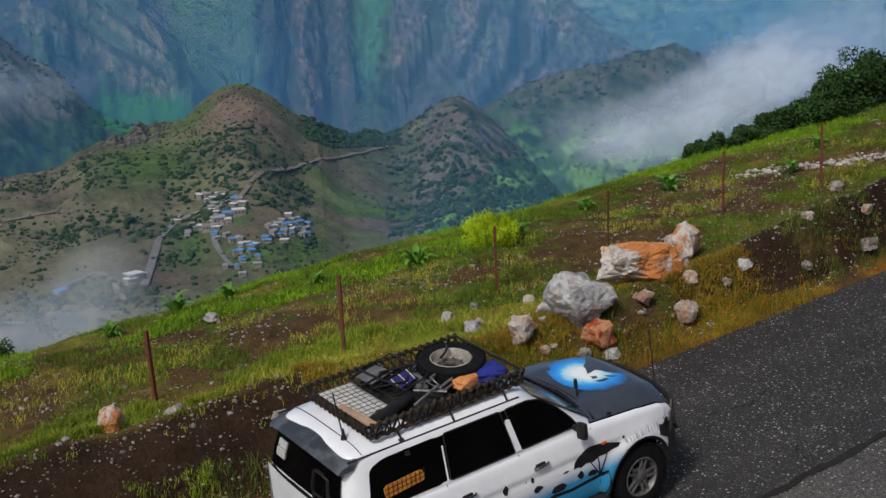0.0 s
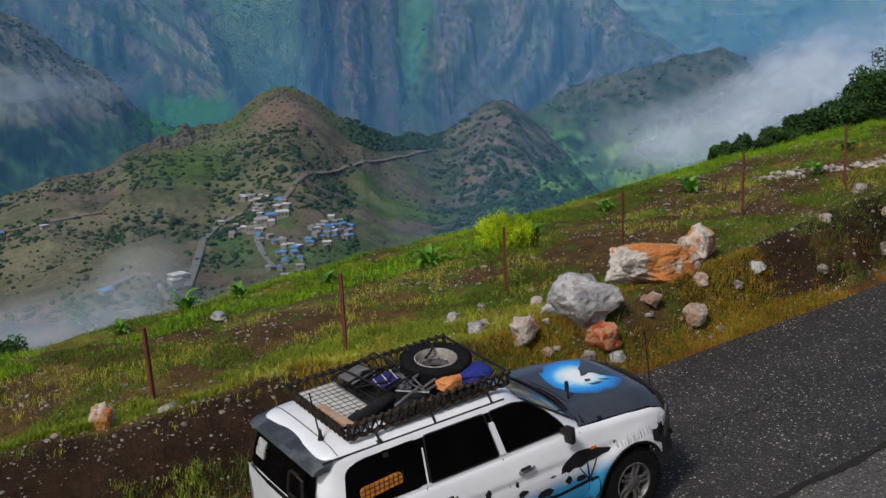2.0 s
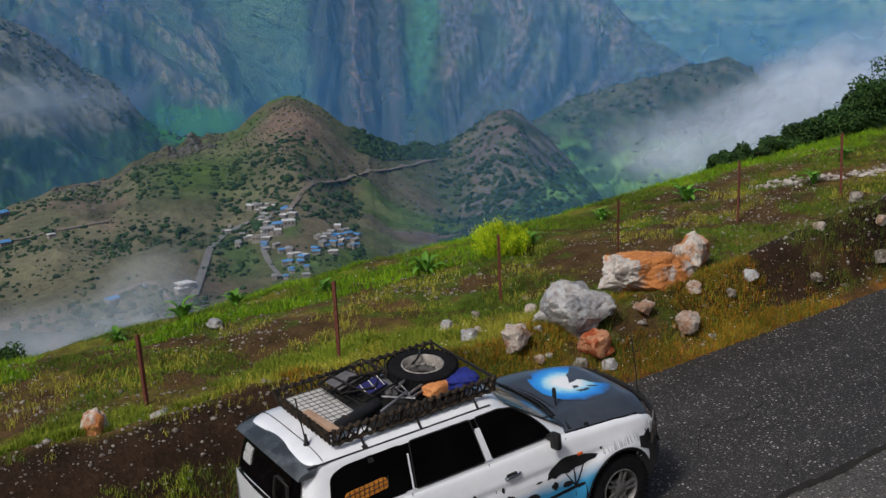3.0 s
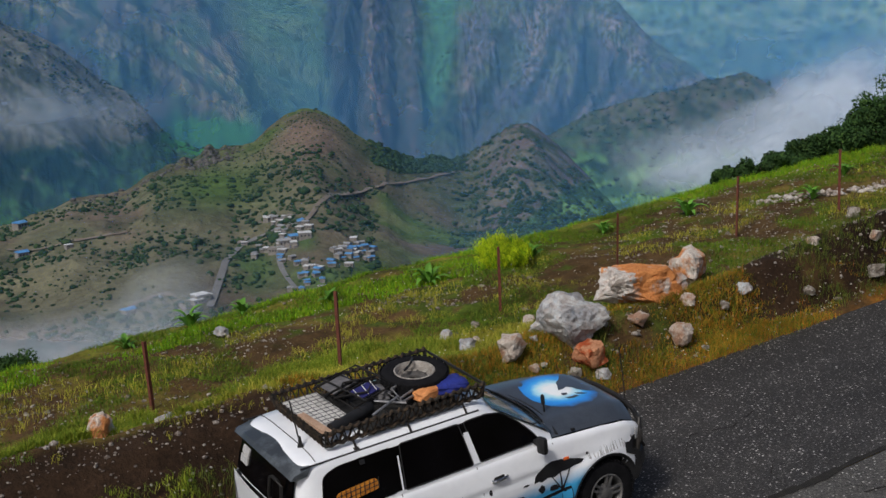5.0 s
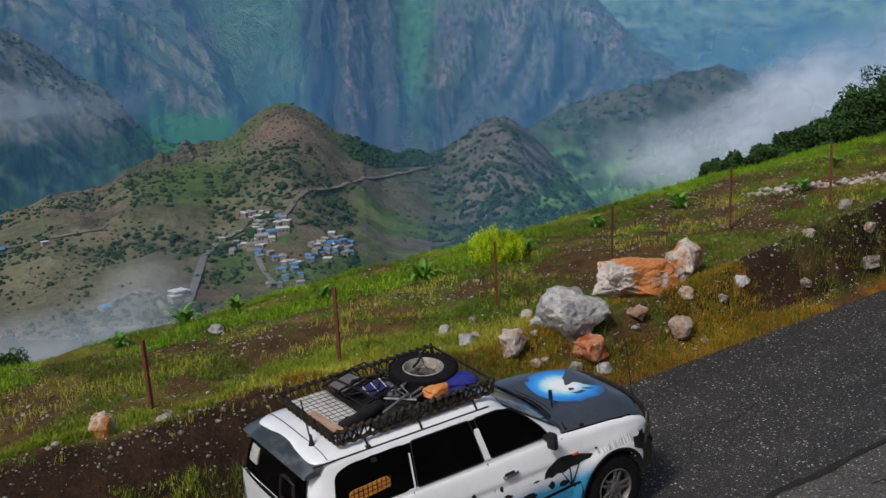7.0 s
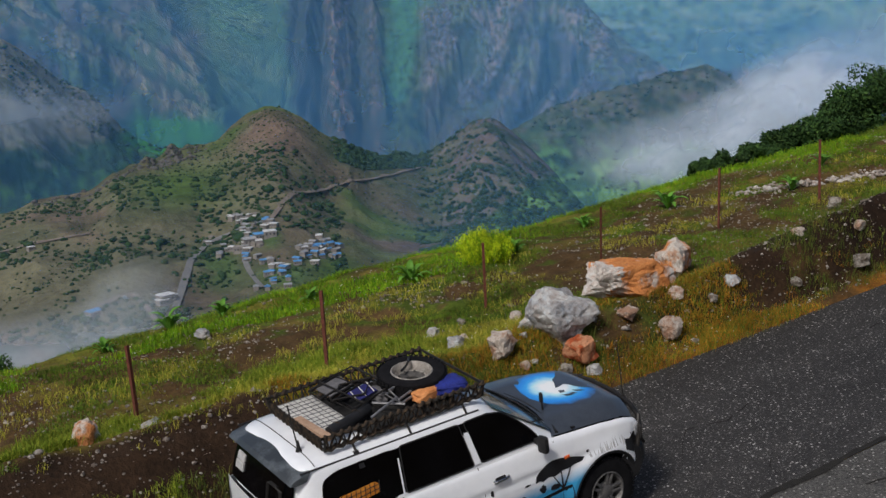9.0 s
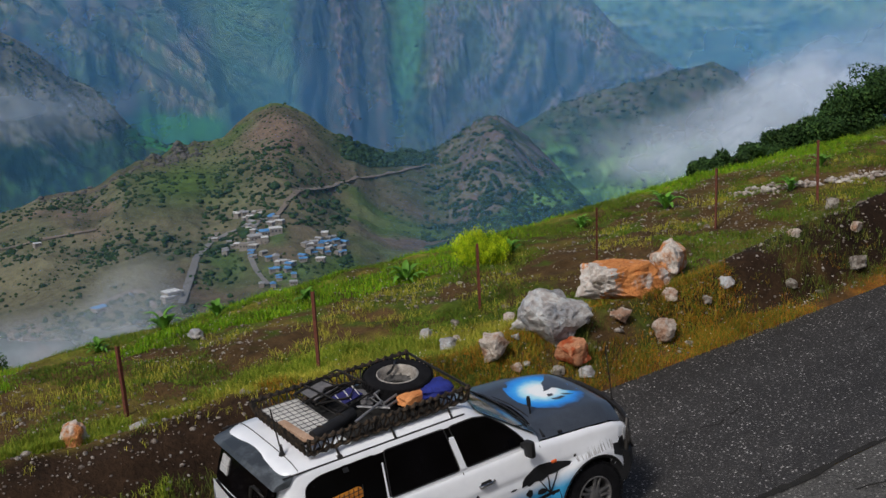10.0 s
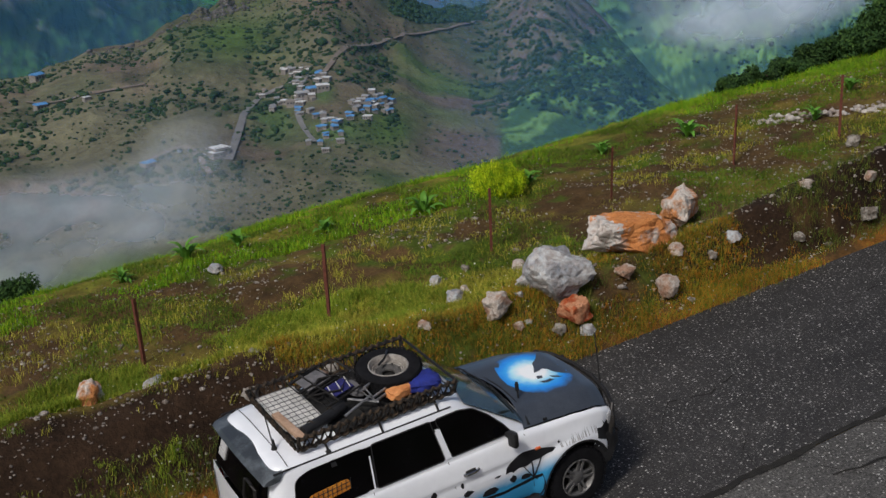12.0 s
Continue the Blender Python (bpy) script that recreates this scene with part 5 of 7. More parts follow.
    part("aerial_foot", lathe(bmesh.new(), [(0.0, 0.11), (0.014, 0.11), (0.02, 0.04), (0.035, 0.0), (0.035, -0.03)], 12, Matrix.Translation((-0.62, -0.36, 1.905))), M_BLACK, ra)
    hs = part("bonnet_aerial", tube(bmesh.new(), [(2.50, -0.30, 1.27), (2.50, -0.29, 1.44)], 0.012, 8), M_BLACK, car, "short black aerial stub on the bonnet")
    part("aerial_head", lathe(bmesh.new(), [(0.0, 0.06), (0.018, 0.058), (0.024, 0.03), (0.024, -0.05), (0.0, -0.055)], 12, Matrix.Translation((2.50, -0.285, 1.48))), M_BLACK, hs)
    bm = bmesh.new()
    box(bm, (2.52, -0.80, 1.30), (0.05, 0.03, 0.03), 0.01)
    part("washer_jet", bm, M_BLACK, car)
    # ---- pictures on the side: a tree and plain shapes
    crown = [(1.84, 0.90), (1.86, 0.96), (1.93, 1.02), (2.02, 1.07), (2.10, 1.085), (2.22, 1.075), (2.36, 1.045), (2.46, 1.01), (2.55, 0.98), (2.50, 0.95), (2.40, 0.945), (2.30, 0.925), (2.22, 0.93), (2.12, 0.895), (2.02, 0.915), (1.94, 0.885), (1.90, 0.91)]
    bmt = panel(bmesh.new(), crown, body_side(-1), 0.005, 1)
    for a, b in (((2.22, 0.70), (2.08, 0.91)), ((2.22, 0.70), (2.20, 0.93)), ((2.22, 0.70), (2.34, 0.94))):
        panel(bmt, [(a[0] - 0.01, a[1]), (b[0] - 0.006, b[1]), (b[0] + 0.006, b[1]), (a[0] + 0.012, a[1])], body_side(-1), 0.005, 2)
    part("side_motif", bmt, M_INK, body, "black flat-topped tree silhouette")
    rnd = random.Random(3)
    for cx, cz, w, h in ((1.94, 0.80, 0.05, 0.055), (2.11, 0.76, 0.08, 0.04), (1.63, 0.75, 0.12, 0.05), (1.33, 0.86, 0.07, 0.04), (1.27, 0.98, 0.025, 0.035), (0.90, 1.0, 0.04, 0.06), (2.60, 1.03, 0.018, 0.022), (1.73, 0.91, 0.045, 0.012), (1.2, 0.76, 0.06, 0.04)):
        o = [(cx + w * math.cos(t) * rnd.uniform(0.6, 1.1), cz + h * math.sin(t) * rnd.uniform(0.6, 1.1)) for t in np.linspace(0, 2 * math.pi, 11, endpoint=False)]
        part("side_motif", panel(bmesh.new(), o, body_side(-1), 0.005, 0), M_INK, body)
    bm = bmesh.new()
    panel(bm, [(1.3, 0.42), (1.3, 0.66), (1.55, 0.70), (1.8, 0.68), (2.05, 0.70), (2.33, 0.72), (2.36, 0.55), (2.3, 0.42)], body_side(-1), 0.005, 6)
    part("side_motif", bm, M_INK, body)
    for k in range(26):
        x = 2.62 + 0.85 * rnd.random()
        h = rnd.uniform(0.01, 0.085) * (1.2 - 0.6 * abs(x - 2.95))
        z0 = 0.985 if x < 3.1 else 0.96
        mt = M_GREYINK if x < 3.18 else M_INK
        lean = rnd.uniform(-0.03, 0.03)
        part("grass_stroke", panel(bmesh.new(), [(x, z0 - 0.03), (x + 0.003 + 0.5 * lean, z0 + 0.5 * h), (x + 0.006 + lean, z0 + h), (x + 0.009 + 0.5 * lean, z0 + 0.5 * h), (x + 0.014, z0 - 0.03)], body_side(-1), 0.003), mt, body)
    part("side_motif", panel(bmesh.new(), [(3.16, 0.86), (3.18, 0.97), (3.26, 0.95), (3.34, 1.0), (3.45, 0.98), (3.46, 0.8), (3.3, 0.78)], body_side(-1), 0.004, 2), M_INK, body)
    # ---- wheels
    for x in (0.0, 2.85):
        for s in (-1, 1):
            wheel_at("wheel", car, Matrix.Translation((x, s * 0.80, 0.43)) @ Matrix.Rotation(radians(90 * -s), 4, "X"))
    # side step
    for s in (-1, 1):
        bm = bmesh.new()
        box(bm, (1.42, s * 0.93, 0.42), (1.7, 0.18, 0.05), 0.02)
        part("side_step", bm, M_BLACK, car)
    # ---- roof rack
    rack = part("roof_rack", tube(bmesh.new(), [(-0.46, -0.62, 1.95), (-0.46, 0.53, 1.95), (1.48, 0.53, 1.95), (1.48, -0.62, 1.95)], 0.016, 8, True), M_RACK, car, "black steel roof rack laced with rope")
    part("top_rail", tube(bmesh.new(), [(-0.50, -0.66, 2.10), (-0.50, 0.57, 2.10), (1.48, 0.57, 2.10), (1.52, 0.53, 2.06), (1.52, -0.62, 2.06), (1.48, -0.66, 2.10)], 0.016, 8, True), M_RACK, rack)
    for k in range(9):
        x = -0.40 + k * 0.215
        part("cross_slat", tube(bmesh.new(), [(x, -0.62, 1.945), (x, 0.53, 1.945)], 0.012, 6), M_RACK, rack)
    for s, e in ((-1, 0.62), (1, 0.53)):
        for x in np.linspace(-0.46, 1.48, 6):
            part("rack_post", tube(bmesh.new(), [(x, s * e, 1.94), (x, s * (e + 0.04), 2.10)], 0.012, 6), M_RACK, rack)
        for x in (-0.15, 0.5, 1.2):
            part("rack_foot", tube(bmesh.new(), [(x, s * e, 1.95), (x, s * (e + 0.08), 1.85)], 0.014, 6), M_RACK, rack)
        pts = [Vector((-0.46 + 1.94 * k / 38, s * (e + 0.005 if k % 2 else e + 0.05), 1.95 if k % 2 else 2.105)) for k in range(39)]
        part("rope_lacing", tube(bmesh.new(), pts, 0.019, 6), M_ROPE, rack, "camouflage-brown rope lacing")
        pts = [Vector((-0.46 + 1.94 * k / 60, s * (e + 0.045) + 0.012 * math.sin(k * 2.1), 2.105 + 0.016 * math.cos(k * 2.1))) for k in range(61)]
        part("rope_wrap", tube(bmesh.new(), pts, 0.021, 6), M_ROPE, rack)
        pts = [Vector((-0.46 + 1.94 * k / 60, s * (e + 0.005) + 0.012 * math.sin(k * 1.7), 1.96 + 0.014 * math.cos(k * 1.7))) for k in range(61)]
        part("rope_wrap", tube(bmesh.new(), pts, 0.024, 6), M_ROPE, rack)
    pts = [Vector((-0.465 if k % 2 else -0.51, -0.62 + 1.19 * k / 26, 1.95 if k % 2 else 2.105)) for k in range(27)]
    part("rope_lacing", tube(bmesh.new(), pts, 0.019, 6), M_ROPE, rack, "camouflage-brown rope lacing")
    bm = bmesh.new()
    box(bm, (0.62, -0.04, 1.93), (1.16, 1.1, 0.012), 0.003)
    part("rack_floor", bm, M_DARK, rack, "dark floor sheet")
    tagged(car, "white off-road car with black bonnet and loaded roof rack", "car")
    car.matrix_world = pose(0, 0, 0, 0, -5.0, 0)
    return car


CAR = build_car()


def lean(ob):
    """The sprung body stands a little higher on the side of the drop."""
    for v in ob.data.vertices:
        v.co.z += LEAN * (v.co.y + 0.85) * min(max((v.co.z - 0.5) / 0.7, 0.0), 1.0)


LEAN = 0.085
for ob in CAR.children_recursive:
    if ob.type == "MESH" and not ob.name.startswith(("wheel", "tyre", "tread", "rim", "brake_disc", "side_step", "underbody")):
        lean(ob)

# ------------------------------------------------------------ load on the roof rack
ON_CAR = pose(0, 0, 0, 0, -5.0, 0)
M_BLUE = surf("blue_cloth", (0.008, 0.012, 0.13), (0.015, 0.03, 0.26), 9, 60, 0.8, relief=0.4, dist=0.006)
M_ORANGE = surf("orange_cloth", (0.55, 0.20, 0.06), (0.75, 0.33, 0.12), 7, 50, 0.85, relief=0.4, dist=0.006)
M_REDRIM = surf("red_strap", (0.4, 0.05, 0.02), (0.5, 0.09, 0.04), 7, 50, 0.8, relief=0.2)
M_ALU = surf("grey_aluminium", (0.22, 0.22, 0.23), (0.4, 0.4, 0.41), 10, 60, 0.4, metal=0.7, relief=0.1, dist=0.002)
M_WOOD = surf("pale_plank", (0.36, 0.22, 0.14), (0.5, 0.34, 0.24), 6, 50, 0.8, relief=0.4, dist=0.003)
M_BOARD = surf("white_board", (0.5, 0.5, 0.48), (0.66, 0.65, 0.62), 5, 40, 0.6, relief=0.2, dist=0.002)
M_GREYCLOTH = surf("grey_cloth", (0.10, 0.10, 0.11), (0.17, 0.165, 0.175), 6, 60, 0.85, relief=0.3, dist=0.003)
M_NET = surf("orange_net", (0.42, 0.13, 0.01), (0.62, 0.24, 0.02), 12, 50, 0.7, relief=0.5, dist=0.004)


def thing(name, label, category, m=None, group="", kind=""):
    ob = new(name)
    ob.matrix_world = m if m is not None else ON_CAR
    return tagged(ob, label, category, group, kind)


spare = thing("spare_wheel", "black spare wheel with worn pale steel rim on the roof rack", "wheel")
wheel_at("wheel_body", spare, Matrix.Translation((0.98, -0.02, 2.13)) @ Matrix.Rotation(radians(8), 4, "X"), False, 0.39, 0.28)
part("bolt_bar", tube(bmesh.new(), [(0.90, 0.04, 2.18), (1.0, 0.10, 2.19), (1.02, 0.08, 2.24), (1.10, 0.20, 2.22)], 0.014, 6), M_BLACK, spare)

rackboard = thing("white_board", "white board under wire mesh on the rear of the roof rack", "board")
bm = bmesh.new()
box(bm, (-0.20, 0.14, 1.985), (0.46, 0.80, 0.02), 0.006)
part("board", bm, M_BOARD, rackboard)
for k in range(7):
    x = -0.40 + k * 0.068
    part("wire", tube(bmesh.new(), [(x, -0.26, 2.0), (x, 0.54, 2.0)], 0.0035, 5), M_GREYCLOTH, rackboard)
for k in range(10):
    y = -0.24 + k * 0.085
    part("wire", tube(bmesh.new(), [(-0.43, y, 2.003), (0.03, y, 2.003)], 0.0035, 5), M_GREYCLOTH, rackboard)

plank = thing("wooden_plank", "short pale wooden plank on the roof rack", "plank")
bm = bmesh.new()
box(bm, (-0.38, -0.26, 2.03), (0.09, 0.62, 0.05), 0.01, Matrix.Rotation(radians(4), 4, "Z"))
part("board", bm, M_WOOD, plank)

roll = thing("black_roll", "black rolled cover tied on the roof rack", "roll")
bm = bmesh.new()
tube(bm, [(-0.30, -0.45, 2.03), (-0.1, -0.40, 2.035), (0.1, -0.32, 2.03), (0.28, -0.24, 2.03)], 0.062, 12)
part("cover", bm, M_BLACK, roll)
for k in (0.2, 0.7):
    part("tie", tube(bmesh.new(), [Vector((-0.30 + 0.58 * k, -0.45 + 0.21 * k, 2.03)) + 0.066 * Vector((-0.34 * math.cos(t), 0.94 * math.cos(t), math.sin(t))) for t in np.linspace(0, 2 * math.pi, 14)], 0.007, 5), M_ROPE, roll)

M_NAVY = surf("navy_cloth", (0.012, 0.012, 0.09), (0.02, 0.022, 0.15), 12, 80, 0.85, relief=0.3, dist=0.003)
chair = thing("folded_camp_chair", "black folded camp chair with grey cloth on the rack", "chair")
tilt = pose(0.26, 0.12, 2.10, 6, -4, 12)
def chair_part(name, pts, r, mat, label=""):
    return part(name, tube(bmesh.new(), [tilt @ Vector(p) for p in pts], r, 8, True), mat, chair, label)
chair_part("frame", [(-0.26, 0.0, 0), (-0.24, 0.34, 0), (0.18, 0.36, 0), (0.2, 0.02, 0)], 0.014, M_RACK, "black tubular frame")
chair_part("frame", [(-0.24, -0.32, 0.03), (-0.25, 0.02, 0.03), (0.24, 0.04, 0.03), (0.28, -0.30, 0.03)], 0.014, M_RACK)
chair_part("frame", [(-0.10, -0.36, 0.06), (-0.12, 0.30, 0.06), (0.32, 0.28, 0.06), (0.34, -0.34, 0.06)], 0.012, M_RACK)
chair_part("frame", [(-0.28, -0.05, 0.05), (-0.02, 0.10, 0.06), (0.30, -0.06, 0.06), (0.04, -0.22, 0.05)], 0.013, M_RACK)
chair_part("frame", [(-0.30, 0.10, 0.02), (-0.29, 0.30, 0.02), (0.10, 0.31, 0.03), (0.12, 0.09, 0.03)], 0.016, M_RACK)
bm = bmesh.new()
box(bm, tilt @ Vector((-0.03, 0.18, 0.012)), (0.34, 0.24, 0.012), 0.004, tilt.to_3x3().to_4x4())
part("back_cloth", bm, M_GREYCLOTH, chair, "grey cloth back")
bm = bmesh.new()
box(bm, tilt @ Vector((0.08, -0.14, 0.02)), (0.26, 0.20, 0.012), 0.004, tilt.to_3x3().to_4x4())
part("seat_cloth", bm, M_NAVY, chair, "dark blue seat cloth")
for k in range(3):
    part("strap", tube(bmesh.new(), [tilt @ Vector((-0.08 + 0.12 * k, -0.24, 0.035)), tilt @ Vector((-0.02 + 0.12 * k, -0.06, 0.04))], 0.006, 6), M_BOARD, chair)

stool = thing("aluminium_frame", "bent grey aluminium frame on the roof rack", "frame")
for k, pts in enumerate(([(0.60, -0.42, 2.06), (0.52, -0.22, 2.10), (0.74, -0.16, 2.12), (0.82, -0.36, 2.08)], [(0.58, -0.40, 2.10), (0.56, -0.24, 2.15), (0.74, -0.18, 2.16), (0.78, -0.34, 2.12)])):
    part("hoop", tube(bmesh.new(), pts, 0.016, 8, True), M_ALU, stool)
part("leg", tube(bmesh.new(), [(0.20, -0.44, 2.03), (0.56, -0.38, 2.12)], 0.014, 8), M_ALU, stool)
part("leg", tube(bmesh.new(), [(0.36, -0.20, 2.06), (0.62, -0.44, 2.05)], 0.014, 8), M_ALU, stool)


def soft_bag(name, label, mat, c, s, rz, seed):
    ob = thing(name, label, "bag")
    bm = bmesh.new()
    bmesh.ops.create_icosphere(bm, subdivisions=4, radius=1.0)
    rot = Matrix.Rotation(radians(rz), 3, "Z")
    for v in bm.verts:
        p = v.co.copy()
        p = Vector([math.copysign(abs(q) ** 0.6, q) for q in p])
        k = 1 + 0.16 * noise.noise(p * 2.2 + Vector((seed, 0, 0))) + 0.06 * noise.noise(p * 6 + Vector((seed, 3, 0)))
        v.co = Vector(c) + rot @ Vector((p.x * s[0] * k, p.y * s[1] * k, p.z * s[2] * k))
    part("cloth", bm, mat, ob)
    return ob


b1 = soft_bag("orange_bag", "orange cloth bag tied on the roof rack", M_ORANGE, (0.92, -0.40, 2.06), (0.17, 0.10, 0.07), 15, 3)
b2 = soft_bag("blue_bag", "crumpled blue bag with red strap on the roof rack", M_BLUE, (1.20, -0.40, 2.07), (0.20, 0.15, 0.075), -10, 8)
part("strap", tube(bmesh.new(), [(0.92, -0.30, 2.13), (1.06, -0.24, 2.15), (1.22, -0.22, 2.16)], 0.014, 6), M_REDRIM, b2)
BUNDLES = [soft_bag("brown_bundle", "brown cloth bundle lying in the roof rack", M_WOOD, (0.30, 0.44, 2.02), (0.18, 0.07, 0.05), 30, 13),
           soft_bag("pale_cloth", "pale grey cloth beside the spare wheel", M_GREYCLOTH, (0.56, 0.0, 2.03), (0.10, 0.14, 0.06), 30, 15)]

netbag = part("net_bag", panel(bmesh.new(), rounded([(-0.50, 1.40), (-0.50, 1.52), (-0.02, 1.55), (0.0, 1.44)], 0.05), cabin_side(-1), 0.009, 2), M_NET, CAR, "orange net bag behind the glass")
for k in range(9):
    x = -0.46 + 0.055 * k
    part("net_cord", tube(bmesh.new(), [cabin_side(-1)(x, 1.41 + 0.004 * k, 0.010), cabin_side(-1)(x + 0.02, 1.525 + 0.003 * k, 0.010)], 0.005, 5), M_BLACK, netbag)
for k in range(2):
    part("net_cord", tube(bmesh.new(), [cabin_side(-1)(-0.49, 1.44 + 0.045 * k, 0.010), cabin_side(-1)(-0.01, 1.475 + 0.04 * k, 0.010)], 0.005, 5), M_BLACK, netbag)


for load in (rackboard, plank, roll, chair, stool, b1, b2, *BUNDLES):
    for ob in load.children_recursive:
        lean(ob)
for ob in spare.children:
    if ob.name.startswith("bolt_bar"):
        lean(ob)
for ob in [netbag] + netbag.children_recursive:
    lean(ob)


# ------------------------------------------------------------ stones
def on_hill(x, y, lift=0.0):
    return Vector((x, y, float(hill_height(x, y)) + lift))


def rock(name, label, x, y, size, seed, mat, rz=0.0, sink=0.22, tiltx=0.0, sub=3, block=0.75):
    """A broken boulder: flat faces with hard edges, roughened and chipped."""
    rnd = random.Random(seed)
    bm = bmesh.new()
    for _ in range(22):
        n = Vector((rnd.gauss(0, 1), rnd.gauss(0, 1), rnd.gauss(0, 1))).normalized()
        n = Vector([math.copysign(abs(q) ** block, q) for q in n]) * rnd.uniform(0.85, 1.05)
        bm.verts.new(n)
    g = bmesh.ops.convex_hull(bm, input=bm.verts)
    bmesh.ops.delete(bm, geom=[e for e in g["geom_interior"] if isinstance(e, bmesh.types.BMVert)], context="VERTS")
    bmesh.ops.triangulate(bm, faces=bm.faces)
    for _ in range(sub + 1):
        bmesh.ops.subdivide_edges(bm, edges=[e for e in bm.edges if e.calc_length() > 0.14], cuts=1, use_grid_fill=True)
        bmesh.ops.triangulate(bm, faces=bm.faces)
    off = Vector((seed * 3.1, 0, 0))
    for v in bm.verts:
        foot = 1 + 0.22 * max(0.0, -v.co.z - 0.05)
        p = Vector((v.co.x * foot, v.co.y * foot, v.co.z))
        k = 0.15 * noise.noise(p * 1.6 + off) + 0.085 * noise.noise(p * 4 + off) + 0.055 * noise.noise(p * 9 + off) + 0.03 * noise.noise(p * 19 + off)
        v.co = p * (1 + k)
    ext = [max(v.co[i] for v in bm.verts) - min(v.co[i] for v in bm.verts) for i in range(3)]
    R = Matrix.Rotation(radians(rz), 3, "Z") @ Matrix.Rotation(radians(tiltx), 3, "X") @ Matrix.Diagonal([s / e for s, e in zip(size, ext)])
    for v in bm.verts:
        v.co = R @ v.co
    ob = part(name, bm, mat, None, smooth=True, sharp=24)
    lo = min(v.co.z for v in ob.data.vertices)
    ob.location = on_hill(x, y, -lo - sink * size[2])
    return tagged(ob, label, "rock", "rocks on the verge")


rock("boulder", "large grey limestone boulder on the verge", 5.58, 3.40, (1.14, 0.84, 1.0), 9, M_ROCK_GREY, -10, 0.36, 12)
rock("boulder", "large orange and white limestone slab on the bank", 7.50, 3.92, (1.75, 1.0, 0.84), 36, M_ROCK_ORANGE, -4, 0.16, 0, 3, 0.42)
rock("boulder", "orange and white rock on top of the bank", 9.45, 4.85, (0.84, 0.6, 0.74), 7, M_ROCK_MIXED, 30, -0.04)
rock("boulder", "tall pointed pink and white rock on a soil mound", -11.4, 5.2, (0.8, 0.65, 1.1), 11, M_ROCK_PINK, 0, 0.1, 14)
rock("rock", "rusty red rock at the road edge", 5.62, 2.92, (0.52, 0.42, 0.46), 13, M_ROCK_RED, 0, 0.1)
rock("rock", "pale grey rock on the verge", 4.38, 3.26, (0.48, 0.45, 0.46), 17, M_ROCK_PINK, 40, 0.1)
rock("rock", "pinkish white rock at the road edge", 7.40, 2.80, (0.40, 0.35, 0.42), 19, M_ROCK_PINK, 10, 0.1)
rock("rock", "cream rock on the soil bank", -1.55, 4.45, (0.46, 0.4, 0.42), 23, M_ROCK_MIXED, 60, 0.1)
rock("rock", "cream rock on the dark soil bank", 15.0, 3.5, (0.55, 0.45, 0.45), 29, M_ROCK_PINK, 20, 0.1)
k = 0
for x, y, s in ((4.47, 4.6, 0.34), (4.87, 4.94, 0.22), (5.28, 2.88, 0.26), (5.72, 2.70, 0.28), (6.81, 3.16, 0.4), (8.47, 2.93, 0.24), (8.98, 2.98, 0.32), (7.93, 3.22, 0.3), (7.71, 2.56, 0.14), (4.76, 5.73, 0.26),
                (6.23, 5.35, 0.3), (5.53, 6.0, 0.18), (2.25, 9.7, 0.3), (11.02, 3.33, 0.25), (14.87, 5.6, 0.4), (-0.59, 4.55, 0.42), (-1.95, 4.75, 0.26), (-2.4, 4.6, 0.24), (4.84, 3.05, 0.14), (12.4, 3.1, 0.3), (12.0, 2.75, 0.45), (4.92, 3.42, 0.16), (4.66, 3.04, 0.2), (-10.5, 5.3, 0.42), (-11.9, 5.5, 0.22), (-12.2, 5.35, 0.3),
                (-10.6, 5.9, 0.35), (-10.4, 4.8, 0.5), (16.6, 3.2, 0.35), (17.3, 2.5, 0.4), (19.4, 3.0, 0.4), (21.6, 3.1, 0.5), (10.3, 2.75, 0.25), (14.0, 2.7, 0.3), (11.0, 3.3, 0.25), (1.6, 3.3, 0.3), (2.5, 2.85, 0.25), (3.2, 3.4, 0.22), (0.4, 3.4, 0.28)):
    k += 1
    rock("stone", ("white", "pale grey", "cream")[k % 3] + " stone lying on the verge", x, y, (s * 0.95, s * 0.74, s * 0.66), 100 + k, (M_STONE, M_ROCK_GREY, M_ROCK_PINK)[k % 3], 37 * k, 0.12, 0, 3)


def pebble_mesh(name, P, S, mat, label, seed):
    """Many small broken stones in one mesh."""
    rs = np.random.RandomState(seed)
    bm = bmesh.new()
    bmesh.ops.create_icosphere(bm, subdivisions=1, radius=1.0)
    base = np.array([v.co[:] for v in bm.verts])
    tri = np.array([[v.index for v in f.verts] for f in bm.faces])
    bm.free()
    n, m = len(P), len(base)
    V = base[None] * (1 + rs.uniform(-0.3, 0.3, (n, m, 1)))
    V = V * S[:, None, None] * np.stack([rs.uniform(0.8, 1.4, n), rs.uniform(0.7, 1.1, n), rs.uniform(0.5, 0.8, n)], -1)[:, None]
    a = rs.uniform(0, 6.28, n)
    c, s = np.cos(a)[:, None], np.sin(a)[:, None]
    V = np.stack([V[..., 0] * c - V[..., 1] * s, V[..., 0] * s + V[..., 1] * c, V[..., 2]], -1) + P[:, None]
    F = tri[None] + (np.arange(n) * m)[:, None, None]
    return tagged(mesh_ob(name, V.reshape(-1, 3), F.reshape(-1, 3), mat), label, "stones", kind="stuff")


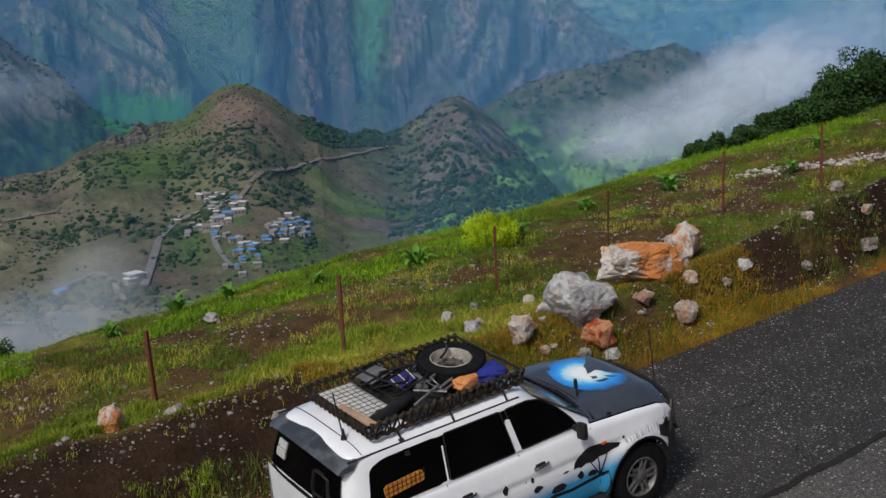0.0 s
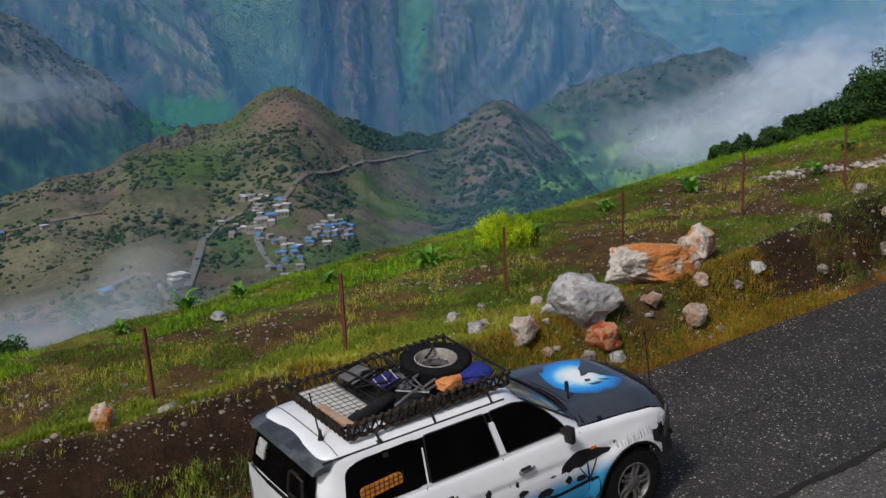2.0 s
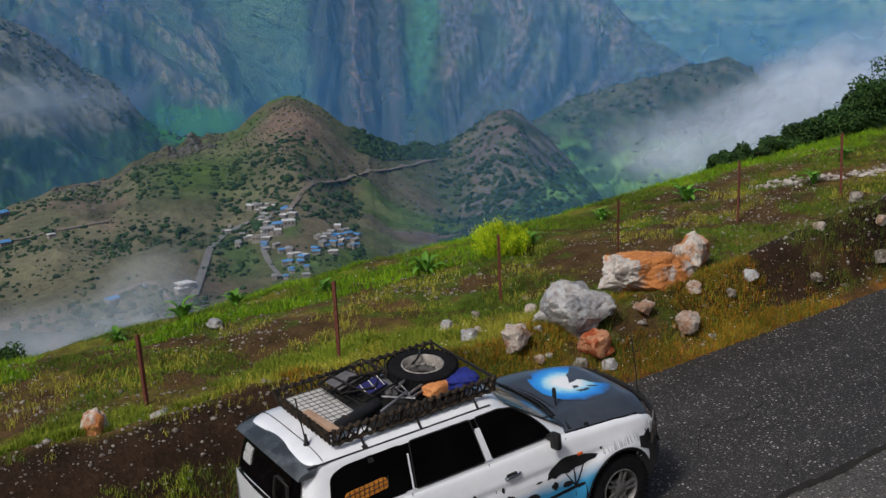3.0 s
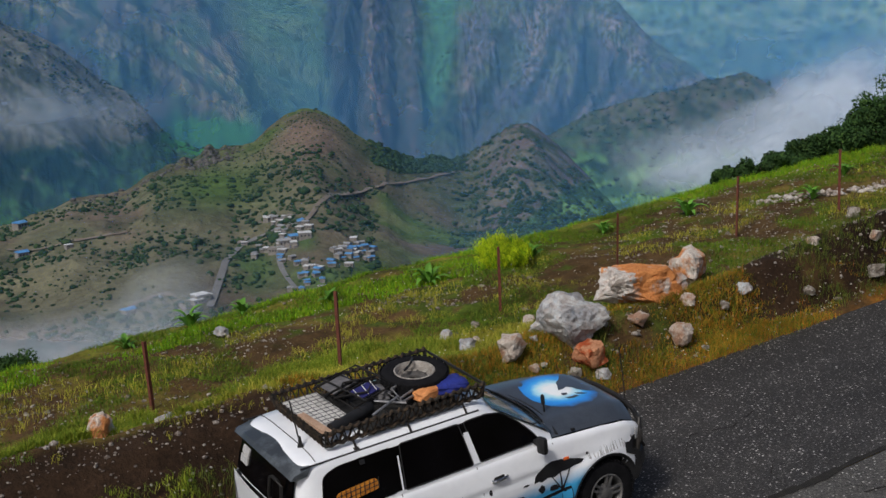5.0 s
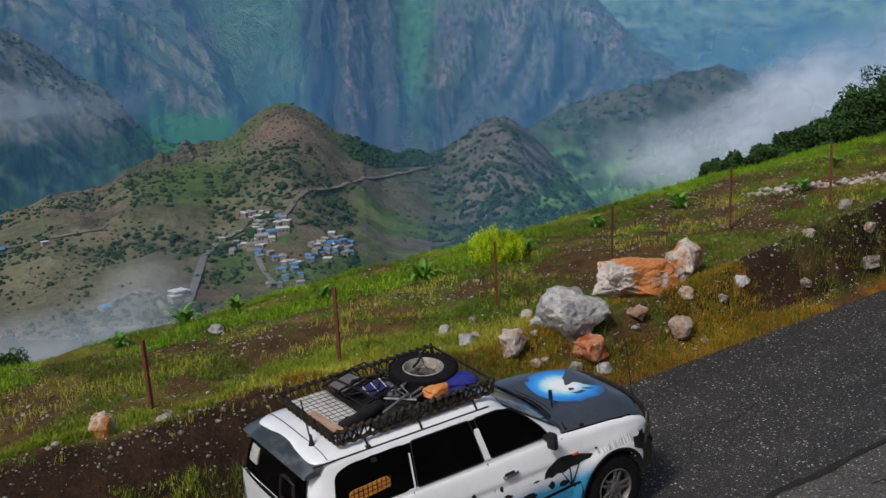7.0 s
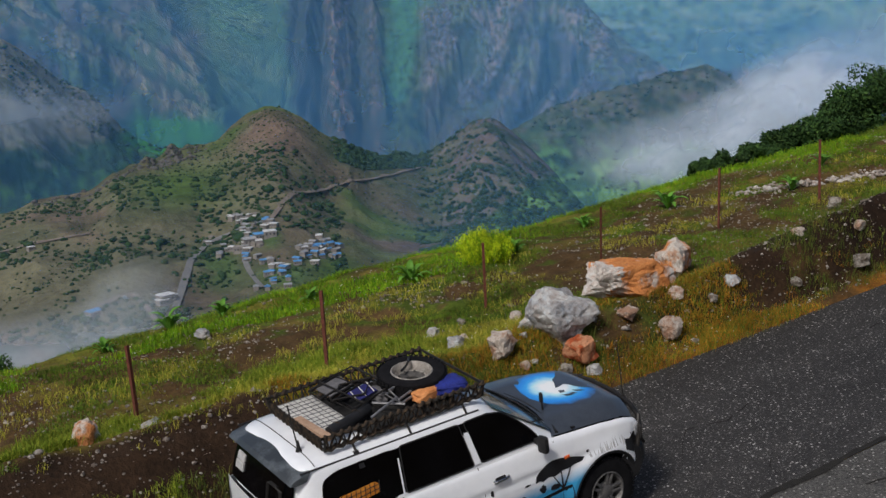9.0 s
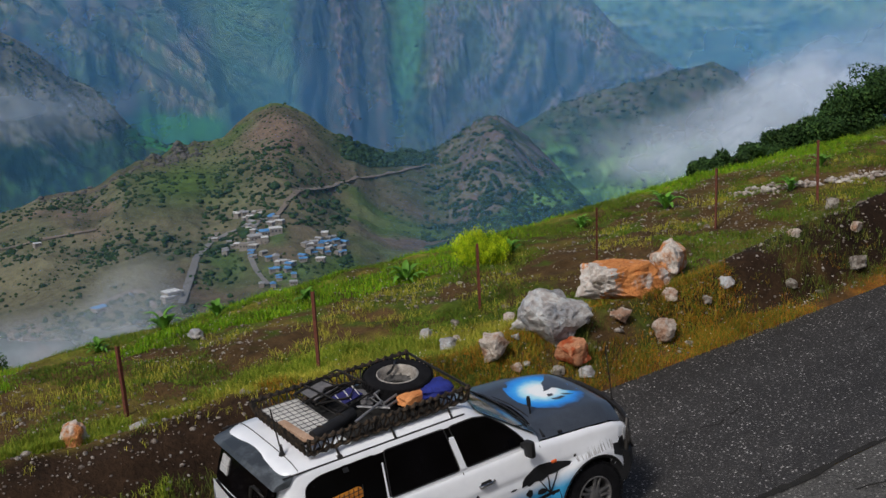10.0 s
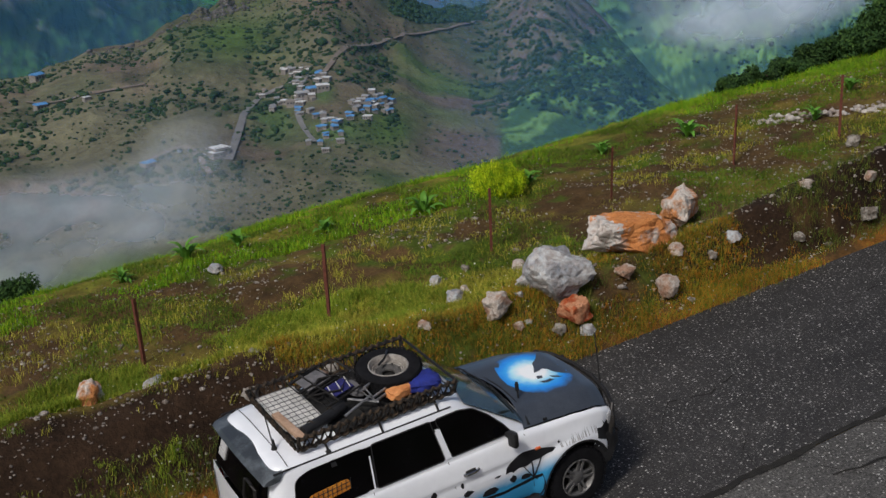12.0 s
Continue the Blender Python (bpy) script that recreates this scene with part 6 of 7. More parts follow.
rs = np.random.RandomState(7)
px, py = rs.uniform(-9, 32, 20000), 2.35 + rs.beta(1.2, 1.4, 20000) * 10.2
keep = fbm(px / 2.2, py / 2.2, 61, 4) + 0.25 * rs.rand(20000) > 0.56
px, py = px[keep], py[keep]
pebble_mesh("pebbles", np.stack([px, py, hill_height(px, py) + 0.01], -1), np.exp(rs.normal(-4.2, 0.48, len(px))), M_PEBBLE, "small pale stones strewn over the slope", 8)
px, py = rs.uniform(-8, 30, 1800), rs.uniform(2.45, 4.1, 1800)
pebble_mesh("bank_pebbles", np.stack([px, py, hill_height(px, py) + 0.01], -1), np.exp(rs.normal(-4.3, 0.5, 1800)), M_PEBBLE, "small pale stones in the dark soil bank", 10)
px, py = rs.uniform(15.4, 21.0, 300), rs.normal(7.9, 0.34, 300)
py = py - (px - 17.0) * 0.6
pebble_mesh("rubble", np.stack([px, py, hill_height(px, py) + 0.08 * rs.rand(300)], -1), np.exp(rs.normal(-3.0, 0.38, 300)), M_RUBBLE, "heap of pale broken rubble on the slope", 9)


# ------------------------------------------------------------ fence posts
def post(x, y, h, lean, turn):
    """A rusty angle-iron post with wire holes, set in the ground."""
    bm = bmesh.new()
    box(bm, (0, 0, h / 2 - 0.15), (0.055, 0.008, h + 0.3), 0.002)
    box(bm, (-0.0235, 0.0235, h / 2 - 0.15), (0.008, 0.047, h + 0.3), 0.002)
    ob = part("fence_post", bm, M_RUST, None, smooth=False)
    ob.matrix_world = Matrix.Translation(on_hill(x, y)) @ Matrix.Rotation(radians(lean), 4, "Y") @ Matrix.Rotation(radians(turn), 4, "Z")
    return tagged(ob, "rusty red angle-iron fence post standing on the slope", "post", "fence posts along the road")


for x, y, h, lean in ((-3.4, 6.2, 1.2, -1), (-0.25, 6.17, 1.1, -3), (2.71, 5.63, 1.3, -1.5), (6.46, 6.54, 1.22, -1), (9.65, 7.07, 1.10, 0.5), (12.73, 6.87, 1.28, 0.5), (15.27, 6.35, 1.37, -1), (17.9, 6.1, 1.3, -1), (20.8, 6.0, 1.3, 1), (23.9, 6.0, 1.3, 0), (27.0, 6.0, 1.3, 0)):
    post(x, y, h, lean, 25 + 7 * x)


# ------------------------------------------------------------ plants
def leaf_material(name, stops, rough=0.75, through_light=0.25):
    m, nt, b = nodes_of(name)
    g = nt.nodes.new("ShaderNodeNewGeometry")
    n1 = noise_node(nt, 0.8, 3)
    col = ramp(nt, g.outputs["Random Per Island"], stops)
    nt.links.new(mix(nt, "MULTIPLY", 1.0, col, ramp(nt, n1.outputs[0], [(0.3, (0.65,) * 3), (0.7, (1.35,) * 3)])), b.inputs["Base Color"])
    b.inputs["Roughness"].default_value = rough
    b.inputs["Specular IOR Level"].default_value = 0.2
    return m


M_GRASS = leaf_material("grass", [(0.0, (0.045, 0.10, 0.008)), (0.5, (0.10, 0.18, 0.012)), (0.85, (0.13, 0.175, 0.015)), (1.0, (0.19, 0.16, 0.025))])
M_VERGE = leaf_material("verge_grass", [(0.0, (0.07, 0.12, 0.010)), (0.4, (0.16, 0.175, 0.014)), (0.7, (0.34, 0.20, 0.022)), (1.0, (0.45, 0.15, 0.015))])
M_STRAW = leaf_material("straw_grass", [(0.0, (0.22, 0.25, 0.02)), (0.6, (0.36, 0.34, 0.04)), (1.0, (0.46, 0.40, 0.07))])
M_LUSH = leaf_material("lush_grass", [(0.0, (0.09, 0.23, 0.006)), (0.7, (0.16, 0.32, 0.008)), (1.0, (0.30, 0.34, 0.015))])
M_LIP = leaf_material("lip_grass", [(0.0, (0.10, 0.17, 0.012)), (0.6, (0.19, 0.26, 0.02)), (1.0, (0.30, 0.31, 0.035))])
M_WEED = leaf_material("weeds", [(0.0, (0.045, 0.085, 0.012)), (0.6, (0.10, 0.14, 0.02)), (1.0, (0.19, 0.17, 0.035))])
M_LEAF = leaf_material("bush_leaves", [(0.0, (0.012, 0.035, 0.010)), (0.7, (0.028, 0.07, 0.016)), (1.0, (0.05, 0.10, 0.02))])
M_YELLOW = leaf_material("yellow_flowering_bush", [(0.0, (0.30, 0.50, 0.008)), (0.6, (0.50, 0.66, 0.012)), (1.0, (0.66, 0.72, 0.02))])
M_SCRUB = leaf_material("scrub", [(0.0, (0.012, 0.03, 0.010)), (0.7, (0.025, 0.06, 0.018)), (1.0, (0.045, 0.075, 0.025))])
M_PETAL = leaf_material("white_petals", [(0.0, (0.5, 0.5, 0.42)), (1.0, (0.75, 0.74, 0.68))])


def tufts(name, px, py, tall, wide, blades, mat, label, seed, splay=0.5):
    """Grass: each tuft a few bent, tapering blades."""
    rs = np.random.RandomState(seed)
    n = len(px)
    X, Y, H = np.repeat(px, blades), np.repeat(py, blades), np.repeat(tall, blades)
    k = n * blades
    Z = hill_height(px, py).repeat(blades) - 0.02
    X, Y = X + rs.normal(0, 0.05, k), Y + rs.normal(0, 0.05, k)
    H = H * rs.uniform(0.5, 1.2, k)
    a, b = rs.uniform(0, 6.283, k), rs.uniform(0, 6.283, k)
    out = H * rs.uniform(0.1, 1.0, k) * splay
    ox, oy, wx, wy = np.cos(a) * out, np.sin(a) * out, np.cos(b) * wide * 0.5, np.sin(b) * wide * 0.5
    P = np.empty((k, 5, 3))
    P[:, 0] = np.stack([X - wx, Y - wy, Z], -1)
    P[:, 1] = np.stack([X + wx, Y + wy, Z], -1)
    P[:, 2] = np.stack([X + 0.35 * ox - 0.8 * wx, Y + 0.35 * oy - 0.8 * wy, Z + 0.6 * H], -1)
    P[:, 3] = np.stack([X + 0.35 * ox + 0.8 * wx, Y + 0.35 * oy + 0.8 * wy, Z + 0.6 * H], -1)
    P[:, 4] = np.stack([X + ox, Y + oy, Z + H * (1 - 0.25 * splay)], -1)
    F = np.array([[0, 1, 3], [0, 3, 2], [2, 3, 4]])[None] + (np.arange(k) * 5)[:, None, None]
    return tagged(mesh_ob(name, P.reshape(-1, 3), F.reshape(-1, 3), mat), label, "grass", kind="stuff")


def scatter(n, x0, x1, y0, y1, seed, scale, lo, hi, skew=1.0):
    """Random places in a strip of hillside, kept where the growth is dense."""
    rs = np.random.RandomState(seed)
    x, y = rs.uniform(x0, x1, n), y0 + (y1 - y0) * rs.rand(n) ** skew
    d = smooth01(fbm(x / scale, y / scale, seed, 4), lo, hi)
    keep = rs.rand(n) < d
    return x[keep], y[keep], d[keep]


x, y, d = scatter(15000, -6, 34, 2.28, 2.95, 201, 1.2, 0.25, 0.6)
keep = (x > 1.5) & ((y < 2.62) | (x < 8.8)) | (np.random.RandomState(3).rand(len(x)) < 0.08)
x, y, d = x[keep], y[keep], d[keep]
tufts("verge_grass", x, y, 0.06 + 0.15 * d * np.random.RandomState(17).rand(len(d)), 0.0065, 9, M_VERGE, "orange and green grass along the road edge", 1, 0.9)
x, y, d = scatter(9000, -8, 34, 2.45, 4.1, 203, 1.0, 0.48, 0.66)
keep = (x > 2.0) | (y < 3.1)
x, y, d = x[keep], y[keep], d[keep]
tufts("weeds", x, y, 0.05 + 0.24 * d * np.random.RandomState(14).rand(len(d)), 0.008, 8, M_WEED, "green weeds on the soil bank", 2, 0.9)
x, y, d = scatter(120000, -9, 32, 3.95, 13.5, 205, 1.3, 0.43, 0.62)
tufts("slope_grass", x, y, 0.04 + 0.12 * d * np.random.RandomState(8).rand(len(d)), 0.009, 5, M_GRASS, "green grass on the stony slope", 3, 1.1)
x, y, d = scatter(16000, -6, 4.5, 4.35, 6.4, 219, 1.1, 0.25, 0.55, 1.8)
x3, y3, d3 = scatter(3000, -6, 1.2, 2.45, 3.15, 223, 0.5, 0.36, 0.80)
tufts("bank_weeds", x3, y3, 0.06 + 0.22 * d3 * np.random.RandomState(15).rand(len(d3)), 0.008, 7, M_LIP, "tall thin grass growing on the soil bank", 8, 0.7)
tufts("lip_grass", x, y, 0.07 + 0.15 * d, 0.009, 6, M_LIP, "fresh light green grass along the lip of the bank", 7, 0.8)
x, y, d = scatter(9000, -9, 30, 4.0, 9.5, 207, 1.3, 0.52, 0.64)
x2, y2, d2 = scatter(12000, 1.0, 9.2, 2.5, 4.2, 215, 0.9, 0.30, 0.6)
tufts("bank_grass", x2, y2, 0.04 + 0.15 * d2 * np.random.RandomState(9).rand(len(d2)), 0.0065, 8, M_VERGE, "orange and green grass round the boulders", 6, 1.0)
g = np.random.RandomState(77)
x, y, d = np.concatenate([x, g.normal(3.2, 1.6, 5500)]), np.concatenate([y, g.normal(4.75, 0.5, 5500)]), np.concatenate([d, g.uniform(0.3, 1.2, 5500)])
tufts("straw_grass", x, y, 0.05 + 0.13 * d, 0.008, 6, M_STRAW, "pale yellow dry grass on the slope", 4, 1.0)
x, y, d = scatter(42000, -8, 48, 9.8, 17, 209, 2.5, 0.40, 0.62, 1.3)
tufts("lush_grass", x, y, 0.07 + 0.16 * d * np.random.RandomState(16).rand(len(d)), 0.012, 6, M_LUSH, "bright green meadow grass below the fence", 5, 0.8)

rs = np.random.RandomState(31)
fx, fy = rs.uniform(-7, 30, 3000), 2.4 + 8.5 * rs.rand(3000) ** 1.6
keep = (fbm(fx / 1.7, fy / 1.7, 211, 4) > 0.47) & ((fy > 4.3) | (fy < 2.9) | ((fx > 2.0) & (fx < 8.0)))
fx, fy = fx[keep], fy[keep]
pebble_mesh("wildflowers", np.stack([fx, fy, hill_height(fx, fy) + rs.uniform(0.05, 0.18, len(fx))], -1), rs.uniform(0.006, 0.012, len(fx)), M_PETAL, "tiny white wild flowers over the grass", 12)


def crown_mesh(spread, height, count, leaf, seed, lobes=7, low=0.25):
    """Leaves of a bush or tree: clumps of small bent leaves in uneven lobes with gaps."""
    rs = np.random.RandomState(seed)
    cen = np.stack([rs.normal(0, 0.36, lobes) * spread, rs.normal(0, 0.36, lobes) * spread, rs.uniform(low, 0.8, lobes) * height], -1)
    rad = rs.uniform(0.16, 0.52, lobes) * min(spread, height)
    w = rs.randint(0, lobes, count)
    dirn = rs.normal(0, 1, (count, 3))
    dirn /= np.linalg.norm(dirn, axis=1)[:, None]
    C = cen[w] + dirn * (rad[w] * (0.35 + 0.95 * rs.rand(count) ** 0.6))[:, None]
    C[:, 2] = np.maximum(C[:, 2], 0.04 * height)
    u = rs.normal(0, 1, (count, 3))
    u /= np.linalg.norm(u, axis=1)[:, None]
    v = np.cross(u, dirn)
    v /= np.maximum(np.linalg.norm(v, axis=1), 1e-6)[:, None]
    L = leaf * rs.uniform(0.6, 1.4, (count, 1))
    P = np.stack([C - u * L, C + v * L * 0.6, C + u * L, C - v * L * 0.6], 1)
    F = np.arange(count * 4).reshape(-1, 4)
    F = np.concatenate([F[:, [0, 1, 2]], F[:, [0, 2, 3]]])
    return P.reshape(-1, 3), F


def bush(name, label, category, at, spread, height, count, leaf, seed, mat, group="", trunk=0.0):
    ob = new(name)
    ob.location = at
    V, F = crown_mesh(spread, height, count, leaf, seed, 7 if trunk else 15, 0.25 if trunk else 0.05)
    V = V + np.array((0, 0, trunk))
    mesh_ob("crown", V, F, mat, ob)
    rnd = random.Random(seed)
    bm = bmesh.new()
    top = trunk + 0.45 * height
    for k in range(4 if trunk == 0 else 3):
        a = rnd.uniform(0, 6.28)
        e = Vector((math.cos(a) * spread * 0.35, math.sin(a) * spread * 0.35, top))
        r = 0.03 * height + 0.01
        base = Vector((0, 0, -0.25))
        mid = Vector((e.x * 0.25, e.y * 0.25, max(trunk, 0.1)))
        tube(bm, [base, mid * 0.6, mid], r, 6)
        tube(bm, [mid, (mid + e) / 2, e], r * 0.55, 6)
    part("trunk", bm, M_BARK, ob)
    return tagged(ob, label, category, group)


def plume_bush(label, at, spread, height, stems, seed):
    """A feathery bush: thin stems that fan out, each with a plume of tiny leaves on its upper half."""
    rs = np.random.RandomState(seed)
    ob = new("yellow_bush")
    ob.location = at
    bm = bmesh.new()
    lows, tops, P = [], [], []
    for k in range(stems):
        a, q = rs.uniform(0, 6.283), math.sqrt(rs.rand())
        tip = np.array((math.cos(a) * spread * q, math.sin(a) * spread * q, height * (1.0 - 0.40 * q * q) * rs.uniform(0.65, 1.05)))
        foot = np.array((0.25 * tip[0], 0.25 * tip[1], -0.05))
        if k % 4 == 0:
            tube(bm, [Vector(foot), Vector(0.5 * (foot + tip) + np.array((0, 0, 0.08))), Vector(tip)], 0.006, 4)
        u = 0.1 + 0.95 * rs.rand(150) ** 0.8
        C = foot + (tip - foot) * u[:, None] + rs.normal(0, 1, (150, 3)) * (0.10 * spread * (1.1 - 0.4 * u))[:, None]
        w = rs.normal(0, 1, (150, 3)) * 0.35 + np.array((0, 0, 1.0))
        w /= np.linalg.norm(w, axis=1)[:, None]
        v = np.cross(w, rs.normal(0, 1, (150, 3)))
        v /= np.linalg.norm(v, axis=1)[:, None]
        L = rs.uniform(0.015, 0.034, (150, 1))
        (tops if k % 3 else lows).append(np.stack([C - w * L, C + v * L * 0.28, C + w * L, C - v * L * 0.28], 1).reshape(-1, 3))
    for name, got, mat, text in (("plume", tops, M_YELLOW, "yellow-green plumes"), ("leaves", lows, M_LUSH, "green inner leaves")):
        V = np.concatenate(got)
        mesh_ob(name, V, np.arange(len(V)).reshape(-1, 4), mat, ob, text)
    part("stems", bm, M_LUSH, ob)
    return tagged(ob, label, "bush")


plume_bush("feathery yellow-green flowering bush on the slope", on_hill(8.45, 9.35, 0.0), 0.60, 0.80, 190, 5)


def leaf_blade():
    """One long arching leaf with a folded midrib."""
    vs, fs = [], []
    for k in range(7):
        u = k / 6
        x, z, w = 0.36 * u, 0.20 * math.sin(2.2 * u) - 0.05 * u, 0.052 * math.sin(math.pi * (0.08 + 0.92 * u)) + 0.003
        vs += [(x, -w, z + 0.3 * w), (x, 0, z), (x, w, z + 0.3 * w)]
    for k in range(6):
        for j in range(2):
            fs.append((3 * k + j, 3 * k + j + 1, 3 * k + j + 4, 3 * k + j + 3))
    me = bpy.data.meshes.new("leaf")
    me.from_pydata(vs, [], fs)
    me.materials.append(M_BROAD)
    return me


M_BROAD = leaf_material("broad_leaves", [(0.0, (0.07, 0.20, 0.02)), (1.0, (0.13, 0.30, 0.04))], 0.55)
LEAF = leaf_blade()
rnd = random.Random(44)
for x, y, s in ((7.0, 10.0, 1.3), (13.71, 9.4, 1.5), (9.4, 9.6, 1.0), (2.27, 11.4, 1.4), (3.3, 11.2, 1.1), (16.2, 7.9, 1.0), (0.9, 11.3, 0.9), (12.2, 10.6, 1.0), (18.8, 9.2, 1.2), (5.0, 10.6, 0.9)):
    plant = tagged(new("leafy_plant"), "bright green broad-leaved plant on the slope", "plant", "plants on the slope")
    plant.location = on_hill(x, y)
    for k in range(15):
        leaf = new("leaf", LEAF)
        leaf.parent = plant
        leaf.matrix_basis = Matrix.Rotation(2.4 * k + rnd.uniform(-0.3, 0.3), 4, "Z") @ Matrix.Rotation(-radians(rnd.uniform(-8, 45)), 4, "Y") @ Matrix.Scale(s * rnd.uniform(0.7, 1.15), 4)


def grown(az, dip, r, seed, name, label, category, group, wide, trunk=0.0):
    """A bush or tree on the lower hillside, by bearing; it is as tall as its top stands over the ground there."""
    x, y = HERE[0] + r * math.cos(radians(az)), HERE[1] + r * math.sin(radians(az))
    g = on_hill(x, y)
    h = HERE[2] + r * math.tan(radians(dip)) - g.z
    h = min(max(h, 0.5), 11.0)
    return bush(name, label, category, g, wide * r, h * (1 - trunk), 5000, 0.0013 * r, seed, M_LEAF, group, h * trunk)


RIDGE = [(44.78, -8.08), (43.77, -7.61), (42.95, -7.23), (42.2, -7.02), (41.58, -6.92), (41.1, -6.46), (40.25, -6.2), (39.66, -5.82), (39.07, -5.2), (38.5, -4.7), (37.92, -4.21), (37.12, -3.72), (36.45, -3.36)]
for i, (az, dip) in enumerate(RIDGE):
    grown(az, dip, 24.0 / math.sin(radians(az)), 300 + i, "bush", "dark green bush on the ridge of the slope", "bush", "bushes on the ridge", 0.0085 + 0.0014 * i)
grown(78.2, -14.9, 27, 340, "bush", "dark green bush at the edge of the slope", "bush", "", 0.018)


# ------------------------------------------------------------ the village hill
def ribbon(name, spots, wide, mat, label):
    """A dirt road laid over the far slopes through the named bearings."""
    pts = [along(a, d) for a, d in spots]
    fine = []
    for p, q in zip(pts, pts[1:]):
        n = max(2, int((q - p).length / 6))
        fine += [p.lerp(q, k / n) for k in range(n)]
    fine.append(pts[-1])
    for _ in range(40):
        fine = [fine[0]] + [(a + 2 * b + c) / 4 for a, b, c in zip(fine, fine[1:], fine[2:])] + [fine[-1]]
    vs = []
    for i, p in enumerate(fine):
        d = (fine[min(i + 1, len(fine) - 1)] - fine[max(i - 1, 0)])
        s = Vector((-d.y, d.x, 0)).normalized() * wide / 2
        for q in (p - s, p + s):
            az, r = math.degrees(math.atan2(q.y - HERE[1], q.x - HERE[0])), math.hypot(q.x - HERE[0], q.y - HERE[1])
            vs.append((q.x, q.y, float(far_height(az, r)) + 1.0))
    hs = np.array([v[2] for v in vs])
    level = np.convolve(np.pad(hs, 8, mode="edge"), np.ones(17) / 17, "valid")
    vs = [(v[0], v[1], max(h, l)) for v, h, l in zip(vs, hs, level)]
    fs = [(2 * i, 2 * i + 1, 2 * i + 3, 2 * i + 2) for i in range(len(fine) - 1)]
    return tagged(mesh_ob(name, vs, fs, mat), label, "road", kind="structure")


M_TRACK = surf("dirt_track", (0.17, 0.135, 0.105), (0.23, 0.19, 0.15), 0.05, 0.6, 0.95, relief=0, coord="Position")
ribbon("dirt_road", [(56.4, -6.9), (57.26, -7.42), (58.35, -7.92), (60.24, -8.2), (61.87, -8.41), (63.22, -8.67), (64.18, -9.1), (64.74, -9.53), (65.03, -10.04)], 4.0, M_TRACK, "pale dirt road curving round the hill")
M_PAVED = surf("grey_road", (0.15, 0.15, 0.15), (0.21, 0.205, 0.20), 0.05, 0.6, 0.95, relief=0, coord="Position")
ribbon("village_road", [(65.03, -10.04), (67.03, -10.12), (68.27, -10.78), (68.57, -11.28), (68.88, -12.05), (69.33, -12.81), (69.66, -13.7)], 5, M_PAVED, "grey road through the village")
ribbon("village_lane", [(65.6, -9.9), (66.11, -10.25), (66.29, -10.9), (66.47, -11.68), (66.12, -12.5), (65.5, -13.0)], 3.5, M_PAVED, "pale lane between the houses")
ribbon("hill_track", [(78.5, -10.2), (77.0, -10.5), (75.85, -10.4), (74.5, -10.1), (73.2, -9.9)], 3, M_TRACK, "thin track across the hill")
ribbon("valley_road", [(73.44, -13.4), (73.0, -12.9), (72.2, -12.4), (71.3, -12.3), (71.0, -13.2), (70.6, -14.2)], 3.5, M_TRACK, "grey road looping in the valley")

M_WALL = surf("village_wall", (0.20, 0.175, 0.15), (0.30, 0.27, 0.24), 0.3, 2, 0.9, relief=0, coord="Position")
M_WHITEROOF = surf("white_roof", (0.62, 0.62, 0.62), (0.8, 0.8, 0.8), 0.3, 2, 0.7, relief=0, coord="Position")
M_BLUEROOF = surf("blue_tin_roof", (0.06, 0.22, 0.50), (0.14, 0.36, 0.66), 0.3, 2, 0.5, relief=0, coord="Position")
M_GREYROOF = surf("grey_roof", (0.26, 0.27, 0.28), (0.38, 0.38, 0.38), 0.3, 2, 0.7, relief=0, coord="Position")
M_DARKWIN = surf("dark_window", (0.02, 0.02, 0.025), (0.04, 0.04, 0.045), 0.3, 2, 0.3, relief=0, coord="Position")


def house_kind(w, d, h, roof_mat, pitched, label):
    h0 = new("house")
    bm = bmesh.new()
    box(bm, (0, 0, h / 2 - 2), (w, d, h + 4))
    wall = part("wall", bm, M_WALL, h0, smooth=False)
    bm = bmesh.new()
    if pitched:
        vs = [bm.verts.new(p) for p in ((-w * 0.55, -d * 0.58, h), (w * 0.55, -d * 0.58, h), (w * 0.55, d * 0.58, h), (-w * 0.55, d * 0.58, h), (-w * 0.55, 0, h + d * 0.22), (w * 0.55, 0, h + d * 0.22))]
        for f in ((0, 1, 5, 4), (2, 3, 4, 5), (0, 4, 3), (1, 2, 5), (0, 3, 2, 1)):
            bm.faces.new([vs[i] for i in f])
    else:
        box(bm, (0, 0, h + 0.2), (w * 1.06, d * 1.06, 0.4))
    part("roof", bm, roof_mat, h0, smooth=False)
    for k in range(3):
        bm = bmesh.new()
        box(bm, (-w * 0.3 + w * 0.3 * k, -d / 2, h * 0.55), (w * 0.14, 0.1, h * 0.35))
        part("window" if k != 1 else "door", bm, M_DARKWIN, h0, smooth=False)
    return tagged(h0, label, "house", "houses of the village")


KINDS = [house_kind(9, 7, 4.2, M_WHITEROOF, False, "white flat-roofed village house on the hillside"), house_kind(8, 6, 4, M_BLUEROOF, True, "village house with blue tin roof"),
         house_kind(9, 6.5, 4.5, M_GREYROOF, True, "village house with grey roof"), house_kind(7, 6, 3.6, M_WALL, False, "small mud-brown flat-roofed village house")]
rnd = random.Random(12)
first = set()


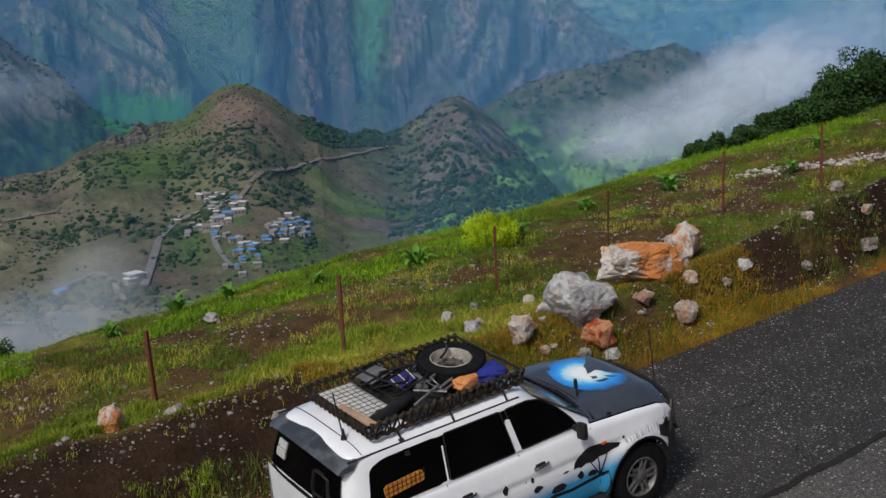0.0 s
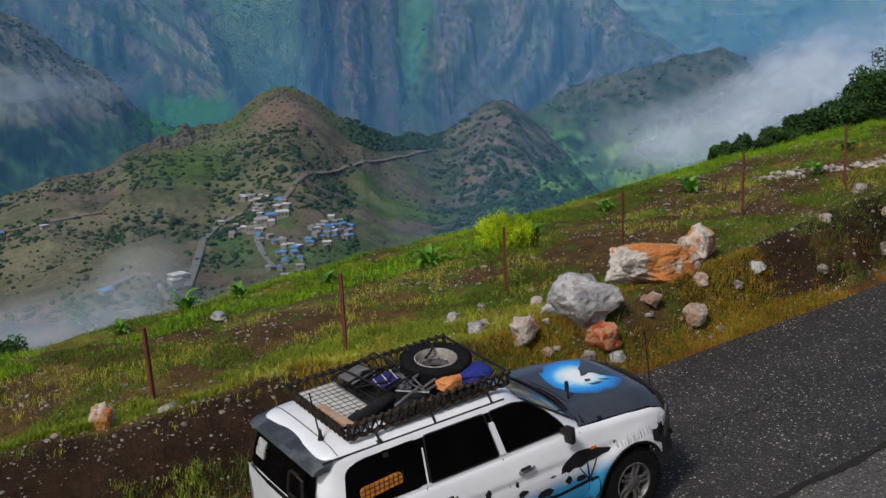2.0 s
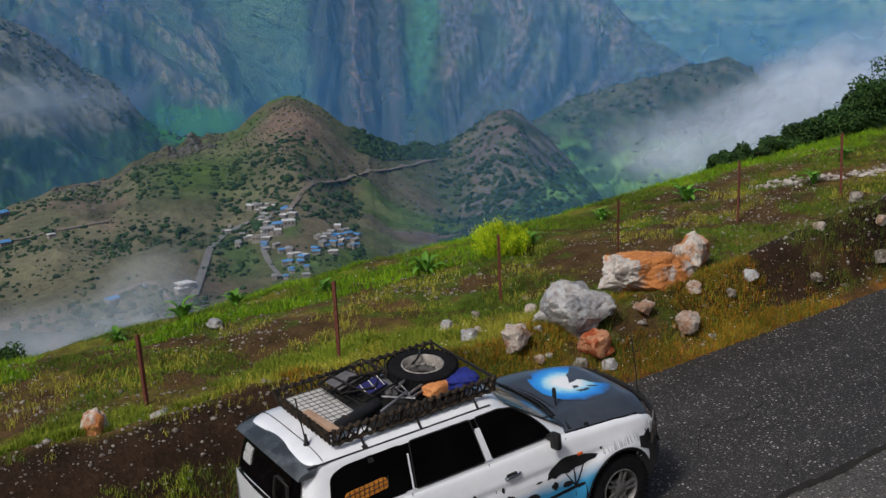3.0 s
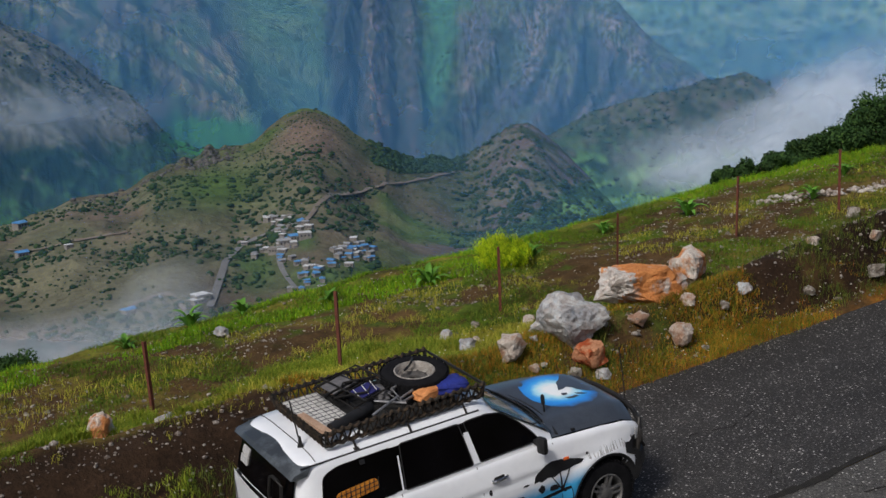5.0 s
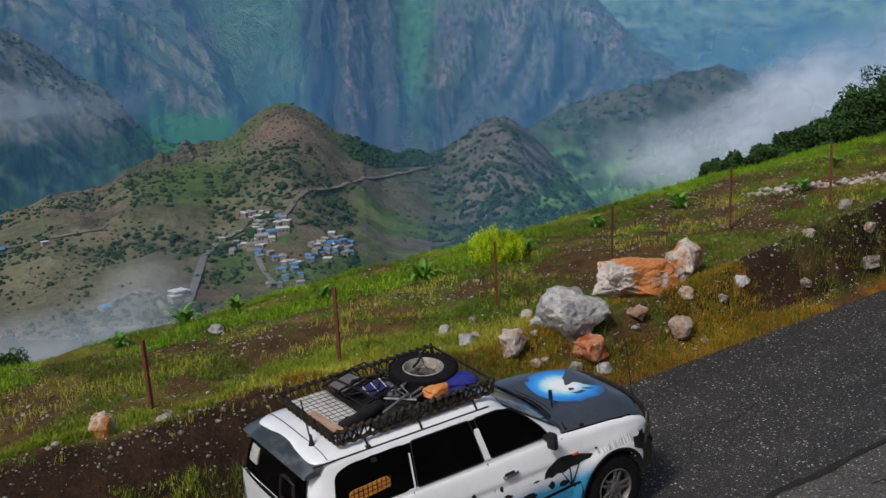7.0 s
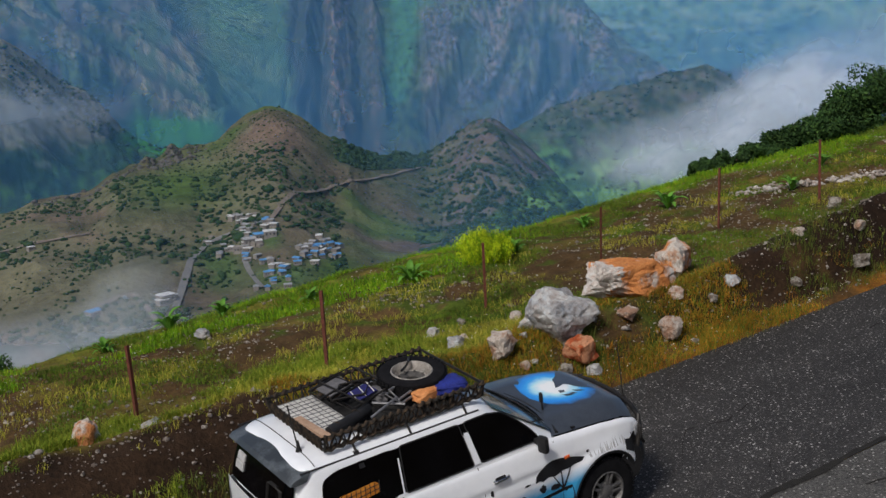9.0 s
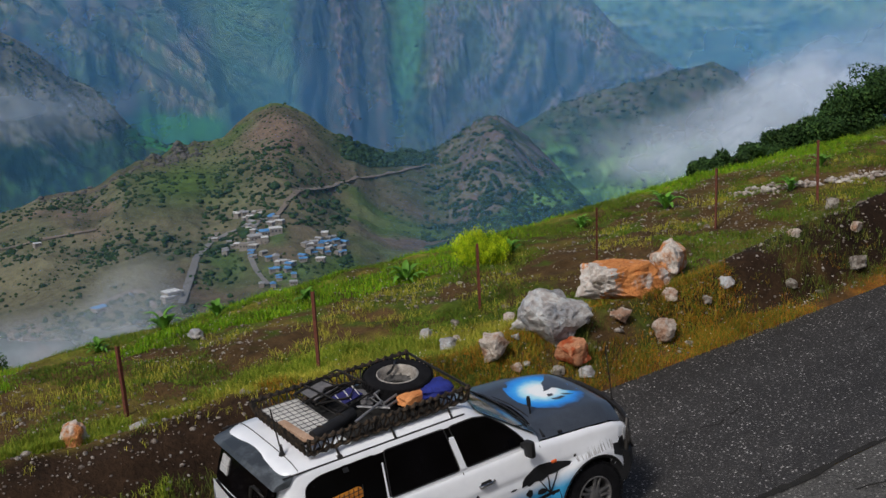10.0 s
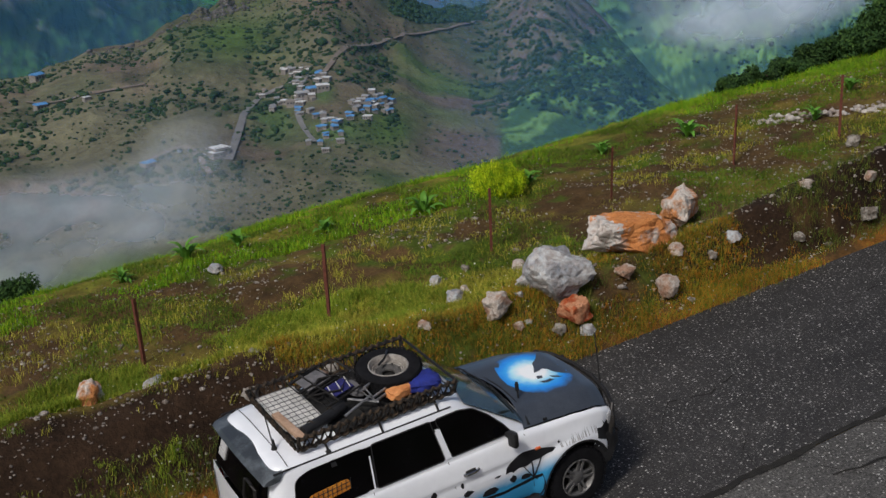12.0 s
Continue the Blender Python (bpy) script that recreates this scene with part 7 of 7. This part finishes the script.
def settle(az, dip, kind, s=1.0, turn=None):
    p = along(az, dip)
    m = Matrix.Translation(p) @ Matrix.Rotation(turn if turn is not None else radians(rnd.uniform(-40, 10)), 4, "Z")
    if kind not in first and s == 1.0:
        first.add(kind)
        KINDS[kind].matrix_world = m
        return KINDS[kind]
    ob = copy_thing(KINDS[kind], m)
    ob.scale = (s, s, s)
    return ob


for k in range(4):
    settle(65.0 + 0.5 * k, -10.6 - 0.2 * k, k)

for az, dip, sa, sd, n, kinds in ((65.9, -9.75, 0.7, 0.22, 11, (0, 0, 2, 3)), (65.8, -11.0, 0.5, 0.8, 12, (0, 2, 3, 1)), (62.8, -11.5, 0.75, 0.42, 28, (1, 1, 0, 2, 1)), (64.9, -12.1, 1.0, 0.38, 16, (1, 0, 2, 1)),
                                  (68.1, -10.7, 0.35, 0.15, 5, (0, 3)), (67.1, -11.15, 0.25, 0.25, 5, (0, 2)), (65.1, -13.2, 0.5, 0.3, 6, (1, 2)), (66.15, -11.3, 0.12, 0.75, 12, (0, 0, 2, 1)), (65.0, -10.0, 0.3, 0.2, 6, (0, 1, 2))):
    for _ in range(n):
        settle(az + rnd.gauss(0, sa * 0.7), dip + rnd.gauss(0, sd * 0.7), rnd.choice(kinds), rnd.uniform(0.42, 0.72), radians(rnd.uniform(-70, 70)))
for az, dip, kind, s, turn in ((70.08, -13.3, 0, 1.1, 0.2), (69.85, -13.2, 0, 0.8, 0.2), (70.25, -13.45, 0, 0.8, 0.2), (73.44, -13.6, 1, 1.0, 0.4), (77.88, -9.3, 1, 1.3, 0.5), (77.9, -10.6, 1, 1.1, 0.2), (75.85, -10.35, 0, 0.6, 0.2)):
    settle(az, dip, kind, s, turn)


def scrub(name, n, az0, az1, r0, r1, seed, size, lo, hi, label, extra=None):
    """Round shrubs and trees dotted over the far slopes, too many to count."""
    rs = np.random.RandomState(seed)
    az, r = rs.uniform(az0, az1, n), rs.uniform(r0, r1, n)
    x, y = HERE[0] + r * np.cos(np.radians(az)), HERE[1] + r * np.sin(np.radians(az))
    d = smooth01(fbm(x / 70, y / 70, seed, 4) + 0.1 * rs.rand(n), lo, hi)
    keep = rs.rand(n) < d * (extra(az, r) if extra else 1)
    x, y, az, r = x[keep], y[keep], az[keep], r[keep]
    S = size * np.exp(rs.normal(0, 0.35, len(x)))
    return tagged(pebble_mesh(name, np.stack([x, y, far_height(az, r) + 0.3 * S], -1), S, M_SCRUB, label, seed), label, "shrubs", kind="stuff")


scrub("hill_scrub", 15000, 50, 81, 640, 1560, 401, 0.85, 0.46, 0.72, "dark green shrubs dotted over the village hill", lambda a, r: np.where(a < 57, 0.25, 1.0))
scrub("village_trees", 1300, 61.5, 68.5, 760, 1150, 407, 1.7, 0.38, 0.60, "dark green trees among the village houses")
scrub("field_scrub", 5000, 67, 82, 560, 1150, 409, 1.5, 0.44, 0.66, "dark shrubs and small trees over the lower fields")
scrub("valley_wood", 20000, 38, 58, 900, 2200, 403, 2.3, 0.38, 0.58, "dark green wood in the side valley", lambda a, r: np.where((a > 44) & (r > 1250), 0.25, 1.0))
scrub("mountain_scrub", 26000, 36, 81, 1750, 3500, 405, 2.1, 0.42, 0.68, "dark shrubs over the mountain faces")

scrub("saddle_wood", 6000, 57.2, 62.0, 1180, 1640, 411, 2.0, 0.20, 0.40, "dark green wood along the saddle", lambda a, r: (np.abs(r - first_crest(a) + 35) < 75) * smooth01(-a, -62.0, -61.0))
M_CRAG = surf("crag", (0.06, 0.056, 0.05), (0.15, 0.14, 0.125), 0.2, 2, 0.95, relief=0, coord="Position")
rs = np.random.RandomState(61)
ca = np.concatenate([rs.normal(69.4, 0.5, 160), rs.uniform(67.6, 75.5, 160)])
cr = first_crest(ca) - np.abs(rs.normal(0, 26, 320))
pebble_mesh("crest_rocks", np.stack([HERE[0] + cr * np.cos(np.radians(ca)), HERE[1] + cr * np.sin(np.radians(ca)), far_height(ca, cr) + 0.5], -1), np.exp(rs.normal(0.35, 0.45, 320)), M_CRAG, "grey crags along the crest of the village hill", 62)
